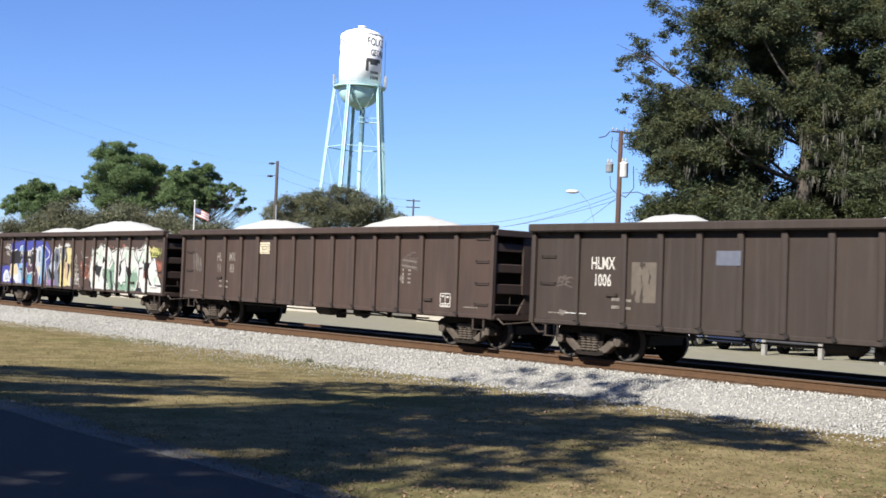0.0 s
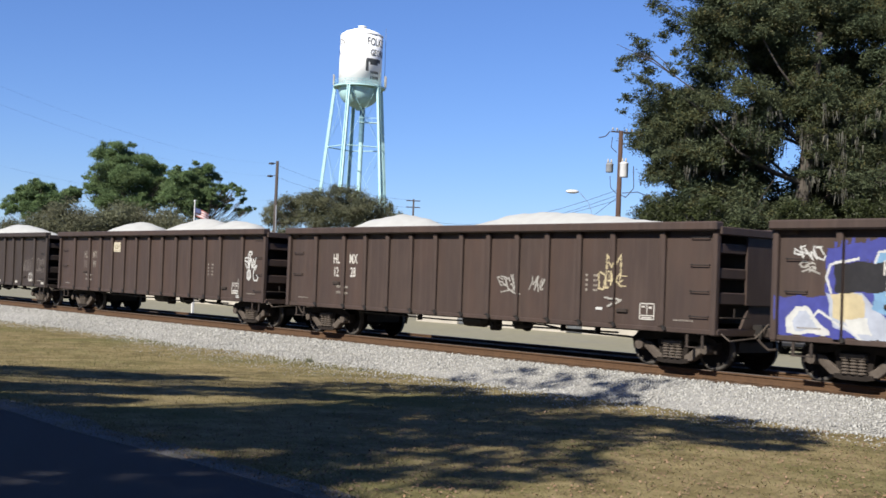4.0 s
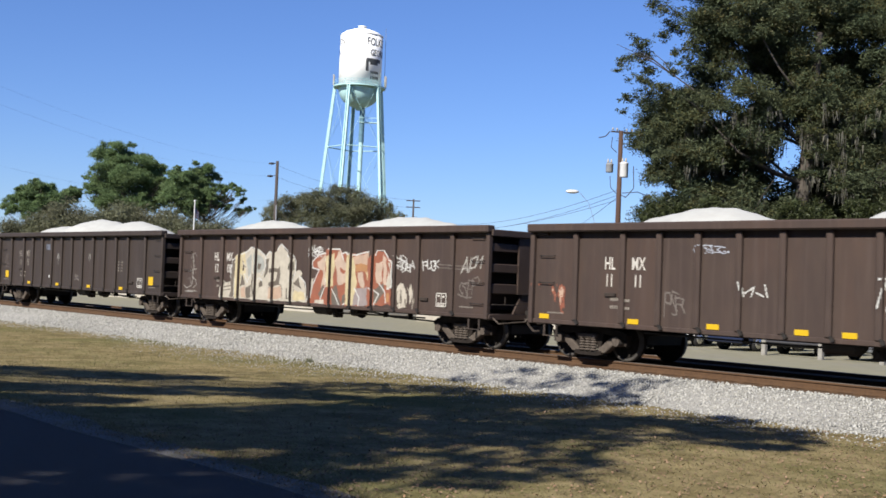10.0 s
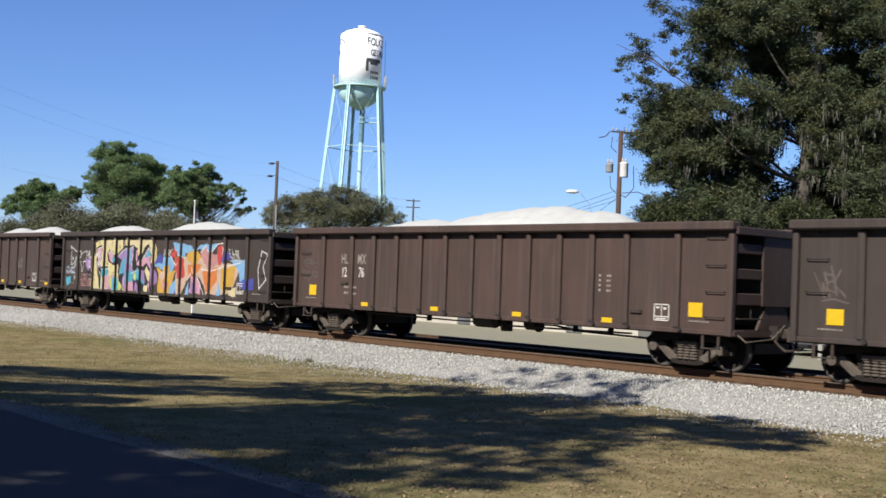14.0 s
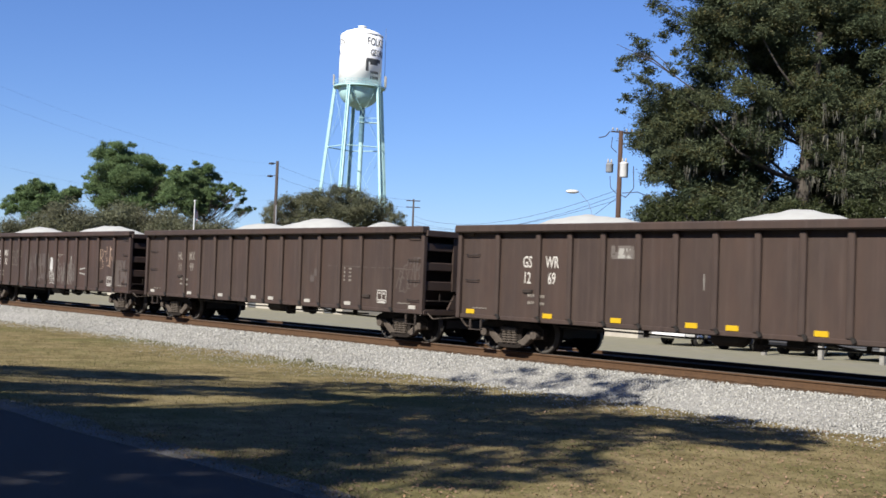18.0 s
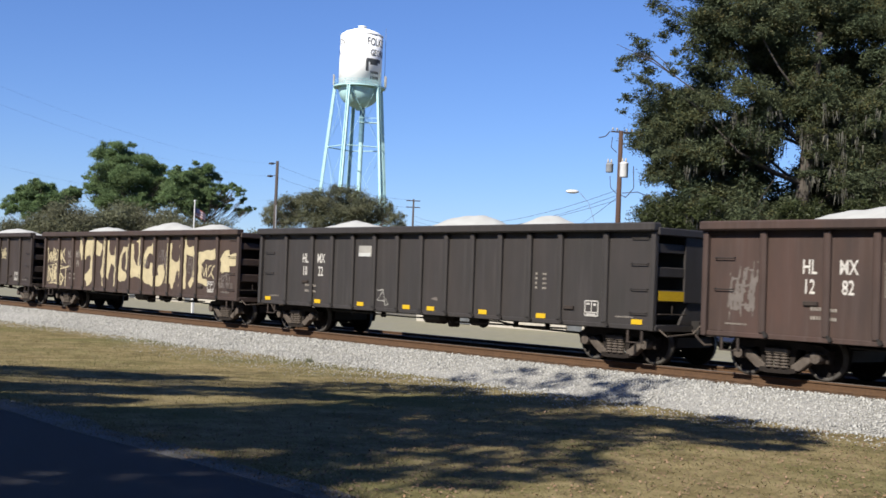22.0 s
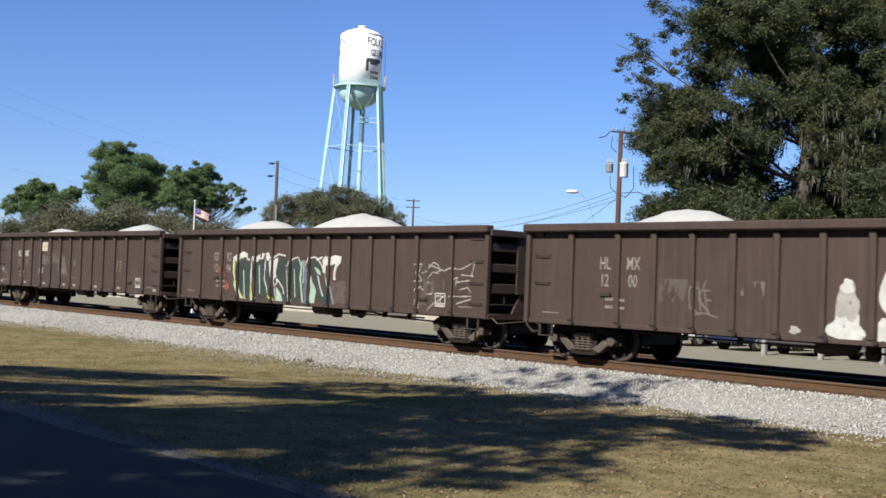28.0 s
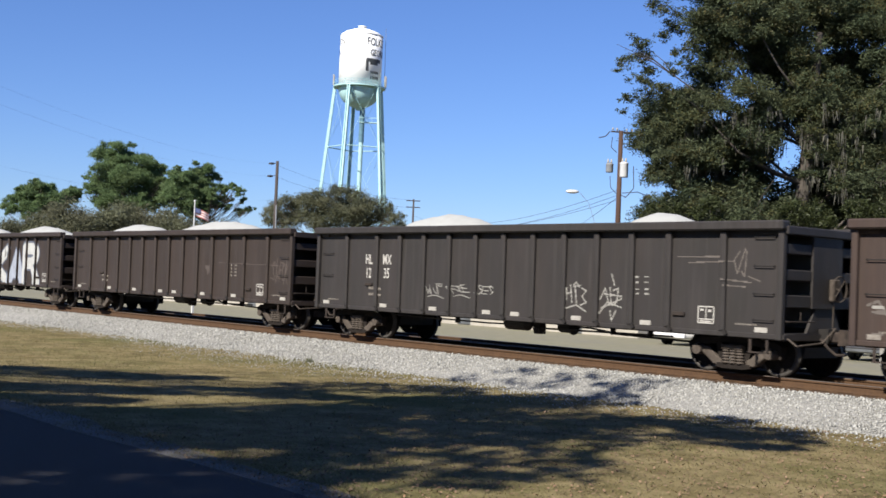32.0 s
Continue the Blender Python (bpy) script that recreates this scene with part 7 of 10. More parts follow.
def paint_patches(c):
    c.poly([(-4.13, 1.77), (-3.45, 1.79), (-3.4, 0.92), (-4.13, 0.92)], "haze", 0.45)
    c.poly([(-3.08, 2.69), (-2.35, 2.69), (-2.43, 1.05), (-2.99, 1.03)], "haze", 0.5)
    c.poly([(-2.12, 2.69), (-1.19, 2.41), (-1.31, 0.93), (-2.03, 0.93)], "haze", 0.5)
    c.poly([(-0.94, 1.74), (-0.3, 2.58), (-0.26, 0.93), (-0.9, 0.95)], "haze", 0.55)
    c.poly([(-3.12, 1.83), (-2.63, 1.87), (-2.39, 1.11), (-2.95, 1.03)], "ghost", 0.6)
    c.poly([(-2.07, 1.65), (-1.34, 1.73), (-1.31, 0.93), (-1.99, 0.93)], "ghost", 0.7)
    c.line([(-4.11, 2.27), (-4.09, 0.98)], 0.026, "ghost")
    c.line([(-4.04, 1.75), (-3.53, 1.78), (-3.4, 0.98)], 0.026, "ghost")
    c.line([(-3.1, 2.43), (-2.82, 2.46), (-2.83, 2.64)], 0.026, "ghost")
    c.line([(-2.76, 2.1), (-2.7, 1.75), (-2.47, 1.05)], 0.026, "ghost")
    c.line([(-3.03, 1.83), (-2.9, 1.63), (-2.61, 1.55)], 0.026, "ghost")
    c.line([(-2.99, 1.03), (-2.68, 1.34), (-2.44, 1.29), (-2.39, 1.11)], 0.026, "ghost")
    c.line([(-2.37, 2.23), (-2.36, 1.58)], 0.026, "ghost")
    c.line([(-1.79, 2.26), (-1.56, 2.38), (-1.19, 2.38), (-1.19, 2.32)], 0.026, "ghost")
    c.line([(-1.52, 2.29), (-1.47, 1.95)], 0.026, "ghost")
    c.line([(-1.73, 1.89), (-1.6, 1.61)], 0.026, "ghost")
    c.line([(-1.35, 1.78), (-1.28, 1.11)], 0.026, "ghost")
    c.line([(-2.03, 1.74), (-2.02, 1.13)], 0.026, "ghost")
    c.line([(-0.33, 2.53), (-0.3, 2.14), (-0.73, 1.91)], 0.026, "ghost")
    c.line([(-1.15, 1.53), (-0.79, 1.71)], 0.026, "ghost")
    c.line([(-0.89, 1.4), (-0.5, 1.58), (-0.37, 1.74)], 0.026, "ghost")
    c.line([(-0.5, 1.58), (-0.47, 1.14)], 0.026, "ghost")
    c.block(0.25, 0.95, 1.02, 1.32, "tan", 0.12, 0.02), c.block(0.25, 0.95, 1.02, 1.28, "orange", 0.45)
    c.line([(0.12, 2.47), (0.16, 2.31), (0.23, 2.42), (0.27, 2.26), (0.36, 2.39), (0.39, 2.21), (0.47, 2.34), (0.51, 2.15), (0.61, 2.21)], 0.03, "pale")
    c.line([(0.13, 1.58), (0.17, 1.44), (0.33, 1.58), (0.41, 1.42), (0.53, 1.59), (0.64, 1.43)], 0.03, "pale")
    c.scrawl(-7.3, -6.8, 1.7, 2.1, "pale"), c.scrawl(-6.4, -5.9, 1.75, 2.1, "white"), c.scrawl(-6.3, -6.0, 1.05, 1.5, "cream"), c.scrawl(-7.2, -6.9, 1.2, 1.6, "pale")
    c.scrawl(5.3, 6.5, 1.3, 2.0, "ghost"), c.scrawl(6.8, 7.8, 1.3, 2.0, "ghost")


def paint_tags(c):
    c.line([(1.17, 2.07), (1.09, 1.74), (1.02, 1.47)], 0.032, "white", 0.05)
    c.line([(1.04, 2.0), (1.26, 2.03), (1.6, 1.85), (1.85, 1.89)], 0.032, "white", 0.05)
    c.line([(1.2, 1.54), (1.28, 1.68), (1.39, 1.42), (1.47, 1.68), (1.54, 1.36)], 0.032, "white", 0.05)
    c.line([(1.21, 1.28), (1.64, 1.16)], 0.032, "white", 0.05)
    c.line([(1.16, 1.48), (1.22, 1.15)], 0.032, "white", 0.05)
    c.line([(1.61, 1.75), (1.69, 1.56)], 0.032, "white", 0.05)
    c.line([(1.22, 1.15), (1.68, 1.1)], 0.032, "white", 0.05)
    c.line([(1.25, 1.61), (1.58, 1.64)], 0.032, "white", 0.05)
    c.line([(1.98, 2.04), (2.1, 1.57)], 0.032, "white", 0.05)
    c.line([(2.09, 1.76), (2.21, 1.83), (2.25, 1.57)], 0.032, "white", 0.05)
    c.line([(2.35, 1.77), (2.29, 1.58), (2.44, 1.58), (2.42, 1.77)], 0.032, "white", 0.05)
    c.line([(2.53, 1.52), (2.55, 1.8), (2.67, 1.52), (2.69, 1.78)], 0.032, "white", 0.05)
    c.line([(2.78, 1.78), (2.73, 1.59), (2.87, 1.47)], 0.032, "white", 0.05)
    c.line([(2.08, 1.61), (2.53, 1.65), (2.83, 1.68)], 0.032, "white", 0.05)
    c.line([(3.05, 1.97), (3.15, 1.64)], 0.032, "white", 0.05)
    c.line([(3.14, 1.79), (3.25, 1.64)], 0.032, "white", 0.05)
    c.line([(3.31, 1.73), (3.28, 1.61), (3.4, 1.58)], 0.032, "white", 0.05)
    c.line([(3.44, 1.73), (3.5, 1.55)], 0.032, "white", 0.05)
    c.line([(3.55, 1.8), (3.66, 1.56), (3.76, 1.8)], 0.032, "white", 0.05)
    c.line([(3.77, 1.62), (3.8, 0.97)], 0.032, "white", 0.05)
    c.line([(-2.03, 1.87), (-1.95, 1.59)], 0.032, "white", 0.05)
    c.line([(-1.91, 1.66), (-1.7, 1.78), (-1.77, 1.59)], 0.032, "white", 0.05)
    c.line([(-1.65, 1.67), (-1.48, 1.6)], 0.032, "white", 0.05)
    c.line([(-1.45, 1.82), (-1.39, 1.6)], 0.032, "white", 0.05)
    c.scrawl(-3.92, -3.44, 1.09, 1.7, "ghost", 0.04)
    c.scrawl(5.23, 5.92, 1.55, 2.09, "ghost", 0.03)
    c.scrawl(7.36, 7.69, 1.37, 1.68, "ghost", 0.03)
    c.scrawl(-3.07, -2.36, 2.43, 2.64, "mist", 0.02)
    c.scrawl(5.28, 5.7, 1.0, 1.3, "pale", 0.02)
    c.block(-8.01, -6.91, 1.02, 1.7, "brick", 0.68), c.block(-8.01, -6.91, 1.02, 1.7, "tan", 0.8)


def paint_scrawl_end(c):
    c.line([(6.91, 2.28), (6.94, 2.37), (7.09, 2.37), (7.12, 2.31), (7, 2.26), (6.91, 2.28)], 0.045, "white")
    c.line([(7, 2.26), (7, 1.98), (6.96, 1.78)], 0.045, "white")
    c.line([(6.86, 2.18), (6.71, 2.18), (6.7, 2.08), (6.86, 2.05), (6.93, 1.9), (6.84, 1.85), (6.73, 2)], 0.045, "white")
    c.line([(6.89, 2.23), (6.96, 1.9), (7.07, 2.16), (7.14, 1.86), (7.21, 2.14), (7.31, 1.99)], 0.045, "white")
    c.line([(7.36, 2.18), (7.28, 1.96), (7.13, 1.96), (7.25, 1.86), (7.42, 1.94), (7.34, 1.81)], 0.045, "white")
    c.line([(6.96, 1.8), (6.86, 1.7), (6.88, 1.52), (6.97, 1.47), (7.08, 1.58), (7.05, 1.75), (6.96, 1.8)], 0.045, "white")
    c.line([(6.93, 1.78), (6.94, 1.5)], 0.045, "white")
    c.line([(7, 1.78), (7.02, 1.5)], 0.045, "white")
    c.line([(7.28, 1.81), (7.23, 1.63), (7.3, 1.46), (7.47, 1.47), (7.54, 1.57), (7.41, 1.63)], 0.045, "white")
    c.block(6.42, 6.52, 1.0, 1.5, "pale", 0.3), c.block(6.0, 6.35, 1.08, 1.12, "white"), c.block(6.2, 6.42, 0.94, 0.97, "white"), c.block(6.2, 6.42, 0.88, 0.91, "white")


def paint_few(c):
    c.scrawl(1.5, 2.1, 1.5, 1.9, "pale", 0.035, 10), c.scrawl(2.5, 3.0, 1.5, 1.9, "pale", 0.035, 6), c.shapes("M", 4.9, 5.4, 1.9, 2.4, 0.04, "cream"), c.scrawl(4.75, 5.5, 1.6, 2.0, "cream", 0.04, 14), c.line([(4.9, 1.45), (5.4, 1.4), (5.1, 1.25)], 0.04, "pale"), c.block(4.65, 4.85, 1.15, 1.22, "white")


def paint_charcoal_tags(c):
    c.scrawl(-2.91, -2.3, 1.29, 1.58, "pale", 0.022)
    c.scrawl(-1.86, -1.28, 1.33, 1.61, "pale", 0.022)
    c.scrawl(-0.94, -0.39, 1.36, 1.63, "pale", 0.022)
    c.line([(2.15, 1.62), (2.16, 1.36)], 0.03, "pale", 0.05)
    c.line([(2.27, 1.69), (2.33, 1.3)], 0.03, "pale", 0.05)
    c.line([(2.15, 1.49), (2.31, 1.52)], 0.03, "pale", 0.05)
    c.line([(2.41, 1.69), (2.47, 1.3)], 0.03, "pale", 0.05)
    c.line([(2.36, 1.65), (2.59, 1.69)], 0.03, "pale", 0.05)
    c.line([(2.63, 1.63), (2.77, 1.57), (2.64, 1.44), (2.78, 1.31), (2.61, 1.24)], 0.03, "pale", 0.05)
    c.line([(2.17, 1.16), (2.47, 1.24), (2.78, 1.1)], 0.03, "pale", 0.05)
    c.line([(2.36, 1.69), (2.44, 1.76), (2.56, 1.65)], 0.03, "pale", 0.05)
    c.line([(3.2, 1.39), (3.35, 1.65), (3.47, 1.28)], 0.03, "pale", 0.05)
    c.line([(3.49, 1.66), (3.54, 1.28)], 0.03, "pale", 0.05)
    c.line([(3.58, 1.6), (3.74, 1.66), (3.7, 1.35), (3.59, 1.28)], 0.03, "pale", 0.05)
    c.line([(3.52, 1.97), (3.62, 1.72)], 0.03, "pale", 0.05)
    c.line([(3.18, 1.08), (3.42, 1.34), (3.84, 1.23)], 0.03, "pale", 0.05)
    c.line([(3.51, 1.15), (3.56, 0.93), (3.68, 1.16)], 0.03, "pale", 0.05)
    c.line([(3.24, 1.2), (3.83, 1.42)], 0.03, "pale", 0.05)
    c.line([(3.33, 1.52), (3.83, 1.48)], 0.03, "pale", 0.05)
    c.line([(5.37, 2.37), (6.53, 2.38)], 0.028, "ghost", 0.05)
    c.line([(5.67, 2.25), (6.81, 2.29)], 0.028, "ghost", 0.05)
    c.line([(6.94, 2.49), (6.81, 2.32), (6.89, 2.04), (7.08, 2.55)], 0.028, "ghost", 0.05)
    c.line([(6.55, 1.92), (7.24, 1.87)], 0.028, "ghost", 0.05)
    c.line([(6.62, 1.8), (7.11, 1.78)], 0.028, "ghost", 0.05)
    c.line([(7.17, 1.99), (7.44, 1.9)], 0.028, "ghost", 0.05)
    c.line([(6.99, 2.1), (7.07, 1.98), (7.11, 2.49)], 0.028, "ghost", 0.05)
    c.line([(4.23, 1.92), (4.3, 1.92)], 0.03, "pale"), c.line([(4.49, 1.93), (4.57, 1.93)], 0.03, "pale")
    c.line([(4.24, 1.8), (4.3, 1.8)], 0.03, "pale"), c.line([(4.49, 1.81), (4.57, 1.81)], 0.03, "pale")
    c.line([(4.25, 1.65), (4.31, 1.65)], 0.03, "pale"), c.line([(4.5, 1.66), (4.58, 1.66)], 0.03, "pale")
    c.line([(4.25, 1.55), (4.31, 1.56)], 0.03, "pale"), c.line([(4.51, 1.56), (4.59, 1.56)], 0.03, "pale")


def paint_faded_tags(c):
    q = "ghost"
    c.line([(-3.08, 1.72), (-3.06, 2.14), (-2.9, 2.1), (-2.98, 1.93), (-2.86, 1.8), (-3.04, 1.74)], 0.06, q, 0.08)
    c.line([(-2.84, 2.12), (-2.8, 1.78), (-2.7, 2.08), (-2.66, 1.76)], 0.055, q, 0.08)
    c.line([(-2.6, 1.74), (-2.58, 2.12), (-2.42, 2.06), (-2.44, 1.92), (-2.56, 1.9)], 0.055, q, 0.08)
    c.line([(-2.82, 1.58), (-3.08, 1.54), (-3.06, 1.4), (-2.84, 1.42)], 0.04, "pale", 0.1), c.line([(-3.06, 1.48), (-2.88, 1.5)], 0.04, "pale", 0.1)
    c.line([(-2.08, 2.24), (-1.9, 2.2), (-2.0, 2.0), (-2.08, 1.84), (-1.88, 1.86)], 0.05, q, 0.2), c.line([(-1.84, 1.84), (-1.74, 2.18), (-1.62, 1.86), (-1.8, 2.0)], 0.05, q, 0.2)
    c.line([(-1.58, 2.16), (-1.52, 1.84), (-1.4, 1.98), (-1.34, 2.28), (-1.42, 1.82)], 0.05, q, 0.2)
    c.scrawl(-1.04, -0.51, 1.74, 2.14, q, 0.05, 9), c.scrawl(-1.01, -0.32, 1.31, 1.72, q, 0.05, 9), c.line([(-1.0, 1.7), (-0.9, 1.4), (-0.78, 1.72), (-0.7, 1.38), (-0.55, 1.66), (-0.34, 1.3)], 0.06, q, 0.05)
    c.line([(-1.02, 1.76), (-0.94, 2.12), (-0.82, 1.8), (-0.72, 2.14), (-0.6, 1.78)], 0.06, q, 0.05)
    c.line([(0.04, 1.72), (0.06, 2.0), (0.16, 1.96)], 0.04, q), c.line([(0.06, 1.86), (0.18, 1.86)], 0.04, q), c.line([(0.24, 1.98), (0.24, 1.74), (0.36, 1.76), (0.36, 1.98)], 0.04, q), c.line([(0.42, 2.0), (0.46, 1.72)], 0.04, q)
    c.line([(0.12, 1.24), (0.62, 1.22), (0.66, 1.58)], 0.05, "haze"), c.line([(0.1, 1.55), (0.14, 1.24)], 0.05, "haze")
    c.scrawl(1.2, 1.47, 1.87, 2.02, "haze", 0.03, 6, 0.2), c.scrawl(1.35, 1.66, 1.27, 1.56, "haze", 0.035, 6, 0.25)
    c.line([(-7.7, 1.52), (-7.5, 1.6), (-7.35, 1.42), (-7.6, 1.4), (-7.2, 1.36), (-7.0, 1.28), (-6.86, 0.95)], 0.05, q, 0.1), c.line([(-7.6, 1.5), (-7.4, 1.48)], 0.06, "pale", 0.2), c.line([(-7.6, 1.0), (-7.0, 0.98)], 0.04, q, 0.3)
    c.block(5.45, 5.5, 1.45, 1.75, "haze", 0.3), c.block(5.75, 5.8, 1.45, 1.8, "haze", 0.3), c.scrawl(6.9, 7.4, 2.0, 2.15, "haze", 0.03)


def paint_rubbed(c):
    c.block(-7.4, -6.7, 1.1, 2.3, "ghost", 0.62), c.block(-2.4, 0.2, 1.0, 2.2, "haze", 0.55), c.block(1.2, 3.0, 1.0, 2.2, "pale", 0.72), c.block(6.6, 7.7, 1.0, 2.0, "haze", 0.5)
    c.blob(0.48, 1.75, 0.17, 0.3, "white", 0.1, 0.1), c.block(0.2, 3.0, 0.95, 2.0, "ghost", 0.68), c.scrawl(0.3, 0.9, 1.0, 1.6, "pale", 0.045, 12, 0.2), c.scrawl(1.1, 2.9, 0.95, 1.9, "ghost", 0.06, 22)
    c.shapes("BDP", -4.0, -2.8, 1.7, 2.3, 0.035, "dim", None, 0, 0.05, 0.25), c.scrawl(-7.4, -6.8, 1.3, 2.2, "ghost", 0.06, 10), c.scrawl(-0.8, -0.4, 1.2, 2.1, "ghost", 0.06, 8), c.shapes("BRUR", 5.25, 6.45, 1.7, 2.4, 0.035, "tan", None, 0, 0.08, 0.42), c.line([(3.4, 1.6), (3.9, 1.65)], 0.05, "pale"), c.line([(3.4, 1.45), (3.9, 1.4)], 0.05, "pale")


def paint_white_end(c):
    c.shapes("SBEKAR", -5.0, 5.5, 0.95, 2.4, 0.5, ["white", "mist", "white"], "slate", 0.08, 0.08, 0.15)


def paint_arrows(c):
    for x in (-1.44, 1.68):
        c.line([(x, 1.75), (x, 2.2)], 0.035, "pale", 0.35), c.line([(x - 0.1, 2.02), (x, 2.22), (x + 0.1, 2.02)], 0.03, "pale", 0.2)
    c.block(-2.15, -2.0, 1.2, 1.3, "white"), c.block(-2.75, -2.15, 2.35, 2.6, "slate", 0.3), c.scrawl(-7.4, -6.9, 1.6, 2.2, "haze", 0.05, 10), c.scrawl(0.3, 0.7, 1.2, 1.4, "ghost", 0.04, 5)


def paint_front(c):
    c.block(-4.95, -4.25, 1.35, 2.25, "dim", 0.38), c.block(-2.7, -2.0, 2.2, 2.5, "slate", 0.3), c.blob(-7.0, 1.05, 0.15, 0.06, "ghost", 0.2), c.line([(-6.9, 1.05), (-6.3, 1.05)], 0.04, "white", 0.2), c.scrawl(-7.2, -6.8, 1.7, 1.9, "haze", 0.05, 6)


def paint_sign_four(c):
    c.block(-2.85, -2.25, 2.28, 2.58, "pale", 0.35), c.block(-2.85, -2.3, 2.28, 2.38, "white", 0.3), c.line([(-1.9, 1.35), (-1.62, 1.37), (-1.88, 1.08), (-1.58, 1.06)], 0.024, "pale"), c.line([(-1.62, 1.3), (-1.54, 0.94), (-1.4, 0.98), (-1.5, 1.12)], 0.024, "pale")
    c.blob(0.6, 1.2, 0.12, 0.04, "ghost", 0.2)


def paint_worn_sign(c):
    c.block(-2.9, -2.2, 2.3, 2.6, "ghost", 0.3), c.block(-2.7, -2.3, 2.32, 2.55, "pale", 0.5), c.line([(-0.3, 1.7), (-0.3, 2.0)], 0.025, "pale"), c.scrawl(4.0, 4.4, 1.6, 1.9, "haze")


def paint_plain(c):
    c.scrawl(6.8, 7.7, 1.3, 2.2, "haze", 0.04, 14), c.block(2.6, 3.0, 1.5, 1.9, "haze", 0.5), c.line([(3.5, 2.0), (7.8, 1.95)], 0.025, "haze", 0.3)


def paint_bare(c):
    c.scrawl(-7.6, -6.9, 1.95, 2.18, "haze", 0.03), c.scrawl(-7.6, -6.9, 1.6, 1.85, "haze", 0.03)


def paint_left_ghost(c):
    c.scrawl(4.3, 4.9, 2.0, 2.4, "haze", 0.05, 8), c.line([(4.3, 2.2), (4.9, 2.15)], 0.05, "ghost"), c.line([(4.3, 2.05), (4.9, 2.0)], 0.05, "ghost"), c.scrawl(-7.2, -6.6, 1.6, 2.3, "ghost", 0.05, 10), c.blob(4.3, 1.7, 0.1, 0.1, "ghost", 0.2)


COATS = {0: paint_front, 1: paint_left_ghost, 2: paint_blue_white, 3: paint_few, 4: paint_scrawl_end, 5: paint_patches, 6: paint_tags, 7: paint_cream_orange, 8: paint_arrows, 9: paint_bare, 10: paint_many, 11: paint_worn_sign, 12: paint_plain, 13: paint_rubbed, 14: paint_sign_four,
         15: paint_cream_letters, 16: paint_cream_scrawl, 17: paint_two_white, 18: paint_green, 19: paint_faded_tags, 20: paint_charcoal_tags, 21: paint_plain, 22: paint_white_end, 23: paint_plain}
for j, car in [(j, ob) for j, ob in CARS if ob.name.startswith("gondola")]:
    coat = Coat(100 + j)
    COATS[j](coat)
    coat.lay(car, "sprayed graffiti on the car side")


# ---- things that stand still ----
VIEW = Vector((-math.cos(HEAD), math.sin(HEAD), 0))
SIDE = Vector((math.sin(HEAD), math.cos(HEAD), 0))


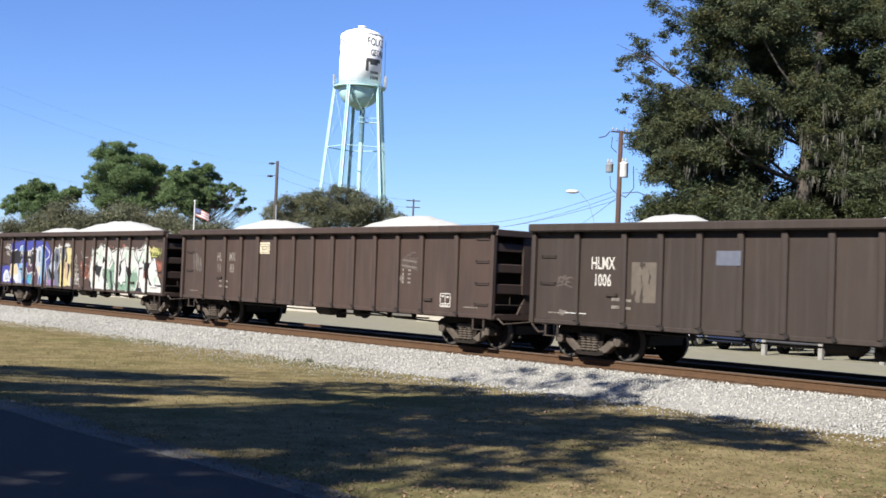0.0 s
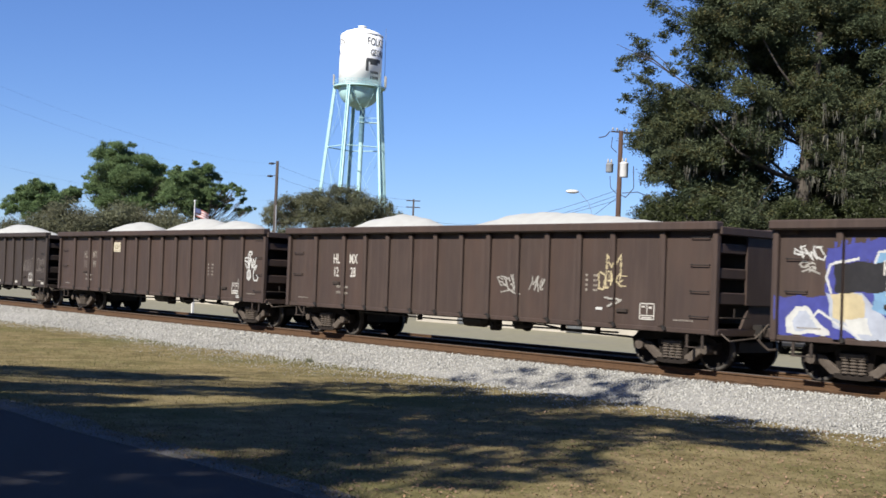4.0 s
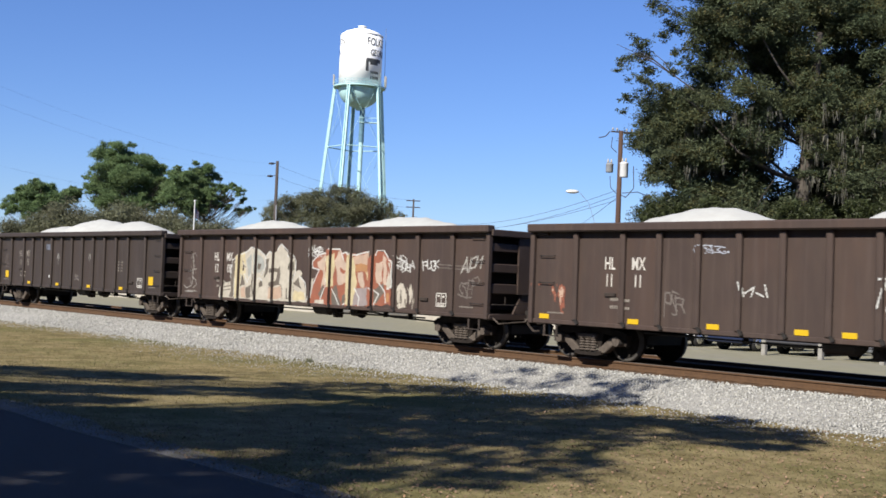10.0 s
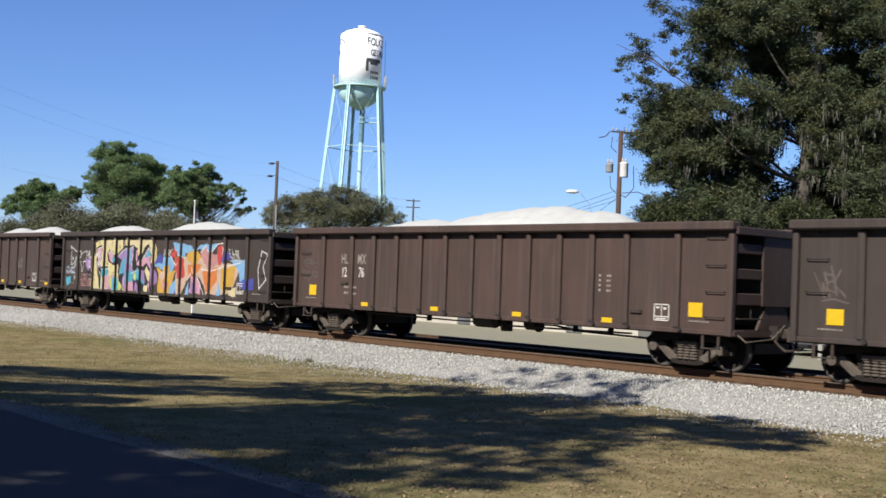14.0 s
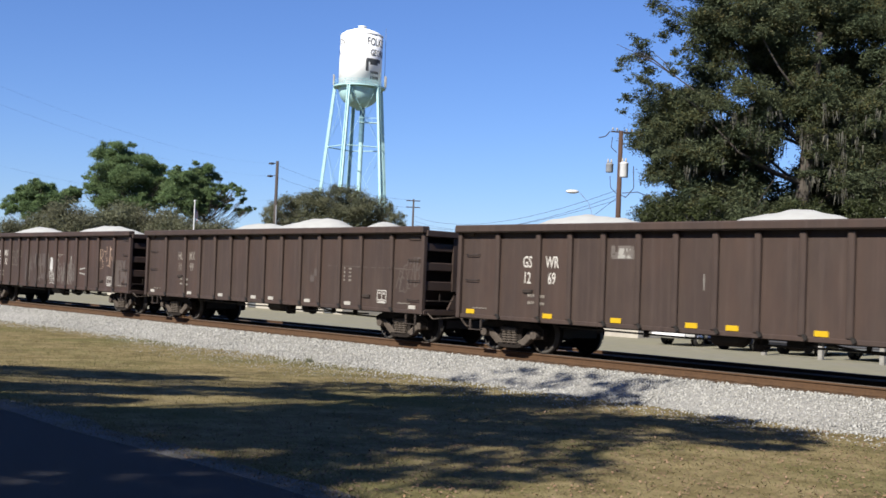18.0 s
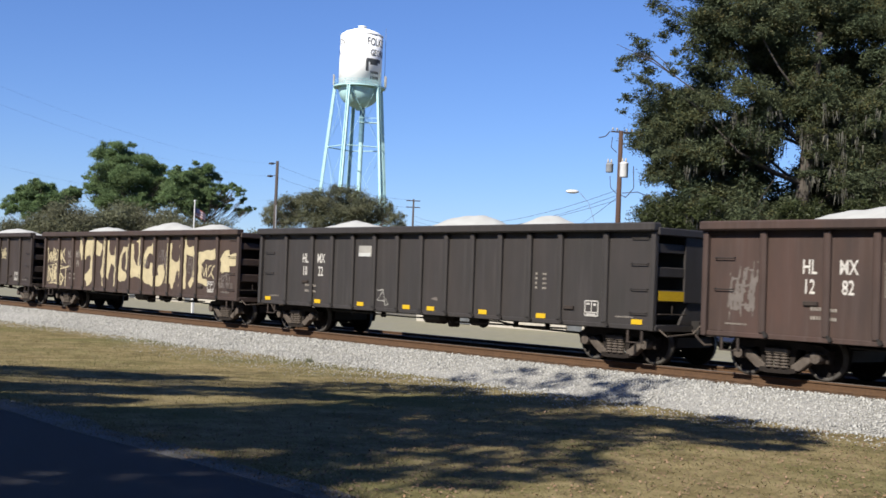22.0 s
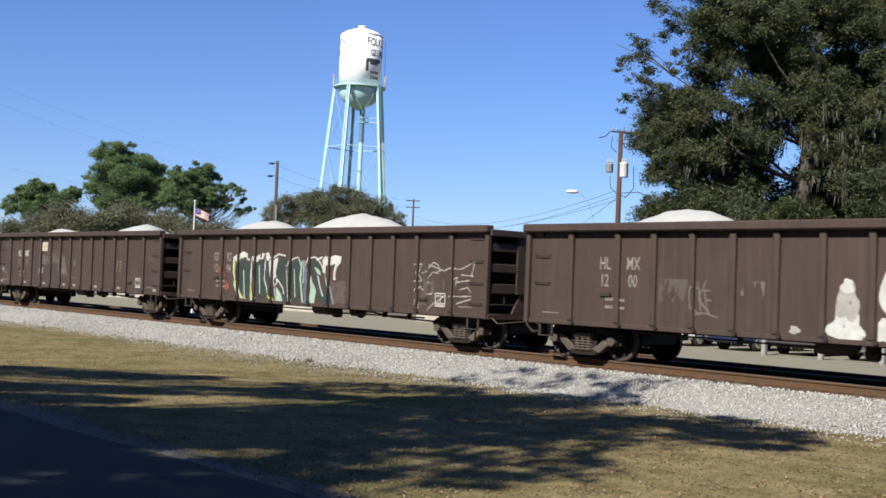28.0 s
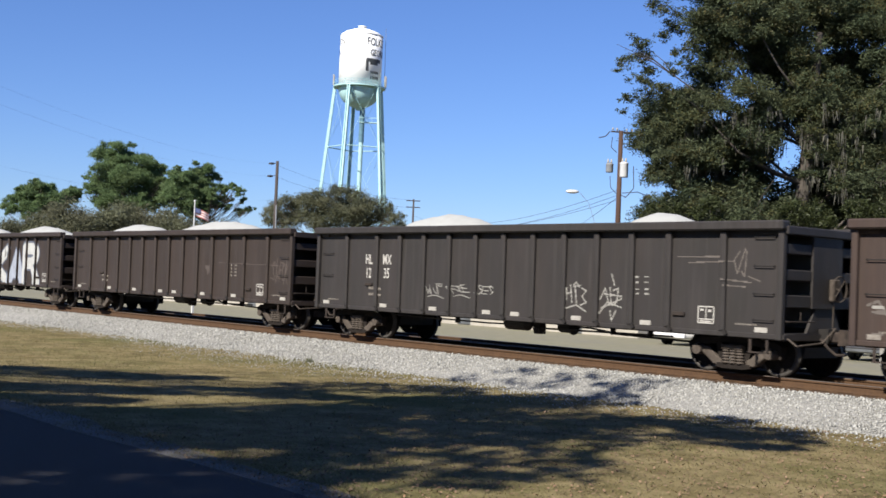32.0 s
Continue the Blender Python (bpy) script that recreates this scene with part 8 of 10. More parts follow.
def water_tower(x, y):
    th = math.atan2(SIDE.y, SIDE.x)
    tower = tagged(empty("water_tower", pose(x, y, 0, 0, 0, math.degrees(th)) @ pose(0, 0, 0, 0, 0.3, 0)), "white water tank with black lettering on teal steel legs", "water tower")
    R, z0, z1 = 4.1, 39.4, 49.3
    tank = part("tank", mesh_of(lathe(BM(), [(R, z0), (R, z1)], seg=64), "tank", TANK, True), None, tower)
    for p in tank.data.polygons:
        p.use_smooth = len(p.vertices) == 4
    prof = [(R * 1.02, z1), (R * 1.02, z1 + 0.12), (R * 0.8, z1 + 0.75), (R * 0.45, z1 + 1.3), (0.5, z1 + 1.65), (0.5, z1 + 1.85), (0.8, z1 + 1.9), (0.8, z1 + 2.05), (0.1, z1 + 2.1)]
    part("roof", mesh_of(lathe(BM(), prof, seg=64), "roof", TANK, True), None, tower)
    prof = [(0.45, z0 - 4.4)] + [(R * math.sin(a) * 0.995, z0 - 0.3 - 3.7 * math.cos(a)) for a in np.linspace(0.2, math.pi / 2, 9)] + [(R * 0.995, z0)]
    part("bowl", mesh_of(lathe(BM(), prof, seg=64), "bowl", TEAL, True), None, tower)
    bm = BM()
    ring = [bm.verts.new((r * math.cos(a), r * math.sin(a), z)) for r, z in ((R + 0.02, z0 - 0.15), (R + 0.95, z0 - 0.15), (R + 0.95, z0 + 0.08), (R + 0.02, z0 + 0.08)) for a in np.linspace(0, 2 * math.pi, 48, endpoint=False)]
    for q in range(4):
        for i in range(48):
            bm.faces.new((ring[q * 48 + i], ring[q * 48 + (i + 1) % 48], ring[((q + 1) % 4) * 48 + (i + 1) % 48], ring[((q + 1) % 4) * 48 + i]))
    bmesh.ops.recalc_face_normals(bm, faces=bm.faces)
    part("balcony", mesh_of(bm, "balcony", TEAL), None, tower)
    bm = BM()
    for z in (z0 + 0.55, z0 + 1.05):
        pts = [((R + 0.9) * math.cos(a), (R + 0.9) * math.sin(a), z) for a in np.linspace(0, 2 * math.pi, 33)]
        pipe(bm, [Vector(p) for p in pts], 0.025, 4)
    for a in np.linspace(0, 2 * math.pi, 24, endpoint=False):
        rod(bm, ((R + 0.9) * math.cos(a), (R + 0.9) * math.sin(a), z0), ((R + 0.9) * math.cos(a), (R + 0.9) * math.sin(a), z0 + 1.05), 0.03, 0.03, 4)
    part("balcony_rail", mesh_of(bm, "balcony_rail", TEAL), None, tower)
    part("riser_pipe", mesh_of(rod(BM(), (0.75, 0.3, 0), (0.75, 0.3, z0 - 3.9), 0.42, 0.42, 16), "riser_pipe", TEAL), None, tower)
    part("valve_section", mesh_of(rod(BM(), (0.75, 0.3, z0 - 10.5), (0.75, 0.3, z0 - 3.9), 0.5, 0.5, 16), "valve_section", RISER), None, tower, "dark blue-green upper riser section")
    bm = box(BM(), 0.2, 3.9, -0.35, 0.65, z0 - 6.75, z0 - 6.6)
    box(bm, 0.2, 3.9, -0.35, -0.29, z0 - 5.85, z0 - 5.75)
    for px in (0.25, 1.5, 2.7, 3.85):
        box(bm, px - 0.03, px + 0.03, -0.35, -0.29, z0 - 6.6, z0 - 5.75)
    part("catwalk", mesh_of(bm, "catwalk", TEAL), None, tower, "narrow catwalk from leg to riser")
    feet, tops, mids, ups = [], [], [], []
    for i in range(5):
        a = radians(-110 + 72 * i)
        lo, hi = Vector((8.4 * math.cos(a), 8.4 * math.sin(a), 0)), Vector((4.8 * math.cos(a), 4.8 * math.sin(a), z0 + 0.1))
        leg = BM()
        d = (hi - lo)
        mm = Matrix.Translation((lo + hi) / 2) @ d.to_track_quat("Z", "Y").to_matrix().to_4x4()
        for off in (-0.24, 0.24):
            box(leg, off - 0.09, off + 0.09, -0.26, 0.26, -d.length / 2, d.length / 2, mm)
        box(leg, -0.16, 0.16, -0.03, 0.03, -d.length / 2, d.length / 2, mm)
        part("leg", mesh_of(leg, "leg", TEAL), None, tower)
        feet.append(lo), tops.append(hi), mids.append(lo + d * 0.70), ups.append(lo + d * 0.33)
    for lev in (mids, ups):
        for i in range(5):
            part("strut", mesh_of(rod(BM(), lev[i], lev[(i + 1) % 5], 0.10, 0.10, 6), "strut", TEAL), None, tower)
    for a0, b0 in ((ups, mids), (mids, tops), (feet, ups)):
        for i in range(5):
            part("brace_rod", mesh_of(rod(BM(), a0[i], b0[(i + 1) % 5], 0.022, 0.022, 5), "brace_rod", TEAL), None, tower)
            part("brace_rod", mesh_of(rod(BM(), a0[(i + 1) % 5], b0[i], 0.022, 0.022, 5), "brace_rod", TEAL), None, tower)
    bm = BM()
    a = radians(5)
    rod(bm, (4.75 * math.cos(a), 4.75 * math.sin(a), z0 + 1), (4.6 * math.cos(a), 4.6 * math.sin(a), z1 + 1.9), 0.05, 0.03, 6)
    part("antenna", mesh_of(bm, "antenna", GALV), None, tower, "thin whip antenna")
    for a in (radians(184), radians(176), radians(-3), radians(-12), radians(8)):
        bm = BM()
        px, py = (R + 0.95) * math.cos(a), (R + 0.95) * math.sin(a)
        box(bm, px - 0.14, px + 0.14, py - 0.12, py + 0.12, z0 + 0.2, z0 + 2.3, bevel=0.04)
        part("panel_antenna", mesh_of(bm, "panel_antenna", PALE), None, tower)

    def wrap(text, size, start, z, bold=0.0):
        """Letters laid round the tank from an angle on."""
        me = letters(text, size, INK, "tank").copy()
        co = np.zeros(len(me.vertices) * 3)
        me.vertices.foreach_get("co", co)
        co = co.reshape(-1, 3)
        w = co[:, 0] - co[:, 0].min()
        ang = radians(start) + w / (R + 0.02)
        out = np.stack([(R + 0.03) * np.cos(ang), (R + 0.03) * np.sin(ang), z + co[:, 2]], -1)
        me.vertices.foreach_set("co", out.ravel().astype(np.float32))
        me.update()
        part("tank_lettering", me, None, tower)
    for turn in (0, -166):
        wrap("FOLKSTON", 1.85, -70 + turn, z1 - 1.55)
        wrap("GEORGIA", 1.5, -60 + turn, z1 - 3.6)
        bm = BM()

        def curve_bar(a0, a1, zz0, zz1):
            n = 8
            vs = [[bm.verts.new(((R + 0.03) * math.cos(radians(a0 + (a1 - a0) * i / n)), (R + 0.03) * math.sin(radians(a0 + (a1 - a0) * i / n)), zz)) for zz in (zz0, zz1)] for i in range(n + 1)]
            for p, q in zip(vs, vs[1:]):
                bm.faces.new((p[0], q[0], q[1], p[1]))
        curve_bar(-70 + turn, -22 + turn, z1 - 5.4, z1 - 4.7)
        curve_bar(-72 + turn, -64 + turn, z1 - 7.2, z1 - 5.0)
        curve_bar(-60 + turn, -34 + turn, z1 - 5.9, z1 - 5.4)
        for i in range(6):
            curve_bar(-58 + 5 * i + turn, -54.5 + 5 * i + turn, z1 - 7.6, z1 - 7.1)
            curve_bar(-58 + 5 * i + turn, -54.5 + 5 * i + turn, z1 - 8.7, z1 - 8.1)
        part("tank_emblem", mesh_of(bm, "tank_emblem", INK), None, tower)


def tube_mesh(bm, pts, radii, sides=7):
    rings = []
    for i, p in enumerate(pts):
        d = (pts[min(i + 1, len(pts) - 1)] - pts[max(i - 1, 0)]).normalized()
        q = d.to_track_quat("Z", "Y")
        rings.append([bm.verts.new(p + q @ Vector((radii[i] * math.cos(a), radii[i] * math.sin(a), 0))) for a in np.linspace(0, 2 * math.pi, sides, endpoint=False)])
    for a, b in zip(rings, rings[1:]):
        for i in range(sides):
            bm.faces.new((a[i], a[(i + 1) % sides], b[(i + 1) % sides], b[i]))


def leaf_cloud(centres, radii, count, size, r, flat=1.0, long=1.6):
    """Many small pointed leaf sprays in the given puffs, denser towards their rims: verts and triangles."""
    centres, radii = np.asarray(centres, float), np.asarray(radii, float)
    wgt = radii ** 2
    idx = r.choice(len(centres), count, p=wgt / wgt.sum())
    d = r.normal(size=(count, 3))
    d /= np.linalg.norm(d, axis=1)[:, None]
    rad = radii[idx] * np.clip(0.62 + 0.3 * r.normal(size=count), 0, 1.45)
    p = centres[idx] + d * rad[:, None] * np.array([1, 1, flat])
    a = r.normal(size=(count, 3)) * np.array([1, 1, 0.7])
    a /= np.linalg.norm(a, axis=1)[:, None]
    b = np.cross(a, r.normal(size=(count, 3)) + np.array([0, 0, 0.8]))
    b /= np.linalg.norm(b, axis=1)[:, None] + 1e-9
    s = size * (0.55 + 0.9 * r.random(count))[:, None]
    q = np.stack([p - a * s * long * 0.5 - b * s * 0.3, p - a * s * long * 0.5 + b * s * 0.3, p + a * s * long * 0.7], 1)
    return q.reshape(-1, 3), np.arange(count * 3).reshape(-1, 3)


def tree(name, x, y, height, puffs, leaf, count, size, label, category, seed, trunk=0.3, lean=(0, 0), flat=0.8, moss=0, second=None, bark=None, lump=(0.3, 0.22), skip=1):
    """A tree: tapered trunk, limbs to each puff of the crown, leaves, hanging moss. puffs: (dx, dy, z, radius)."""
    r = np.random.default_rng(seed)
    thing = tagged(empty(name, Matrix.Translation((x, y, 0))), label, category)
    bm = BM()
    top = height * 0.72
    spine = [Vector((lean[0] * s + 0.25 * math.sin(3 * s + seed), lean[1] * s + 0.25 * math.cos(4 * s + seed), top * s)) for s in np.linspace(0, 1, 9)]
    tube_mesh(bm, spine, [trunk * (1.25 if i == 0 else 1.0) * (1 - 0.085 * i) for i in range(9)], 10)
    part("trunk", mesh_of(bm, "trunk", bark or BARK, True), None, thing)
    bm = BM()
    for dx, dy, z, rad in puffs[::skip]:
        end = Vector((dx, dy, z))
        s = min(0.95, max(0.2, (z - rad * 0.6) / top * 0.75))
        st = spine[int(s * 8)]
        mid = (st + end) / 2 + Vector((r.normal(0, 0.3), r.normal(0, 0.3), -0.08 * (end - st).length))
        k = trunk * (1 - 0.65 * s)
        tube_mesh(bm, [st, st.lerp(mid, 0.5) - Vector((0, 0, 0.1)), mid, mid.lerp(end, 0.6), end], [k * 0.32, k * 0.25, k * 0.18, k * 0.1, k * 0.03], 6)
        for _ in range(4):
            tip = end + Vector(r.normal(size=3)) * rad * 0.6
            tube_mesh(bm, [mid.lerp(end, 0.5), (mid.lerp(end, 0.5) + tip) / 2 + Vector((0, 0, 0.15)), tip], [k * 0.1, k * 0.07, k * 0.03], 4)
    tagged(part("branching", mesh_of(bm, "branching", bark or BARK, True), None, thing), kind="stuff")
    c, rd = [(p[0], p[1], p[2]) for p in puffs], [p[3] for p in puffs]
    # clumps round each puff break the outline
    cc, rr = [], []
    for (px, py, pz), q in zip(c, rd):
        n = max(7, int(16 * q / max(rd)))
        for _ in range(n):
            d = r.normal(size=3)
            d /= np.linalg.norm(d)
            s = 0.35 + 0.5 * r.random()
            cc.append((px + d[0] * q * s, py + d[1] * q * s, pz + d[2] * q * s * flat))
            rr.append(q * (lump[0] + lump[1] * r.random()))
    v, f = leaf_cloud(cc, rr, count, size, r, flat)
    part("crown", from_np("crown", v, f, leaf), None, thing)
    if second:
        v, f = leaf_cloud([c_ for i, c_ in enumerate(cc) if i % 3 == 0], [q for i, q in enumerate(rr) if i % 3 == 0], count // 3, size, r, flat)
        part("crown", from_np("crown", v, f, second), None, thing)
    if moss:
        n = moss
        low = np.array([i for i, q in enumerate(cc) if q[2] < height * 0.55 and q[0] * SIDE.x + q[1] * SIDE.y > -6.5])
        idx = low[r.integers(0, len(low), n // 7)].repeat(7)[:n]
        n = len(idx)
        p = np.array(cc)[idx] + np.array(rr)[idx][:, None] * (np.stack([r.normal(0, 0.5, n // 7), r.normal(0, 0.5, n // 7), -0.4 - 0.3 * r.random(n // 7)], -1).repeat(7, 0)) + r.normal(0, 0.09, (n, 3))
        ln, w = 0.2 + 0.7 * r.random(n) ** 1.5, 0.014 + 0.03 * r.random(n)
        a = r.random(n) * 3.14
        dx = np.stack([np.cos(a) * w, np.sin(a) * w, 0 * a], -1)
        dn = np.stack([r.normal(0, 0.06, n), r.normal(0, 0.06, n), -ln], -1)
        q = np.stack([p - dx, p + dx, p + dx * 0.9 + dn * 0.5, p - dx * 0.9 + dn * 0.5, p + dx * 0.25 + dn, p - dx * 0.25 + dn], 1)
        base = np.arange(n)[:, None] * 6
        f = np.concatenate([base + np.array([[0, 1, 2, 3]]), base + np.array([[3, 2, 4, 5]])])
        part("moss", from_np("moss", q.reshape(-1, 3), f, MOSS), None, thing, "hanging grey strands of moss")
    return thing


def spread(r, n, rx, ry, z0, z1, rad0, rad1):
    """Puffs scattered through a rounded crown."""
    out = []
    for i in range(n):
        s = (i + 0.5) / n
        z = z0 + (z1 - z0) * s
        k = math.sqrt(max(0.05, 1 - (2 * s - 0.8) ** 2 / 1.7))
        a = r.random() * 6.283
        q = 0.35 + 0.65 * r.random()
        out.append((rx * k * q * math.cos(a), ry * k * q * math.sin(a), z, rad0 + (rad1 - rad0) * r.random()))
    return out


def crown_at(x, y, items):
    """Puffs given along and across the view from the tree's foot: (right, away, z, radius)."""
    return [(SIDE.x * s + VIEW.x * w, SIDE.y * s + VIEW.y * w, z, r) for s, w, z, r in items]


def utility_pole(x, y, h, wood, r=0.16, lean=0.0):
    pole = tagged(empty("utility_pole", pose(x, y, 0)), "wooden utility pole beyond the railway", "utility pole")
    part("shaft", mesh_of(rod(BM(), (0, 0, 0), (0, 0, h), r, r * 0.68, 12), "shaft", wood, True), None, pole)
    return pole


def along(s, w, z=0.0):
    """An offset to the right and away, as seen from the camera's side."""
    return Vector((SIDE.x * s + VIEW.x * w, SIDE.y * s + VIEW.y * w, z))


FLAG = []


def poles():
    p = utility_pole(-48.5, 54.1, 11.7, POLE_WOOD, 0.19)
    tagged(p, "brown wooden utility pole with crossarm and pale transformers")
    bm = BM()
    a, b = along(-0.6, -0.2, 11.62), along(0.8, 0.3, 11.62)
    d = b - a
    mm = Matrix.Translation((a + b) / 2) @ d.to_track_quat("X", "Z").to_matrix().to_4x4()
    box(bm, -d.length / 2, d.length / 2, -0.05, 0.05, -0.04, 0.04, mm)
    part("crossarm", mesh_of(bm, "crossarm", GREY_WOOD), None, p)
    for s in (-0.52, -0.25, 0.35, 0.7):
        bm = lathe(BM(), [(0.02, 0), (0.06, 0.02), (0.035, 0.07), (0.06, 0.1), (0.03, 0.16)], seg=10)
        part("insulator", mesh_of(bm, "insulator", PALE, True), None, p, at=Matrix.Translation(along(s, s * 0.37 - 0.02, 11.69)))
    bm = pipe(BM(), [along(-0.7, -0.3, 11.6), along(-0.95, -0.3, 11.3), along(-1.35, -0.3, 11.2)], 0.03)
    pipe(bm, [along(-0.5, 0, 11.3), along(-0.55, 0, 10.7), along(-0.2, 0, 10.4)], 0.02)
    part("cutout", mesh_of(bm, "cutout", WIRE), None, p, "dark fuse cutout and jumper")
    for s, w, z0, z1, r, m in ((0.2, -0.36, 8.9, 9.8, 0.25, CAN), (-0.6, 0.05, 9.2, 9.75, 0.22, DULL_CAN)):
        c = along(s, w)
        bm = lathe(BM(), [(r * 0.9, z0), (r, z0 + 0.05), (r, z1 - 0.12), (r * 1.05, z1 - 0.1), (r * 1.05, z1 - 0.05), (r * 0.5, z1 + 0.03)], seg=20)
        t = part("transformer", mesh_of(bm, "transformer", m, True), None, p, "pale enamelled transformer can", Matrix.Translation(c))
        for k in (-0.1, 0.1):
            part("bushing", mesh_of(lathe(BM(), [(0.05, z1), (0.06, z1 + 0.1), (0.03, z1 + 0.25)], seg=8), "bushing", PALE, True), None, t, at=Matrix.Translation(along(k, 0)))
    bm = pipe(BM(), [along(0.8, -0.1, 9.6), along(0.85, -0.1, 8.3), along(0.4, -0.1, 7.75), along(0.1, 0, 7.9)], 0.025)
    pipe(bm, [along(-0.55, 0.1, 9.0), along(-0.5, 0, 8.3), along(-0.1, 0, 7.9)], 0.02)
    pipe(bm, [along(0.2, 0, 8.0), along(1.1, 0, 8.1), along(2.0, 0.5, 7.85)], 0.025)
    part("drop_cable", mesh_of(bm, "drop_cable", WIRE), None, p)
    p = utility_pole(-98.4, 61.6, 13.2, GREY_WOOD, 0.2)
    for z, s in ((13.0, -0.55), (11.8, -0.65)):
        bm = rod(BM(), along(0, 0, z), along(s, 0, z - 0.03), 0.03, 0.03, 6)
        bm2 = along(s, 0, z - 0.05)
        box(bm, bm2.x - 0.22, bm2.x + 0.22, bm2.y - 0.2, bm2.y + 0.2, z - 0.14, z + 0.03, bevel=0.03)
        part("floodlight", mesh_of(bm, "floodlight", WIRE), None, p)
    part("conduit", mesh_of(rod(BM(), along(0.12, -0.16, 0), along(0.10, -0.14, 9.0), 0.07, 0.07, 8), "conduit", GALV), None, p)
    p = utility_pole(-117.4, 93.4, 12.5, GREY_WOOD, 0.16)
    for z in (12.3, 11.5):
        a, b = along(-0.9, 0, z), along(0.8, 0, z)
        bm = rod(BM(), a, b, 0.06, 0.06, 6)
        part("crossarm", mesh_of(bm, "crossarm", GREY_WOOD), None, p)
    # street lamp on a slender pole
    lamp = tagged(empty("street_lamp", pose(-61.6, 66.2, 0)), "street lamp with pale cobra head on thin arm", "street lamp")
    part("pole", mesh_of(rod(BM(), (0, 0, 0), (0, 0, 7.2), 0.03, 0.02, 8), "pole", GALV), None, lamp)
    bm = pipe(BM(), [Vector((0, 0, 7.1)), along(-0.5, 0, 8.6), along(-1.2, 0, 9.35)], 0.014)
    part("arm", mesh_of(bm, "arm", GALV), None, lamp)
    bm = BM()
    bmesh.ops.create_uvsphere(bm, u_segments=14, v_segments=8, radius=1, matrix=Matrix.Translation(along(-1.75, 0, 9.4)) @ Matrix.Rotation(math.radians(50), 4, "Z") @ Matrix.Diagonal((0.5, 0.2, 0.15, 1)))
    part("lamp_head", mesh_of(bm, "lamp_head", CAN, True), None, lamp)
    flag = tagged(empty("flagpole", pose(-107.7, 58.1, 0)), "white flagpole with a striped flag beside trees", "flagpole")
    part("pole", mesh_of(rod(BM(), (0, 0, 0), (0, 0, 9.3), 0.09, 0.06, 8), "pole", CAN), None, flag)
    bm = BM()
    bmesh.ops.create_uvsphere(bm, u_segments=8, v_segments=6, radius=0.12, matrix=Matrix.Translation((0, 0, 9.38)))
    part("finial", mesh_of(bm, "finial", CAN, True), None, flag)
    red, blue = mat("flag_red", (0.42, 0.15, 0.14), None, 3), mat("flag_navy", (0.09, 0.11, 0.22), None, 3)
    bm = BM()
    o0, o1 = along(0.07, -0.03), along(0.6, -0.05)
    vs = [bm.verts.new(q) for q in ((o0.x, o0.y, 8.71), (o1.x, o1.y, 8.59), (o1.x, o1.y, 8.13), (o0.x, o0.y, 8.25))]
    bm.faces.new(vs)
    cloth = part("flag", mesh_of(bm, "flag", blue), None, flag, "small striped flag with dark corner")
    FLAG.append(cloth)
    for i in range(7):
        bm = BM()
        n = 10
        rows = []
        for k in range(n + 1):
            s = k / n
            z = 8.7 - 0.115 * i - 0.5 * s ** 1.4
            o = along(0.07 + 1.35 * s, 0.10 * math.sin(7 * s), 0)
            rows.append([bm.verts.new((o.x, o.y, z)), bm.verts.new((o.x, o.y, z - 0.115))])
        for p0, p1 in zip(rows, rows[1:]):
            bm.faces.new((p0[0], p1[0], p1[1], p0[1]))
        part("stripe", mesh_of(bm, "stripe", red if i % 2 == 0 else CAN), None, cloth)


def cable_mesh(pts, r):
    bm = BM()
    tube_mesh(bm, pts, [r] * len(pts), 5)
    return mesh_of(bm, "overhead_cable", WIRE)


def cable(a, b, sag, r=0.013):
    a, b = Vector(a), Vector(b)
    pts = [a.lerp(b, s) - Vector((0, 0, sag * 4 * s * (1 - s))) for s in np.linspace(0, 1, 15)]
    tagged(part("overhead_cable", cable_mesh(pts, r)), "thin black overhead cable between poles", "cable", "overhead cables")


def cables():
    for z0, z1, s in ((8.2, 10.4, 1.5), (7.9, 9.9, 1.6), (7.6, 9.4, 1.2)):
        cable((-48.5, 54.1, z0), (-117.4, 93.4, z1), s)
    cable((-48.5, 54.1, 7.8), (-72, 68, 4.0), 0.3)
    for z0, z1 in ((13.0, 9.5), (11.8, 8.8), (9.6, 6.3)):
        cable((-98.4, 61.6, z0), (-46, 14.5, z1), 0.9, 0.0025)
    for z0, z1 in ((12.8, 12.4), (11.7, 11.5)):
        cable((-98.4, 61.6, z0), (-117.4, 93.4, z1), 0.7, 0.01)


POST_GREY = mat("weathered_concrete", (0.229, 0.223, 0.206), (0.172, 0.166, 0.154), 6.0, 0.9, bump=0.3)


def bollard_fence():
    """Pale guard posts with a cable, along the far edge of the grass."""
    fence = tagged(empty("guard_fence", Matrix.Translation((0, 38.4, 0))), "pale concrete guard posts linked by dark rail", "fence")
    me = mesh_of(box(BM(), -0.09, 0.09, -0.09, 0.09, 0, 1.05, bevel=0.02), "post", POST_GREY)
    for i in range(9):
        part("post", me, None, fence, at=Matrix.Translation((-26.95 + 2.4 * i, 0, 0)))
    part("rail", mesh_of(rod(BM(), (-27, 0, 0.55), (-7, 0, 0.55), 0.035, 0.035, 6), "rail", WIRE), None, fence)


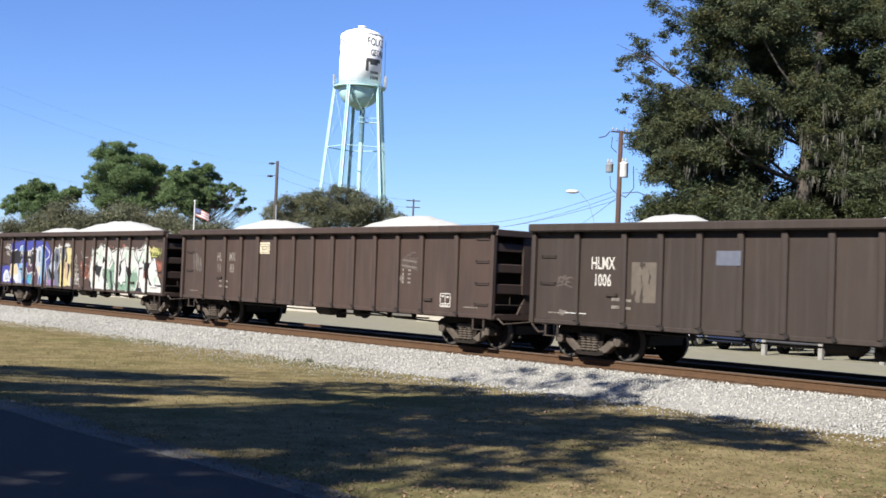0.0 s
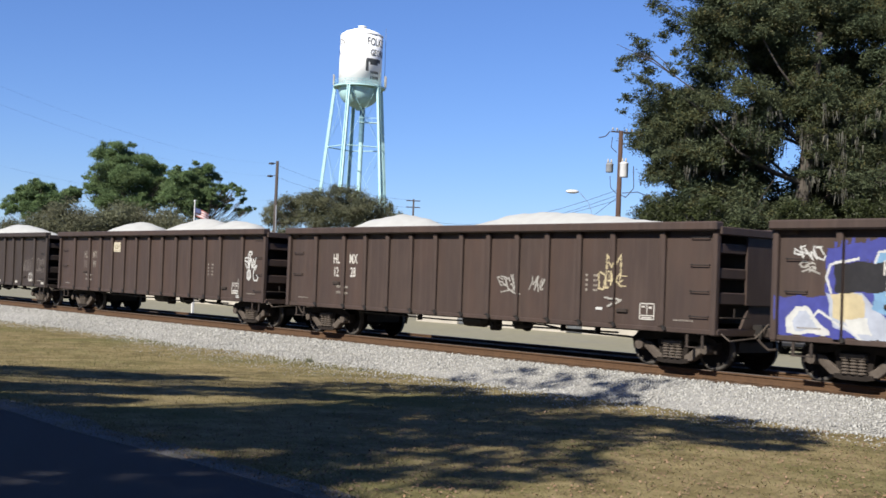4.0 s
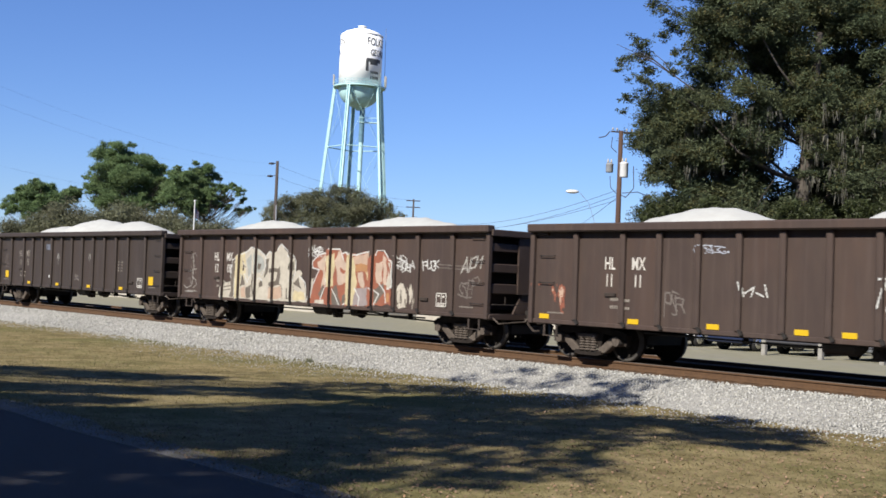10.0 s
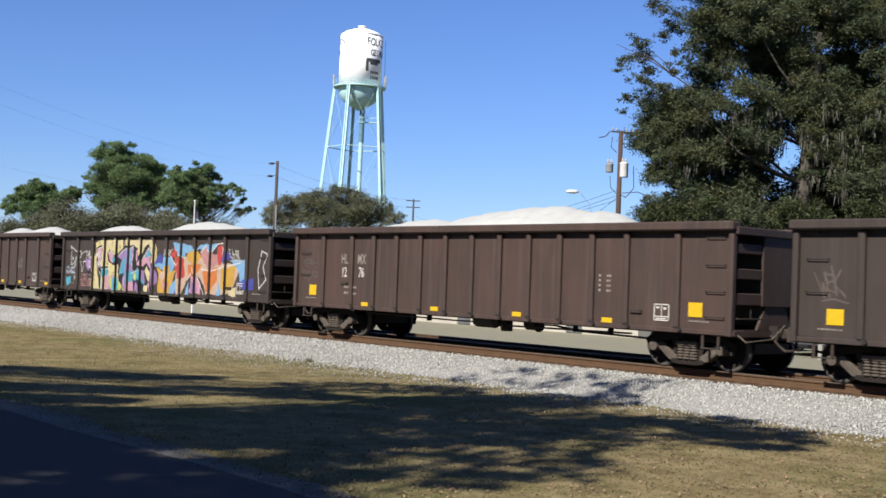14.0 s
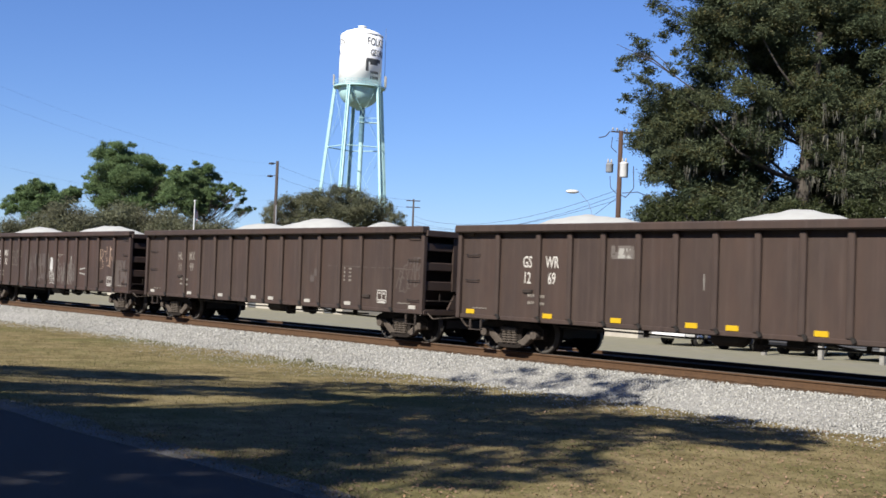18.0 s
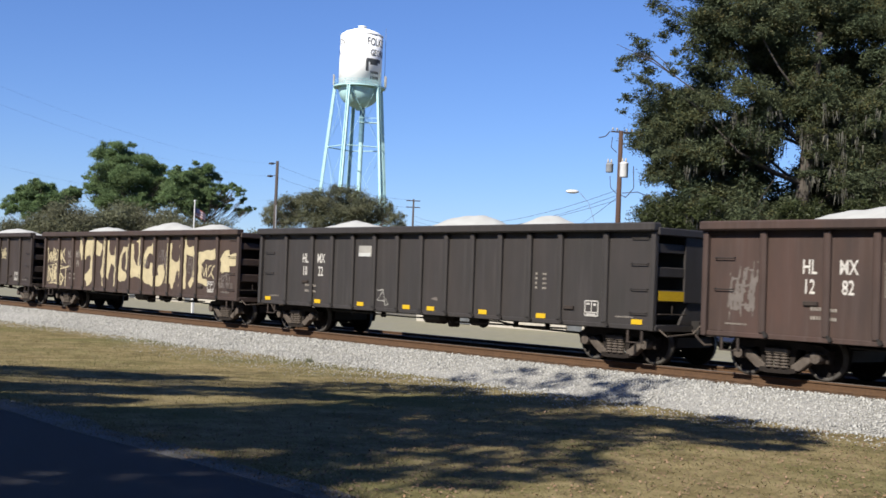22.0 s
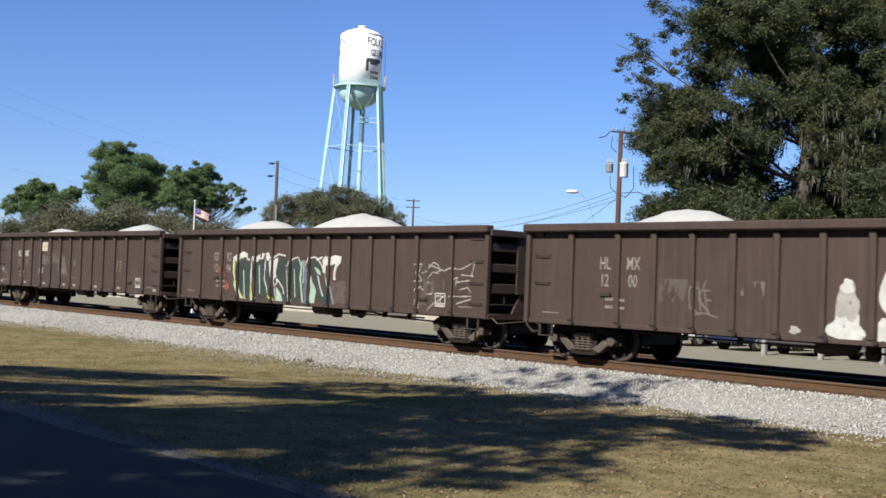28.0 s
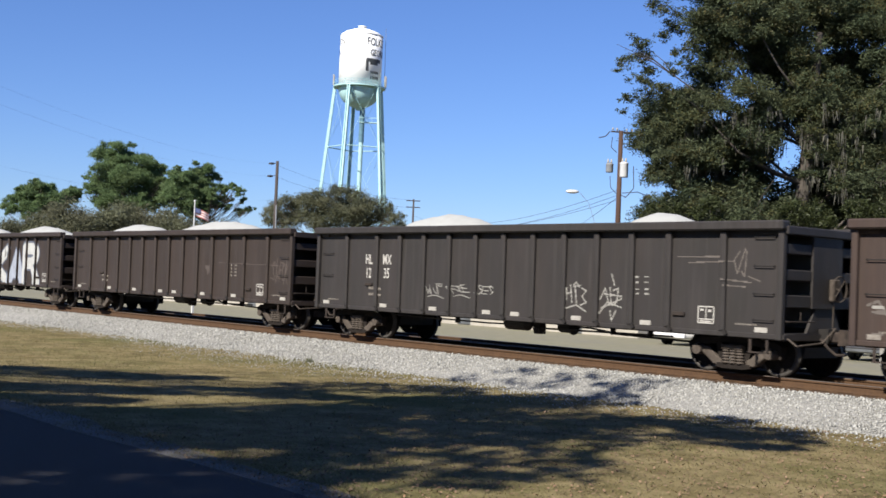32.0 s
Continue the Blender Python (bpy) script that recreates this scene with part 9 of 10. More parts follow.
CARPAINT = [mat("navy_car_paint", (0.02, 0.028, 0.06), None, 2, 0.25, 0.2), mat("grey_car_paint", (0.16, 0.17, 0.18), None, 2, 0.3, 0.4), mat("black_car_paint", (0.015, 0.016, 0.02), None, 2, 0.25),
            mat("white_car_paint", (0.75, 0.75, 0.75), None, 2, 0.3)]
GLASS = mat("tinted_car_glass", (0.02, 0.025, 0.03), None, 2, 0.08, spec=0.6)
RUBBER = mat("tyre_rubber", (0.02, 0.02, 0.021), None, 9, 0.85)
TAIL = mat("red_tail_lamp", (0.45, 0.02, 0.02), None, 3, 0.2)
CHROME = mat("alloy_rim", (0.6, 0.6, 0.62), None, 3, 0.25, 0.9)


def parked_car(x, y, turn, paint, tall, label):
    car = tagged(empty("parked_car", pose(x, y, 0, 0, 0, turn)), label, "car", "cars parked beyond the railway")
    h = 1.72 if tall else 1.45
    bm = plate(BM(), [(-2.2, 0.32), (-2.25, 0.75), (-2.1, 0.98), (-1.2, 1.02), (1.5, 1.0), (2.15, 0.88), (2.25, 0.6), (2.2, 0.3)], -0.88, 0.88)
    bmesh.ops.bevel(bm, geom=list(bm.edges), offset=0.06, segments=2, affect="EDGES")
    part("body", mesh_of(bm, "body", paint, True), None, car)
    bm = plate(BM(), [(-2.0 if tall else -1.5, 1.0), (-1.7 if tall else -0.9, h), (0.3, h), (1.15, 1.0)], -0.74, 0.74)
    bmesh.ops.bevel(bm, geom=list(bm.edges), offset=0.07, segments=2, affect="EDGES")
    part("cabin", mesh_of(bm, "cabin", GLASS, True), None, car)
    part("roof", mesh_of(box(BM(), -1.62 if tall else -0.85, 0.26, -0.7, 0.7, h - 0.02, h + 0.04, bevel=0.03), "roof", paint), None, car)
    for wx in (-1.35, 1.38):
        for wy in (-0.8, 0.8):
            w = part("wheel", mesh_of(lathe(BM(), [(0.2, -0.11), (0.33, -0.11), (0.345, 0), (0.33, 0.11), (0.2, 0.11)], "Y", 20), "wheel", RUBBER, True), None, car, at=Matrix.Translation((wx, wy, 0.345)))
            part("rim", mesh_of(lathe(BM(), [(0.06, -0.13), (0.21, -0.12), (0.22, 0.0), (0.21, 0.12), (0.06, 0.13)], "Y", 16), "rim", CHROME, True), None, w)
    for wy in (-0.7, 0.7):
        part("tail_lamp", mesh_of(box(BM(), -2.28, -2.2, wy - 0.13, wy + 0.13, 0.7, 0.9, bevel=0.02), "tail_lamp", TAIL), None, car, "red tail lamp")
        part("headlight", mesh_of(box(BM(), 2.14, 2.27, wy - 0.17, wy + 0.17, 0.62, 0.78, bevel=0.02), "headlight", CHROME), None, car)
    for e, wx in ((-1, -2.28), (1, 2.26)):
        part("bumper", mesh_of(box(BM(), wx - 0.06, wx + 0.06, -0.86, 0.86, 0.35, 0.55, bevel=0.03), "bumper", paint), None, car)


PLASTER = mat("pale_block_wall", (0.354, 0.332, 0.286), (0.309, 0.286, 0.246), 1.5, 0.9, bump=0.3, stain=(0.240, 0.217, 0.189), stain_scale=0.6)
ROOFING = mat("grey_roof", (0.2, 0.2, 0.2), (0.14, 0.14, 0.14), 3, 0.9)
LOT = mat("sandy_lot", (0.194, 0.183, 0.132), (0.160, 0.154, 0.103), 2.0, 0.9, bump=0.2, stain=(0.154, 0.149, 0.137), stain_scale=0.3)


def low_building(x0, x1, y, h, label, bays):
    b = tagged(empty("low_building", Matrix.Translation((x0, y, 0))), label, "building")
    w, d = x1 - x0, 7.0
    cuts = []
    for i in range(bays):
        c = w * (i + 0.5) / bays
        cuts.append((c - 0.55, c + 0.55, 0.05 if i % 3 == 1 else 0.95, 2.1))
    xs = [0] + [v for c in cuts for v in c[:2]] + [w]
    bm = BM()
    for i in range(0, len(xs), 2):
        box(bm, xs[i], xs[i + 1], 0, 0.2, 0, h)
    for c in cuts:
        box(bm, c[0], c[1], 0, 0.2, c[3], h)
        if c[2] > 0.1:
            box(bm, c[0], c[1], 0, 0.2, 0, c[2])
    box(bm, 0, 0.2, 0.2, d, 0, h), box(bm, w - 0.2, w, 0.2, d, 0, h), box(bm, 0, w, d, d + 0.2, 0, h)
    part("wall", mesh_of(bm, "wall", PLASTER), None, b)
    part("roof", mesh_of(box(BM(), -0.3, w + 0.3, -0.5, d + 0.5, h, h + 0.18, bevel=0.03), "roof", ROOFING), None, b)
    for c in cuts:
        if c[2] > 0.1:
            wi = part("window", mesh_of(box(BM(), c[0], c[1], 0.1, 0.12, c[2], c[3]), "window", GLASS), None, b)
            part("sill", mesh_of(box(BM(), c[0] - 0.05, c[1] + 0.05, -0.06, 0.1, c[2] - 0.06, c[2]), "sill", PALE), None, wi)
        else:
            part("door", mesh_of(box(BM(), c[0], c[1], 0.1, 0.14, c[2], c[3]), "door", CARPAINT[1]), None, b)


def far_side():
    bm = BM()
    box(bm, -160, 10, 30.5, 58, -0.06, 0.025)
    tagged(part("parking_lot", bm, LOT), "worn sandy parking strip with sparse grass", "pavement", kind="structure")
    bollard_fence()
    for x, y, turn, k, tall, label in ((-29.5, 41.8, 88, 0, True, "dark blue estate car parked beyond the guard posts"), (-26.8, 41.9, 92, 2, False, "black saloon parked beyond the guard posts"),
                                      (-23.6, 41.7, 90, 1, False, "grey saloon parked beyond the guard posts"), (-32.6, 42, 90, 3, True, "white van parked beyond the guard posts"),
                                      (-20.3, 41.8, 91, 0, False, "dark saloon parked beyond the guard posts")):
        parked_car(x, y, turn, CARPAINT[k], tall, label)
    low_building(-54, -37.5, 43.5, 3.4, "low pale block building with small windows", 6)
    low_building(-96, -62, 44.0, 3.4, "long low pale building with windows", 11)
    sign = tagged(empty("marker_post", pose(-57.2, 31.0, 0)), "white painted marker post in grass", "post")
    part("post", mesh_of(box(BM(), -0.06, 0.06, -0.06, 0.06, 0, 1.5, bevel=0.01), "post", CAN), None, sign)
    part("cap", mesh_of(box(BM(), -0.08, 0.08, -0.08, 0.08, 1.5, 1.54), "cap", CAN), None, sign)


def grass_tufts():
    """Short dry turf: many single blades in the nearer lawn, and fallen leaves."""
    n = 80000
    y = 7.1 + 11.6 * rng.random(n) ** 1.4
    x = -44 + 40 * rng.random(n)
    keep = np.abs(x) < y / 0.22
    x, y = x[keep], y[keep]
    n = len(x)
    h = 0.015 + 0.035 * rng.random(n) ** 2
    a = rng.random(n) * 6.283
    w = 0.004 + 0.005 * rng.random(n)
    lean = rng.normal(0, 1.2, (n, 2)) * h[:, None]
    base = np.stack([x, y, rise(x, y)], -1)
    dx = np.stack([np.cos(a) * w, np.sin(a) * w, 0 * a], -1)
    tip = base + np.stack([lean[:, 0], lean[:, 1], h], -1)
    q = np.stack([base - dx, base + dx, tip], 1)
    tagged(part("grass_blades", from_np("grass_blades", q.reshape(-1, 3), np.arange(3 * n).reshape(-1, 3), BLADE)), "short dry grass blades on the lawn", "grass", kind="stuff")
    n = 9000
    x, y = -30 + 26 * rng.random(n), 6.75 + 0.9 * rng.random(n) ** 1.3
    h, a = 0.02 + 0.03 * rng.random(n), rng.random(n) * 6.283
    base = np.stack([x, y, 0 * x + 0.005], -1)
    dx = np.stack([np.cos(a), np.sin(a), 0 * a], -1) * 0.006
    q = np.stack([base - dx, base + dx, base + np.stack([rng.normal(0, 0.04, n), rng.normal(0, 0.04, n), h], -1)], 1)
    tagged(part("verge_grass", from_np("verge_grass", q.reshape(-1, 3), np.arange(3 * n).reshape(-1, 3), BLADE)), "ragged dry grass along the road's edge", "grass", kind="stuff")
    n = 13000
    y = 7.0 + 11 * rng.random(n) ** 1.3
    x = -16 + 12 * rng.random(n) ** 0.8
    a = rng.random(n) * 6.283
    s = 0.012 + 0.018 * rng.random(n)
    u = np.stack([np.cos(a), np.sin(a), rng.normal(0, 0.3, n)], -1) * s[:, None]
    v = np.stack([-np.sin(a), np.cos(a), rng.normal(0, 0.3, n)], -1) * s[:, None] * 0.5
    c = np.stack([x, y, rise(x, y) + 0.025], -1)
    q = np.stack([c - u, c + v, c + u, c - v], 1)
    tagged(part("fallen_leaves", from_np("fallen_leaves", q.reshape(-1, 3), np.arange(4 * n).reshape(-1, 4), DEAD_LEAF)), "brown fallen leaves scattered on the turf", "leaves", kind="stuff")


def weed(x, y, h, seed, label):
    r = np.random.default_rng(seed)
    plant = tagged(empty("weed", pose(x, y, float(bed_height(y - YC)))), label, "plant")
    n = 60
    a = r.random(n) * 6.283
    d = np.stack([np.cos(a) * r.random(n) * 0.6, np.sin(a) * r.random(n) * 0.6, 0.5 + 0.5 * r.random(n)], -1)
    ln = h * (0.5 + 0.5 * r.random(n))[:, None]
    w = np.stack([-np.sin(a), np.cos(a), 0 * a], -1) * 0.012
    o = np.stack([r.normal(0, 0.04, n), r.normal(0, 0.04, n), 0 * a], -1)
    q = np.stack([o - w, o + w, o + d * ln * 0.6 + w, o + d * ln], 1)
    part("blades", from_np("blades", q.reshape(-1, 3), np.arange(4 * n).reshape(-1, 4), LEAF_DRAB), None, plant)


OAK = [(-9.8, -0.4, 16.2, 1.0), (-10.5, -1.7, 14.9, 0.65), (-9.3, 0.3, 15.5, 1.0), (-10.5, -0.3, 14.8, 0.45), (-8.7, 0.3, 14.5, 1.0), (-9.8, -1.7, 14.0, 0.7), (-9.9, 0.1, 13.2, 0.55), (-9.1, -0.7, 13.2, 1.0), (-8.0, -0.3, 13.7, 1.0), (-7.1, -0.8, 13.3, 1.1), (-10.2, 0.1, 12.5, 0.4), (-8.6, -0.1, 12.3, 1.05), (-7.3, 0.1, 12.5, 1.2), (-6.3, -1.7, 12.5, 1.1), (-9.4, -1.1, 11.2, 0.7), (-8.6, -1.6, 11.2, 0.9), (-7.1, -0.6, 11.2, 1.3), (-5.7, -0.3, 11.5, 1.3), (-4.8, -1.5, 11.7, 0.9), (-3.3, 0.3, 11.6, 1.0), (-8.9, -0.3, 10.3, 0.7), (-7.7, -0.2, 10.0, 1.2)]
OAK += [(-6.2, 0.1, 9.9, 1.39), (-4.7, 1.2, 9.9, 1.3), (-8.5, 0.1, 9.2, 0.7), (-7.7, -1.5, 8.6, 1.1), (-6.4, -1.3, 8.3, 1.39), (-8.6, 0.5, 7.6, 0.55), (-8.0, -0.7, 7.6, 0.8), (-6.7, 0.7, 7.3, 1.1), (-8.1, -0.4, 18.3, 1.0), (-8.2, -0.8, 16.8, 0.65), (-7.1, 0.3, 17.7, 1.1), (-6.2, -1.5, 18.0, 1.3), (-6.4, -1.1, 16.6, 1.0), (-7.3, -1.1, 15.9, 0.7), (-6.5, -0.6, 15.2, 0.85), (-5.4, 0.9, 15.4, 0.85), (-4.8, 0.6, 17.2, 1.3), (-4.1, 0.6, 16.0, 1.2), (-5.1, 0.0, 15.9, 0.6), (-4.3, -1.9, 14.5, 0.9), (-5.3, -1.0, 14.3, 0.4), (-8.6, -0.5, 19.3, 0.9)]
OAK += [(-5.1, -2.2, 14.6, 1.0), (-3.9, -2.2, 13.7, 1.1), (-2.9, -2.2, 12.6, 1.0), (-3.9, -2.2, 12.4, 1.0), (-0.1, -2.2, 11.6, 1.0), (0.2, -2.2, 10.3, 1.0), (-0.0, -2.2, 9.0, 1.0), (1.5, -2.2, 14.7, 1.0), (-7.1, -2.2, 13.2, 0.8), (-7.8, -2.2, 14.7, 0.8)]
SKY_GAPS = [(-4.9, 13.8, 0.28), (-5.5, 13.2, 0.2), (-4.1, 12.6, 0.3), (-1.8, 14.4, 0.48), (1.6, 17.0, 0.45), (0.8, 17.5, 0.32), (-8.2, 15.3, 0.51), (-8.4, 16.1, 0.45), (-7.5, 14.7, 0.32), (0.2, 11.8, 0.71), (-0.5, 9.5, 0.84), (-1.1, 8.5, 0.58)]
DEEP = np.random.default_rng(77)
while len(OAK) < 455:
    # the crown's body: scattered sprays that leave the sky gaps open, and a deeper layer behind
    u, z = float(DEEP.uniform(-9.0, 9.5)), float(DEEP.uniform(4.5, 21.5))
    deep = len(OAK) % 3 == 0
    q = float(DEEP.uniform(1.0, 1.7)) if not deep else 1.9
    left = np.interp(z, [4, 7, 9.5, 11, 12.5, 13.5, 14.2, 15, 16.5, 18, 22], [-8.4, -8.4, -8.5, -8.8, -9.0, -8.4, -7.2, -6.4, -6.6, -7.2, -8.0])
    if u - 0.6 * q < left or min(math.hypot(u - gx, z - gz) - 0.75 * gr for gx, gz, gr in SKY_GAPS) < 0.42 * q:
        continue
    if z > 12.5 and DEEP.random() < (0.2 if deep else 0.35):
        continue
    OAK.append((u, float(DEEP.uniform(2.5, 6) if deep else DEEP.uniform(-2.8, 2.8)), z, q))
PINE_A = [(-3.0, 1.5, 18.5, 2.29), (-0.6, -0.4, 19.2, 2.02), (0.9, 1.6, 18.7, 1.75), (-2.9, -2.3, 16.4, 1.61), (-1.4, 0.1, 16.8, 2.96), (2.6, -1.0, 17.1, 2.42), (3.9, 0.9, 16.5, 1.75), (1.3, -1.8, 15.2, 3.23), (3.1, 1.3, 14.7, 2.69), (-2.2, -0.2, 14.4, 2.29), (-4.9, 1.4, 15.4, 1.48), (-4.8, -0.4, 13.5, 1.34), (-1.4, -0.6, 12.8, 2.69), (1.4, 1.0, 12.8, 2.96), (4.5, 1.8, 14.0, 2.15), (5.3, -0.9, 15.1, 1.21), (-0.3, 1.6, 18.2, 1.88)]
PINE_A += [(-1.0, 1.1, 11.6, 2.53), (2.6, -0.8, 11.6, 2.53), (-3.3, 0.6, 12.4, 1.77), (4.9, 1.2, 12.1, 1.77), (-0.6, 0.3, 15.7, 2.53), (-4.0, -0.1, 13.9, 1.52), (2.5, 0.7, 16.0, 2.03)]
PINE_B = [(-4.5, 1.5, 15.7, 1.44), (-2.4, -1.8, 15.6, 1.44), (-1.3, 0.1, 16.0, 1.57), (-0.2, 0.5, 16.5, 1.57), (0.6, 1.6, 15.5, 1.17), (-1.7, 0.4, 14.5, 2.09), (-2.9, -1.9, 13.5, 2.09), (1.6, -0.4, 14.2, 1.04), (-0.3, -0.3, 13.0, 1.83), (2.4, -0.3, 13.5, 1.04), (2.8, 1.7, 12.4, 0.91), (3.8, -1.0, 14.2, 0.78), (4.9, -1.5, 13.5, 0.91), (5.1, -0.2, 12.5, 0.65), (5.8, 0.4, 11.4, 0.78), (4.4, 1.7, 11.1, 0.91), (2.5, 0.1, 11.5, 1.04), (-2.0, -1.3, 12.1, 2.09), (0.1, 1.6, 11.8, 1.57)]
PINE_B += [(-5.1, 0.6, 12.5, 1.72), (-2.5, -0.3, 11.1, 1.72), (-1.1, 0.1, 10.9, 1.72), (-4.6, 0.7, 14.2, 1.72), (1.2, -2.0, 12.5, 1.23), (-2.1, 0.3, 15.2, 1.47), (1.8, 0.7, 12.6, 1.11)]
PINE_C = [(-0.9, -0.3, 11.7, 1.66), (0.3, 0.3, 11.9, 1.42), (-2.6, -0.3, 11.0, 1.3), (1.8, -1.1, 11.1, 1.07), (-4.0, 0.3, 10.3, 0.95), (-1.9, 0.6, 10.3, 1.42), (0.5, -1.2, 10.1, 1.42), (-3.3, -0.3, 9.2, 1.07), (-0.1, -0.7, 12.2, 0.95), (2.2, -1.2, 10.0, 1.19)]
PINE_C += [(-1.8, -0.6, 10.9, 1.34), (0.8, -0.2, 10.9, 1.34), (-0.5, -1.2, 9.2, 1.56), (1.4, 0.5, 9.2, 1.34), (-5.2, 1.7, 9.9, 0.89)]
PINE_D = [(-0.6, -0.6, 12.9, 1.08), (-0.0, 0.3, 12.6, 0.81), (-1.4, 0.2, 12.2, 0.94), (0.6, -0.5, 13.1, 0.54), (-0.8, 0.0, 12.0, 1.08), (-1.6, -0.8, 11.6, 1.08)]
FAR_OAK = [(-8.5, 1.8, 12.8, 1.95), (-6.9, -0.1, 13.6, 1.8), (-5.8, 1.3, 13.4, 1.8), (-3.3, -1.5, 14.2, 1.95), (-1.6, -1.0, 14.8, 1.8), (0.6, -1.1, 15.5, 1.65), (2.3, 2.0, 15.8, 1.8), (4.6, -0.7, 14.9, 1.8), (6.3, -0.3, 14.3, 1.65), (7.7, 1.9, 13.8, 1.5), (9.4, 1.7, 13.3, 1.35), (10.9, -0.8, 12.5, 1.2), (-9.3, -1.2, 11.7, 1.2), (1.4, 1.2, 14.0, 2.71), (-1.8, -2.3, 13.0, 2.56), (5.1, -0.9, 13.2, 2.4), (-5.7, 1.6, 11.8, 2.25), (8.1, 1.8, 12.3, 1.95), (-1.8, -1.6, 11.1, 2.4), (2.2, -2.4, 11.6, 2.71), (5.5, 1.2, 11.5, 2.4), (-8.2, 0.4, 10.9, 1.95)]
FAR_OAK += [(10.5, -1.6, 11.2, 1.5)]


def ragged(puffs, seed, n=3):
    """Smaller sprays round each puff, for a broken outline."""
    r = np.random.default_rng(seed)
    out = list(puffs)
    for a, b, z, q in puffs:
        for _ in range(n):
            d = r.normal(size=3)
            d /= np.linalg.norm(d)
            k = q * (0.75 + 0.45 * r.random())
            out.append((a + d[0] * k, b + d[1] * k, z + d[2] * k * 0.8, q * (0.3 + 0.3 * r.random())))
    return out


def trees():
    tree("live_oak", -40.0, 59.8, 24, crown_at(0, 0, OAK), LEAF_OAK, 860000, 0.105, "great live oak hung with grey Spanish moss", "tree", 3, 0.6, (1.0, 0), 0.62, 16000, LEAF_OLIVE, skip=13, lump=(0.34, 0.25))
    r = np.random.default_rng(8)
    for i, (s, w, z, q) in enumerate(((-5.5, 0.6, 6.3, 0.9), (-4.2, 1.3, 6.5, 0.95), (-2.6, -0.3, 6.6, 1.0), (-1.0, 0.9, 6.4, 0.95), (1.6, 1.3, 6.7, 1.05), (3.0, 1.1, 6.6, 1.05), (4.4, -1.2, 6.8, 1.05), (5.7, -1.1, 6.7, 1.1), (7.1, -0.8, 6.8, 1.2))):
        o = along(s, w)
        tree("shrub", -35.8 + o.x, 50.7 + o.y, 6.5, [(0, 0, z - 0.3, q), (0.4, 0.3, z - 1.6, q * 1.2), (-0.4, 0.3, z - 2.8, q * 1.2), (0.1, -0.3, z - 4.2, q * 1.2)], LEAF_BRIGHT if i not in (3,) else LEAF_OAK, 9000, 0.11, "tall leafy shrub below the oak", "shrub", 40 + i, 0.08)
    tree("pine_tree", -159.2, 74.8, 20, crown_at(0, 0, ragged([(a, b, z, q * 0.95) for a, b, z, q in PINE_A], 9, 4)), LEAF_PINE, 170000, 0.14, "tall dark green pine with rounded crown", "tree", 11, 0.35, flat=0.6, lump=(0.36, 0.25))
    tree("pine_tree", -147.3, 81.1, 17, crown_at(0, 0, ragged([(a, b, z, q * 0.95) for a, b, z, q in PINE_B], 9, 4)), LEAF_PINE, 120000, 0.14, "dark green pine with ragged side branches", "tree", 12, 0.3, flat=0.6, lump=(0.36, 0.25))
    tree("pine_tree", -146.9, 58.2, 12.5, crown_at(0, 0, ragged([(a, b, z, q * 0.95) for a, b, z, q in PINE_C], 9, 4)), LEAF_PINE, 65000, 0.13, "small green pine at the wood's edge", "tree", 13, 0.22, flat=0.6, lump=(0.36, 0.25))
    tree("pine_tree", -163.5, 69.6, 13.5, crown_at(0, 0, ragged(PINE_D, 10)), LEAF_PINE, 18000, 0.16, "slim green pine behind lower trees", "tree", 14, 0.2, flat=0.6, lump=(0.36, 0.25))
    tree("far_oak", -157.2, 108.3, 15, crown_at(0, 0, ragged(FAR_OAK, 11)), LEAF_BUSH, 80000, 0.15, "broad grey-green oak before the water tower", "tree", 15, 0.4, flat=0.8, lump=(0.5, 0.25))
    for i in range(19):
        s = -17 + 2.05 * i
        o = along(s, r.normal(0, 2.5))
        z = 7.3 + 2.9 * math.exp(-((s - 2) / 8.5) ** 2) + r.normal(0, 0.25)
        tree("bare_tree", -136.4 + o.x, 63.0 + o.y, 8.5, [(r.normal(0, 0.6), r.normal(0, 1), z - 1.4, 2.1), (-1.3, 0.6, z - 2.4, 2.3), (1.3, -0.5, z - 2.6, 2.3), (0, 0, z - 4.2, 2.6)], LEAF_DRAB if i % 4 else LEAF_BUSH, 15000, 0.17, "brownish half-bare tree in the distant wood", "tree", 60 + i, 0.15, lump=(0.5, 0.25))


# shaded patches of lawn: place, half breadth across and along the view, density
SHADED = [(-26.1, 10, 0.54, 0.62, 1), (-24.2, 11.2, 1.58, 0.87, 1), (-23.4, 12.6, 0.75, 0.58, 0.92), (-21.4, 9.5, 2.33, 0.78, 1), (-20.5, 12.3, 1.49, 0.47, 0.98), (-19.9, 14.2, 1.47, 0.5, 0.65), (-19.2, 12.6, 1.35, 0.66, 0.98), (-19.9, 8.3, 1.5, 0.65, 1), (-17.5, 7.8, 1.96, 1.27, 1), (-16, 9.8, 1.98, 1.32, 1), (-14.7, 8, 1.53, 1.27, 1), (-13.8, 9.4, 1.28, 1.28, 1), (-16.5, 11.9, 1.3, 1.22, 1), (-17.1, 14.4, 1.49, 1.26, 1), (-16.9, 15.9, 1.46, 1.25, 1), (-16.8, 17.6, 1.17, 1.11, 0.72), (-17, 19.1, 0.83, 0.82, 0.3), (-20.6, 18.9, 0.9, 0.99, 0.27)]
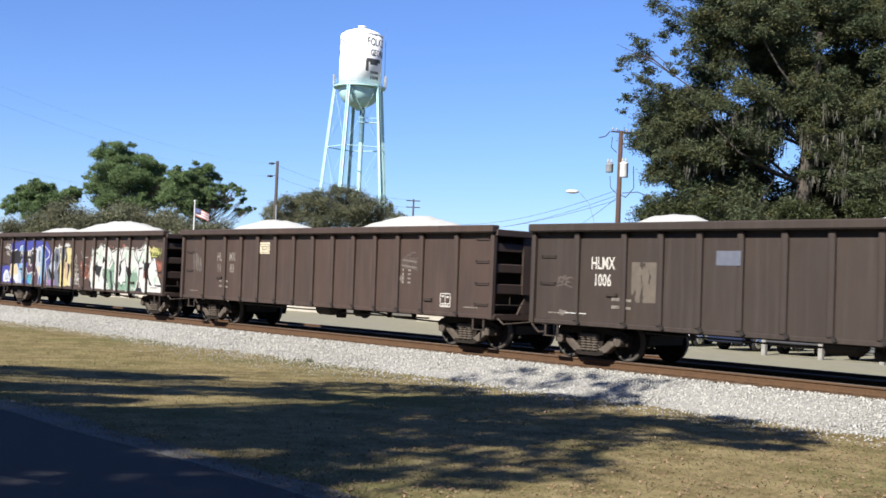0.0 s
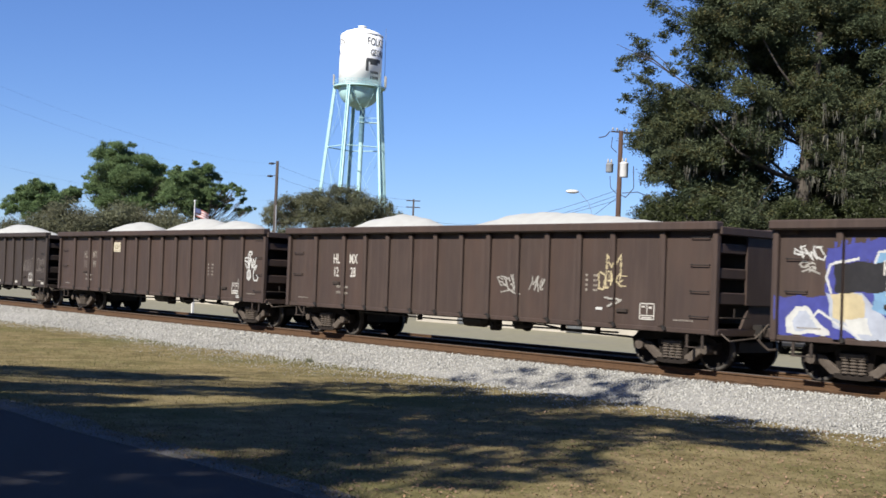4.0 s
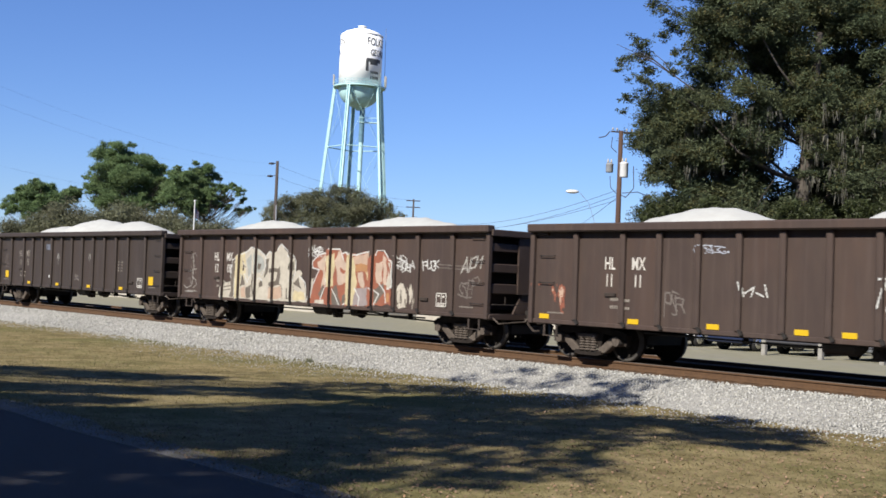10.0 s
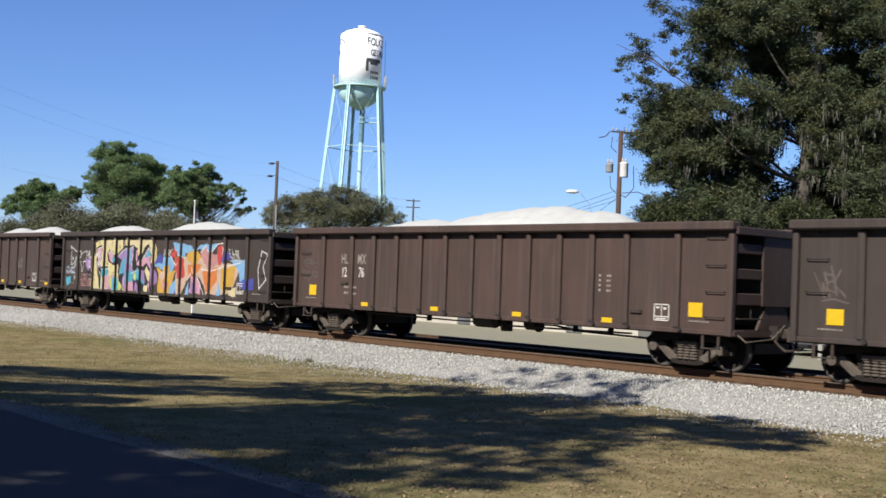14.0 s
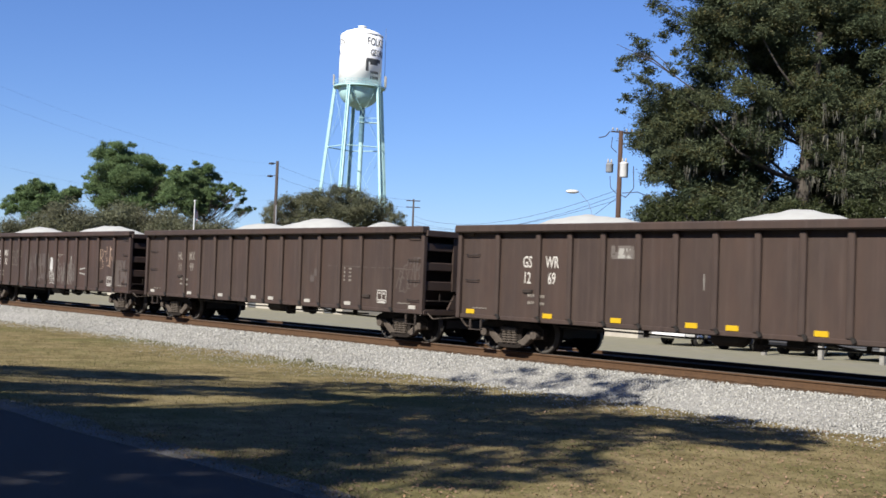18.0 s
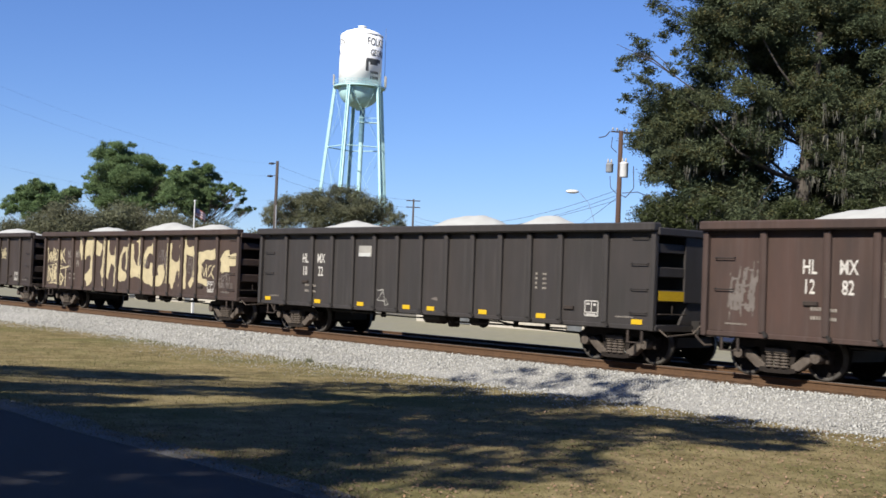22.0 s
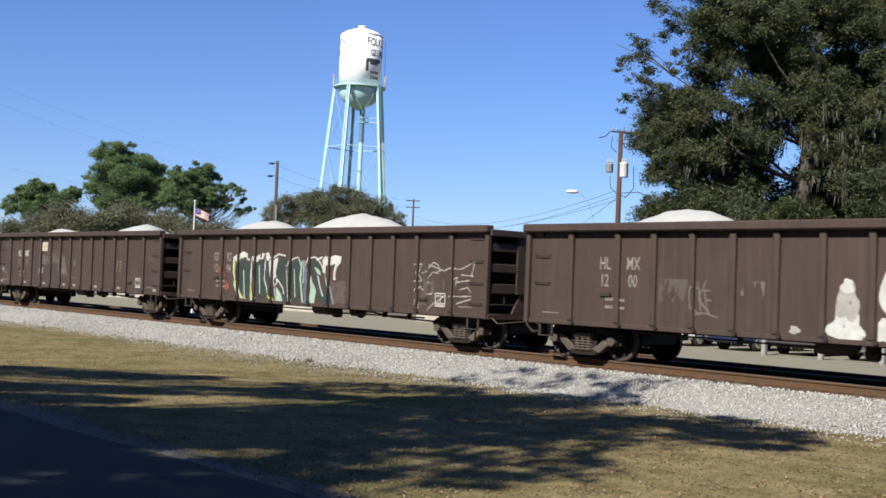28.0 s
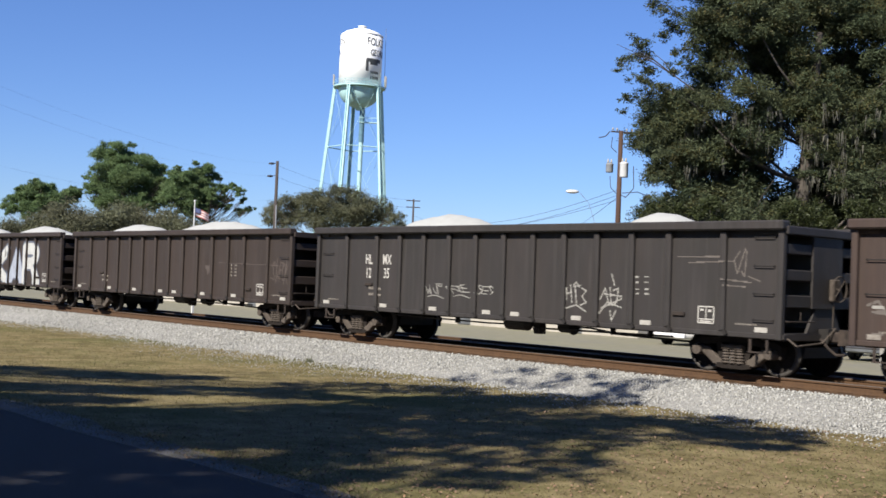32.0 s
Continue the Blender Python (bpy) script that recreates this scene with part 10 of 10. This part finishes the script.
SHADED += [(-19.4, 19.3, 1.04, 1.25, 0.27), (-18.1, 19.8, 0.88, 0.9, 0.22), (-19.3, 16.4, 0.79, 0.95, 0.82), (-14.4, 12.1, 1.13, 0.67, 1), (-13.7, 12.9, 0.95, 0.67, 0.99), (-12.7, 11.6, 0.85, 0.49, 1), (-12.9, 12.9, 0.64, 0.48, 1), (-13.6, 14.8, 0.94, 0.67, 1), (-13.5, 16, 0.87, 0.63, 0.99), (-12.6, 16.1, 0.75, 0.77, 0.98), (-11.7, 15.8, 0.61, 0.86, 1), (-11.9, 17, 0.76, 0.52, 0.76), (-11, 16.4, 0.41, 0.79, 0.92), (-10.5, 15, 0.56, 0.4, 0.98), (-13.1, 17.6, 0.58, 0.59, 0.66), (-11.4, 14.6, 0.38, 0.42, 0.71), (-13.1, 10.3, 0.89, 0.52, 0.98), (-12.3, 8.4, 0.63, 0.46, 1)]
SHADED += [(-12.8, 6.6, 1.6, 0.7, 1), (-11.4, 6.3, 1.4, 0.6, 1), (-15, 6.1, 1.5, 0.6, 1), (-17, 6.3, 1.2, 0.5, 1), (-11.2, 8.3, 0.53, 0.29, 0.98), (-12.3, 10, 0.46, 0.32, 0.82), (-11.6, 10.3, 0.38, 0.3, 0.82), (-10.8, 11.6, 0.24, 0.52, 1), (-10.4, 10.7, 0.29, 0.23, 0.98), (-10.4, 9.6, 0.62, 0.29, 1), (-10.1, 8.8, 0.52, 0.23, 0.92), (-11.1, 7.6, 0.44, 0.3, 0.98), (-11.9, 7.6, 0.52, 0.5, 1), (-10.3, 7.8, 0.3, 0.17, 0.71), (-11.9, 14.6, 0.87, 0.29, 0.71), (-11.7, 11.6, 0.49, 0.22, 0.65)]
SHADED += [(-14, 13.2, 2.67, 2.68, 0.62), (-11.7, 9.7, 2.04, 1.76, 0.58), (-13.1, 15.5, 1.76, 2.06, 0.52), (-20.4, 15.1, 2, 1.08, 0.58), (-15.2, 13.7, 1.24, 0.79, 0.95), (-12.8, 13.3, 0.77, 0.85, 0.9), (-16.9, 20.6, 1.46, 0.88, 0.3)]
SHADED += [(-24, 5, 2.58, 2.58, 0.95), (-20, 5.2, 2.46, 2.46, 0.95), (-16, 5, 2.46, 2.46, 0.95), (-12, 4.8, 2.35, 2.35, 0.95), (-28, 7, 2.02, 2.02, 0.95), (-32, 7, 2.58, 2.58, 0.95), (-29, 3, 2.69, 2.69, 0.95), (-8, 3, 2.46, 2.46, 0.95), (-22, 6.4, 1.57, 1.57, 0.95), (-17.5, 6.2, 1.34, 1.34, 0.95), (-14, 5.6, 1.12, 1.12, 0.95), (-26.5, 6.5, 2.02, 2.02, 0.95), (-26.5, 4.5, 2.24, 2.24, 0.95), (-22, 3.4, 2.24, 2.24, 0.95), (-18, 3.4, 2.24, 2.24, 0.95), (-14, 3.4, 2.24, 2.24, 0.95), (-10.3, 4.4, 1.79, 1.79, 0.95), (-10.5, 6, 1.34, 1.34, 0.95), (-30, 6, 2.02, 2.02, 0.95)]
SUN_GAPS = [(-13.3, 7.1, 0.31, 0.28), (-13.0, 6.8, 0.2, 0.22), (-13.8, 6.1, 0.18, 0.18), (-11.9, 5.8, 0.25, 0.18), (-12.5, 5.1, 0.21, 0.14), (-12.0, 4.7, 0.23, 0.23), (-15.4, 5.8, 0.11, 0.16), (-11.9, 6.6, 0.25, 0.19), (-13.3, 8.2, 0.36, 0.2), (-10.9, 7.2, 0.18, 0.14)]
ROADWAY = [(-26, 0, 2.6), (-20, 0, 2.6), (-14, 0, 2.6), (-8, -1, 2.6), (-23, -5, 2.8), (-17, -5, 2.8), (-11, -5, 2.8), (-29, -4, 2.8)]


def leaf_cover(x, y):
    """How thickly the roadside crowns cover the sun, seen from places on the lawn and road (arrays)."""
    d = np.zeros_like(x)
    for px, py, ds, dv, dens in SHADED:
        s, w = (x - px) * SIDE.x + (y - py) * SIDE.y, (x - px) * VIEW.x + (y - py) * VIEW.y
        d = np.maximum(d, dens * np.clip((1.3 - np.hypot(s / ds, w / dv)) / 0.45, 0, 1))
    for px, py, ds, dv in SUN_GAPS:
        s, w = (x - px) * SIDE.x + (y - py) * SIDE.y, (x - px) * VIEW.x + (y - py) * VIEW.y
        d *= 0.25 + 0.75 * np.clip(np.hypot(s / ds, w / dv) - 0.5, 0, 1)
    for i in np.flatnonzero(d):
        u, v = x[i], y[i]
        g = 0.8 * noise.noise((u * 1.1, v * 0.8, 3.0)) + 0.7 * noise.noise((u * 2.9, v * 2.1, 5.0)) + 0.6 * noise.noise((u * 6.0, v * 4.5, 9.0))
        d[i] = min(0.975, max(0.0, d[i] + 0.75 * g * (1.12 - d[i]) * min(1.0, 3 * d[i])))
    return -np.log(1.0 - d) / 5.2


def shade_oaks():
    """Unseen oaks: two beside the road, in the sun's way to the lawn, and a row added behind."""
    r = np.random.default_rng(19)
    x, y = r.uniform(-34, -8, 232000), r.uniform(1.0, 20.5, 232000)
    grown = r.random(232000) < leaf_cover(x, y)
    sprays = [(u, v, 0.05) for u, v in zip(x[grown], y[grown])]
    for k, (fx, fy, lo, hi) in enumerate(((-28.0, -6.0, -99, -17.2), (-17.0, -8.0, -17.2, 99))):
        fine, big = [], []
        for kind, spots in ((fine, sprays), (big, ROADWAY)):
            for x, y, q in spots:
                if lo <= x < hi:
                    h = 12.5 + 4.0 * r.random()
                    kind.append((x + TO_SUN.x / TO_SUN.z * h - fx, y + TO_SUN.y / TO_SUN.z * h - fy, h, q))
        oak = tree("unseen_oak", fx, fy, 17, big, LEAF_OAK, 26000, 0.30, "spreading oak that shades the road and lawn", "tree", 22 + k, 0.5, (0.5, 0.5), 0.6)
        v, f = leaf_cloud([p[:3] for p in fine], [p[3] for p in fine], len(fine), 0.20, r, 0.5)
        part("crown", from_np("crown", v, f, LEAF_OAK), None, oak)
        bm = BM()
        for p in fine[::90]:
            end = Vector(p[:3])
            st = Vector((0.4 * end.x, 0.4 * end.y, 11.0))
            mid = (st + end) / 2 + Vector((r.normal(0, 0.3), r.normal(0, 0.3), 0.4))
            tube_mesh(bm, [st, mid, end], [0.05, 0.03, 0.01], 4)
        tagged(part("twigs", mesh_of(bm, "twigs", BARK), None, oak), kind="stuff")
    r = np.random.default_rng(31)
    # back row out of view, added to cut sky light on lawn and road
    for i in range(8):
        x, y = -50 + 11 * i + r.normal(0, 1.5), -25 + r.normal(0, 1.5)
        tree("unseen_oak", x, y, 17, spread(r, 16, 6, 4.5, 3.0, 17.0, 2.4, 3.2), LEAF_OAK, 12000, 0.6, "unseen oak added across the road to block sky light", "tree", 70 + i, 0.4)


# ---- what moves ----
def motions():
    times = [i * 0.5 for i in range(65)]
    for j, ob in CARS:
        x0 = FIRST - PITCH_CAR * j + GAPS.get(j, 0.0)
        walk(ob, [(t, pose(x0 + travel(t), YC, RT)) for t in times])
    swing = ((0, 5), (1.5, 0), (3, 5), (6, 45), (7.5, 12), (9, 80), (13, 85), (17, 88), (19, 84), (21, 25), (23, 72), (25, 35), (27, 8), (28, 0), (30, 0), (32, 18))
    walk(FLAG[0], [(t, pose(0, 0, 0, 0, 0, a)) for t, a in swing])
    for j, ob, dx, phase in WHEELS:
        x0 = FIRST - PITCH_CAR * j
        seen = [f for f in range(961) if -72 < x0 + travel(f / 30) < 4] or [0]
        start, rows = travel(seen[0] / 30), []
        for f in sorted({0, 960, *seen}):
            roll = (travel(min(max(f, seen[0]), seen[-1]) / 30) - start) / 0.457 + phase
            rows.append((f / 30, Matrix.Translation((dx, 0, 0.457)) @ Matrix.Rotation(roll, 4, "Y")))
        walk(ob, rows)


water_tower(-190.5, 136.8)
poles()
cables()
far_side()
trees()
shade_oaks()
grass_tufts()
weed(-26.6, 17.9, 0.3, 5, "small dry weed at the ballast's edge")
weed(-24.0, 17.7, 0.18, 6, "small dry weed at the ballast's edge")
motions()
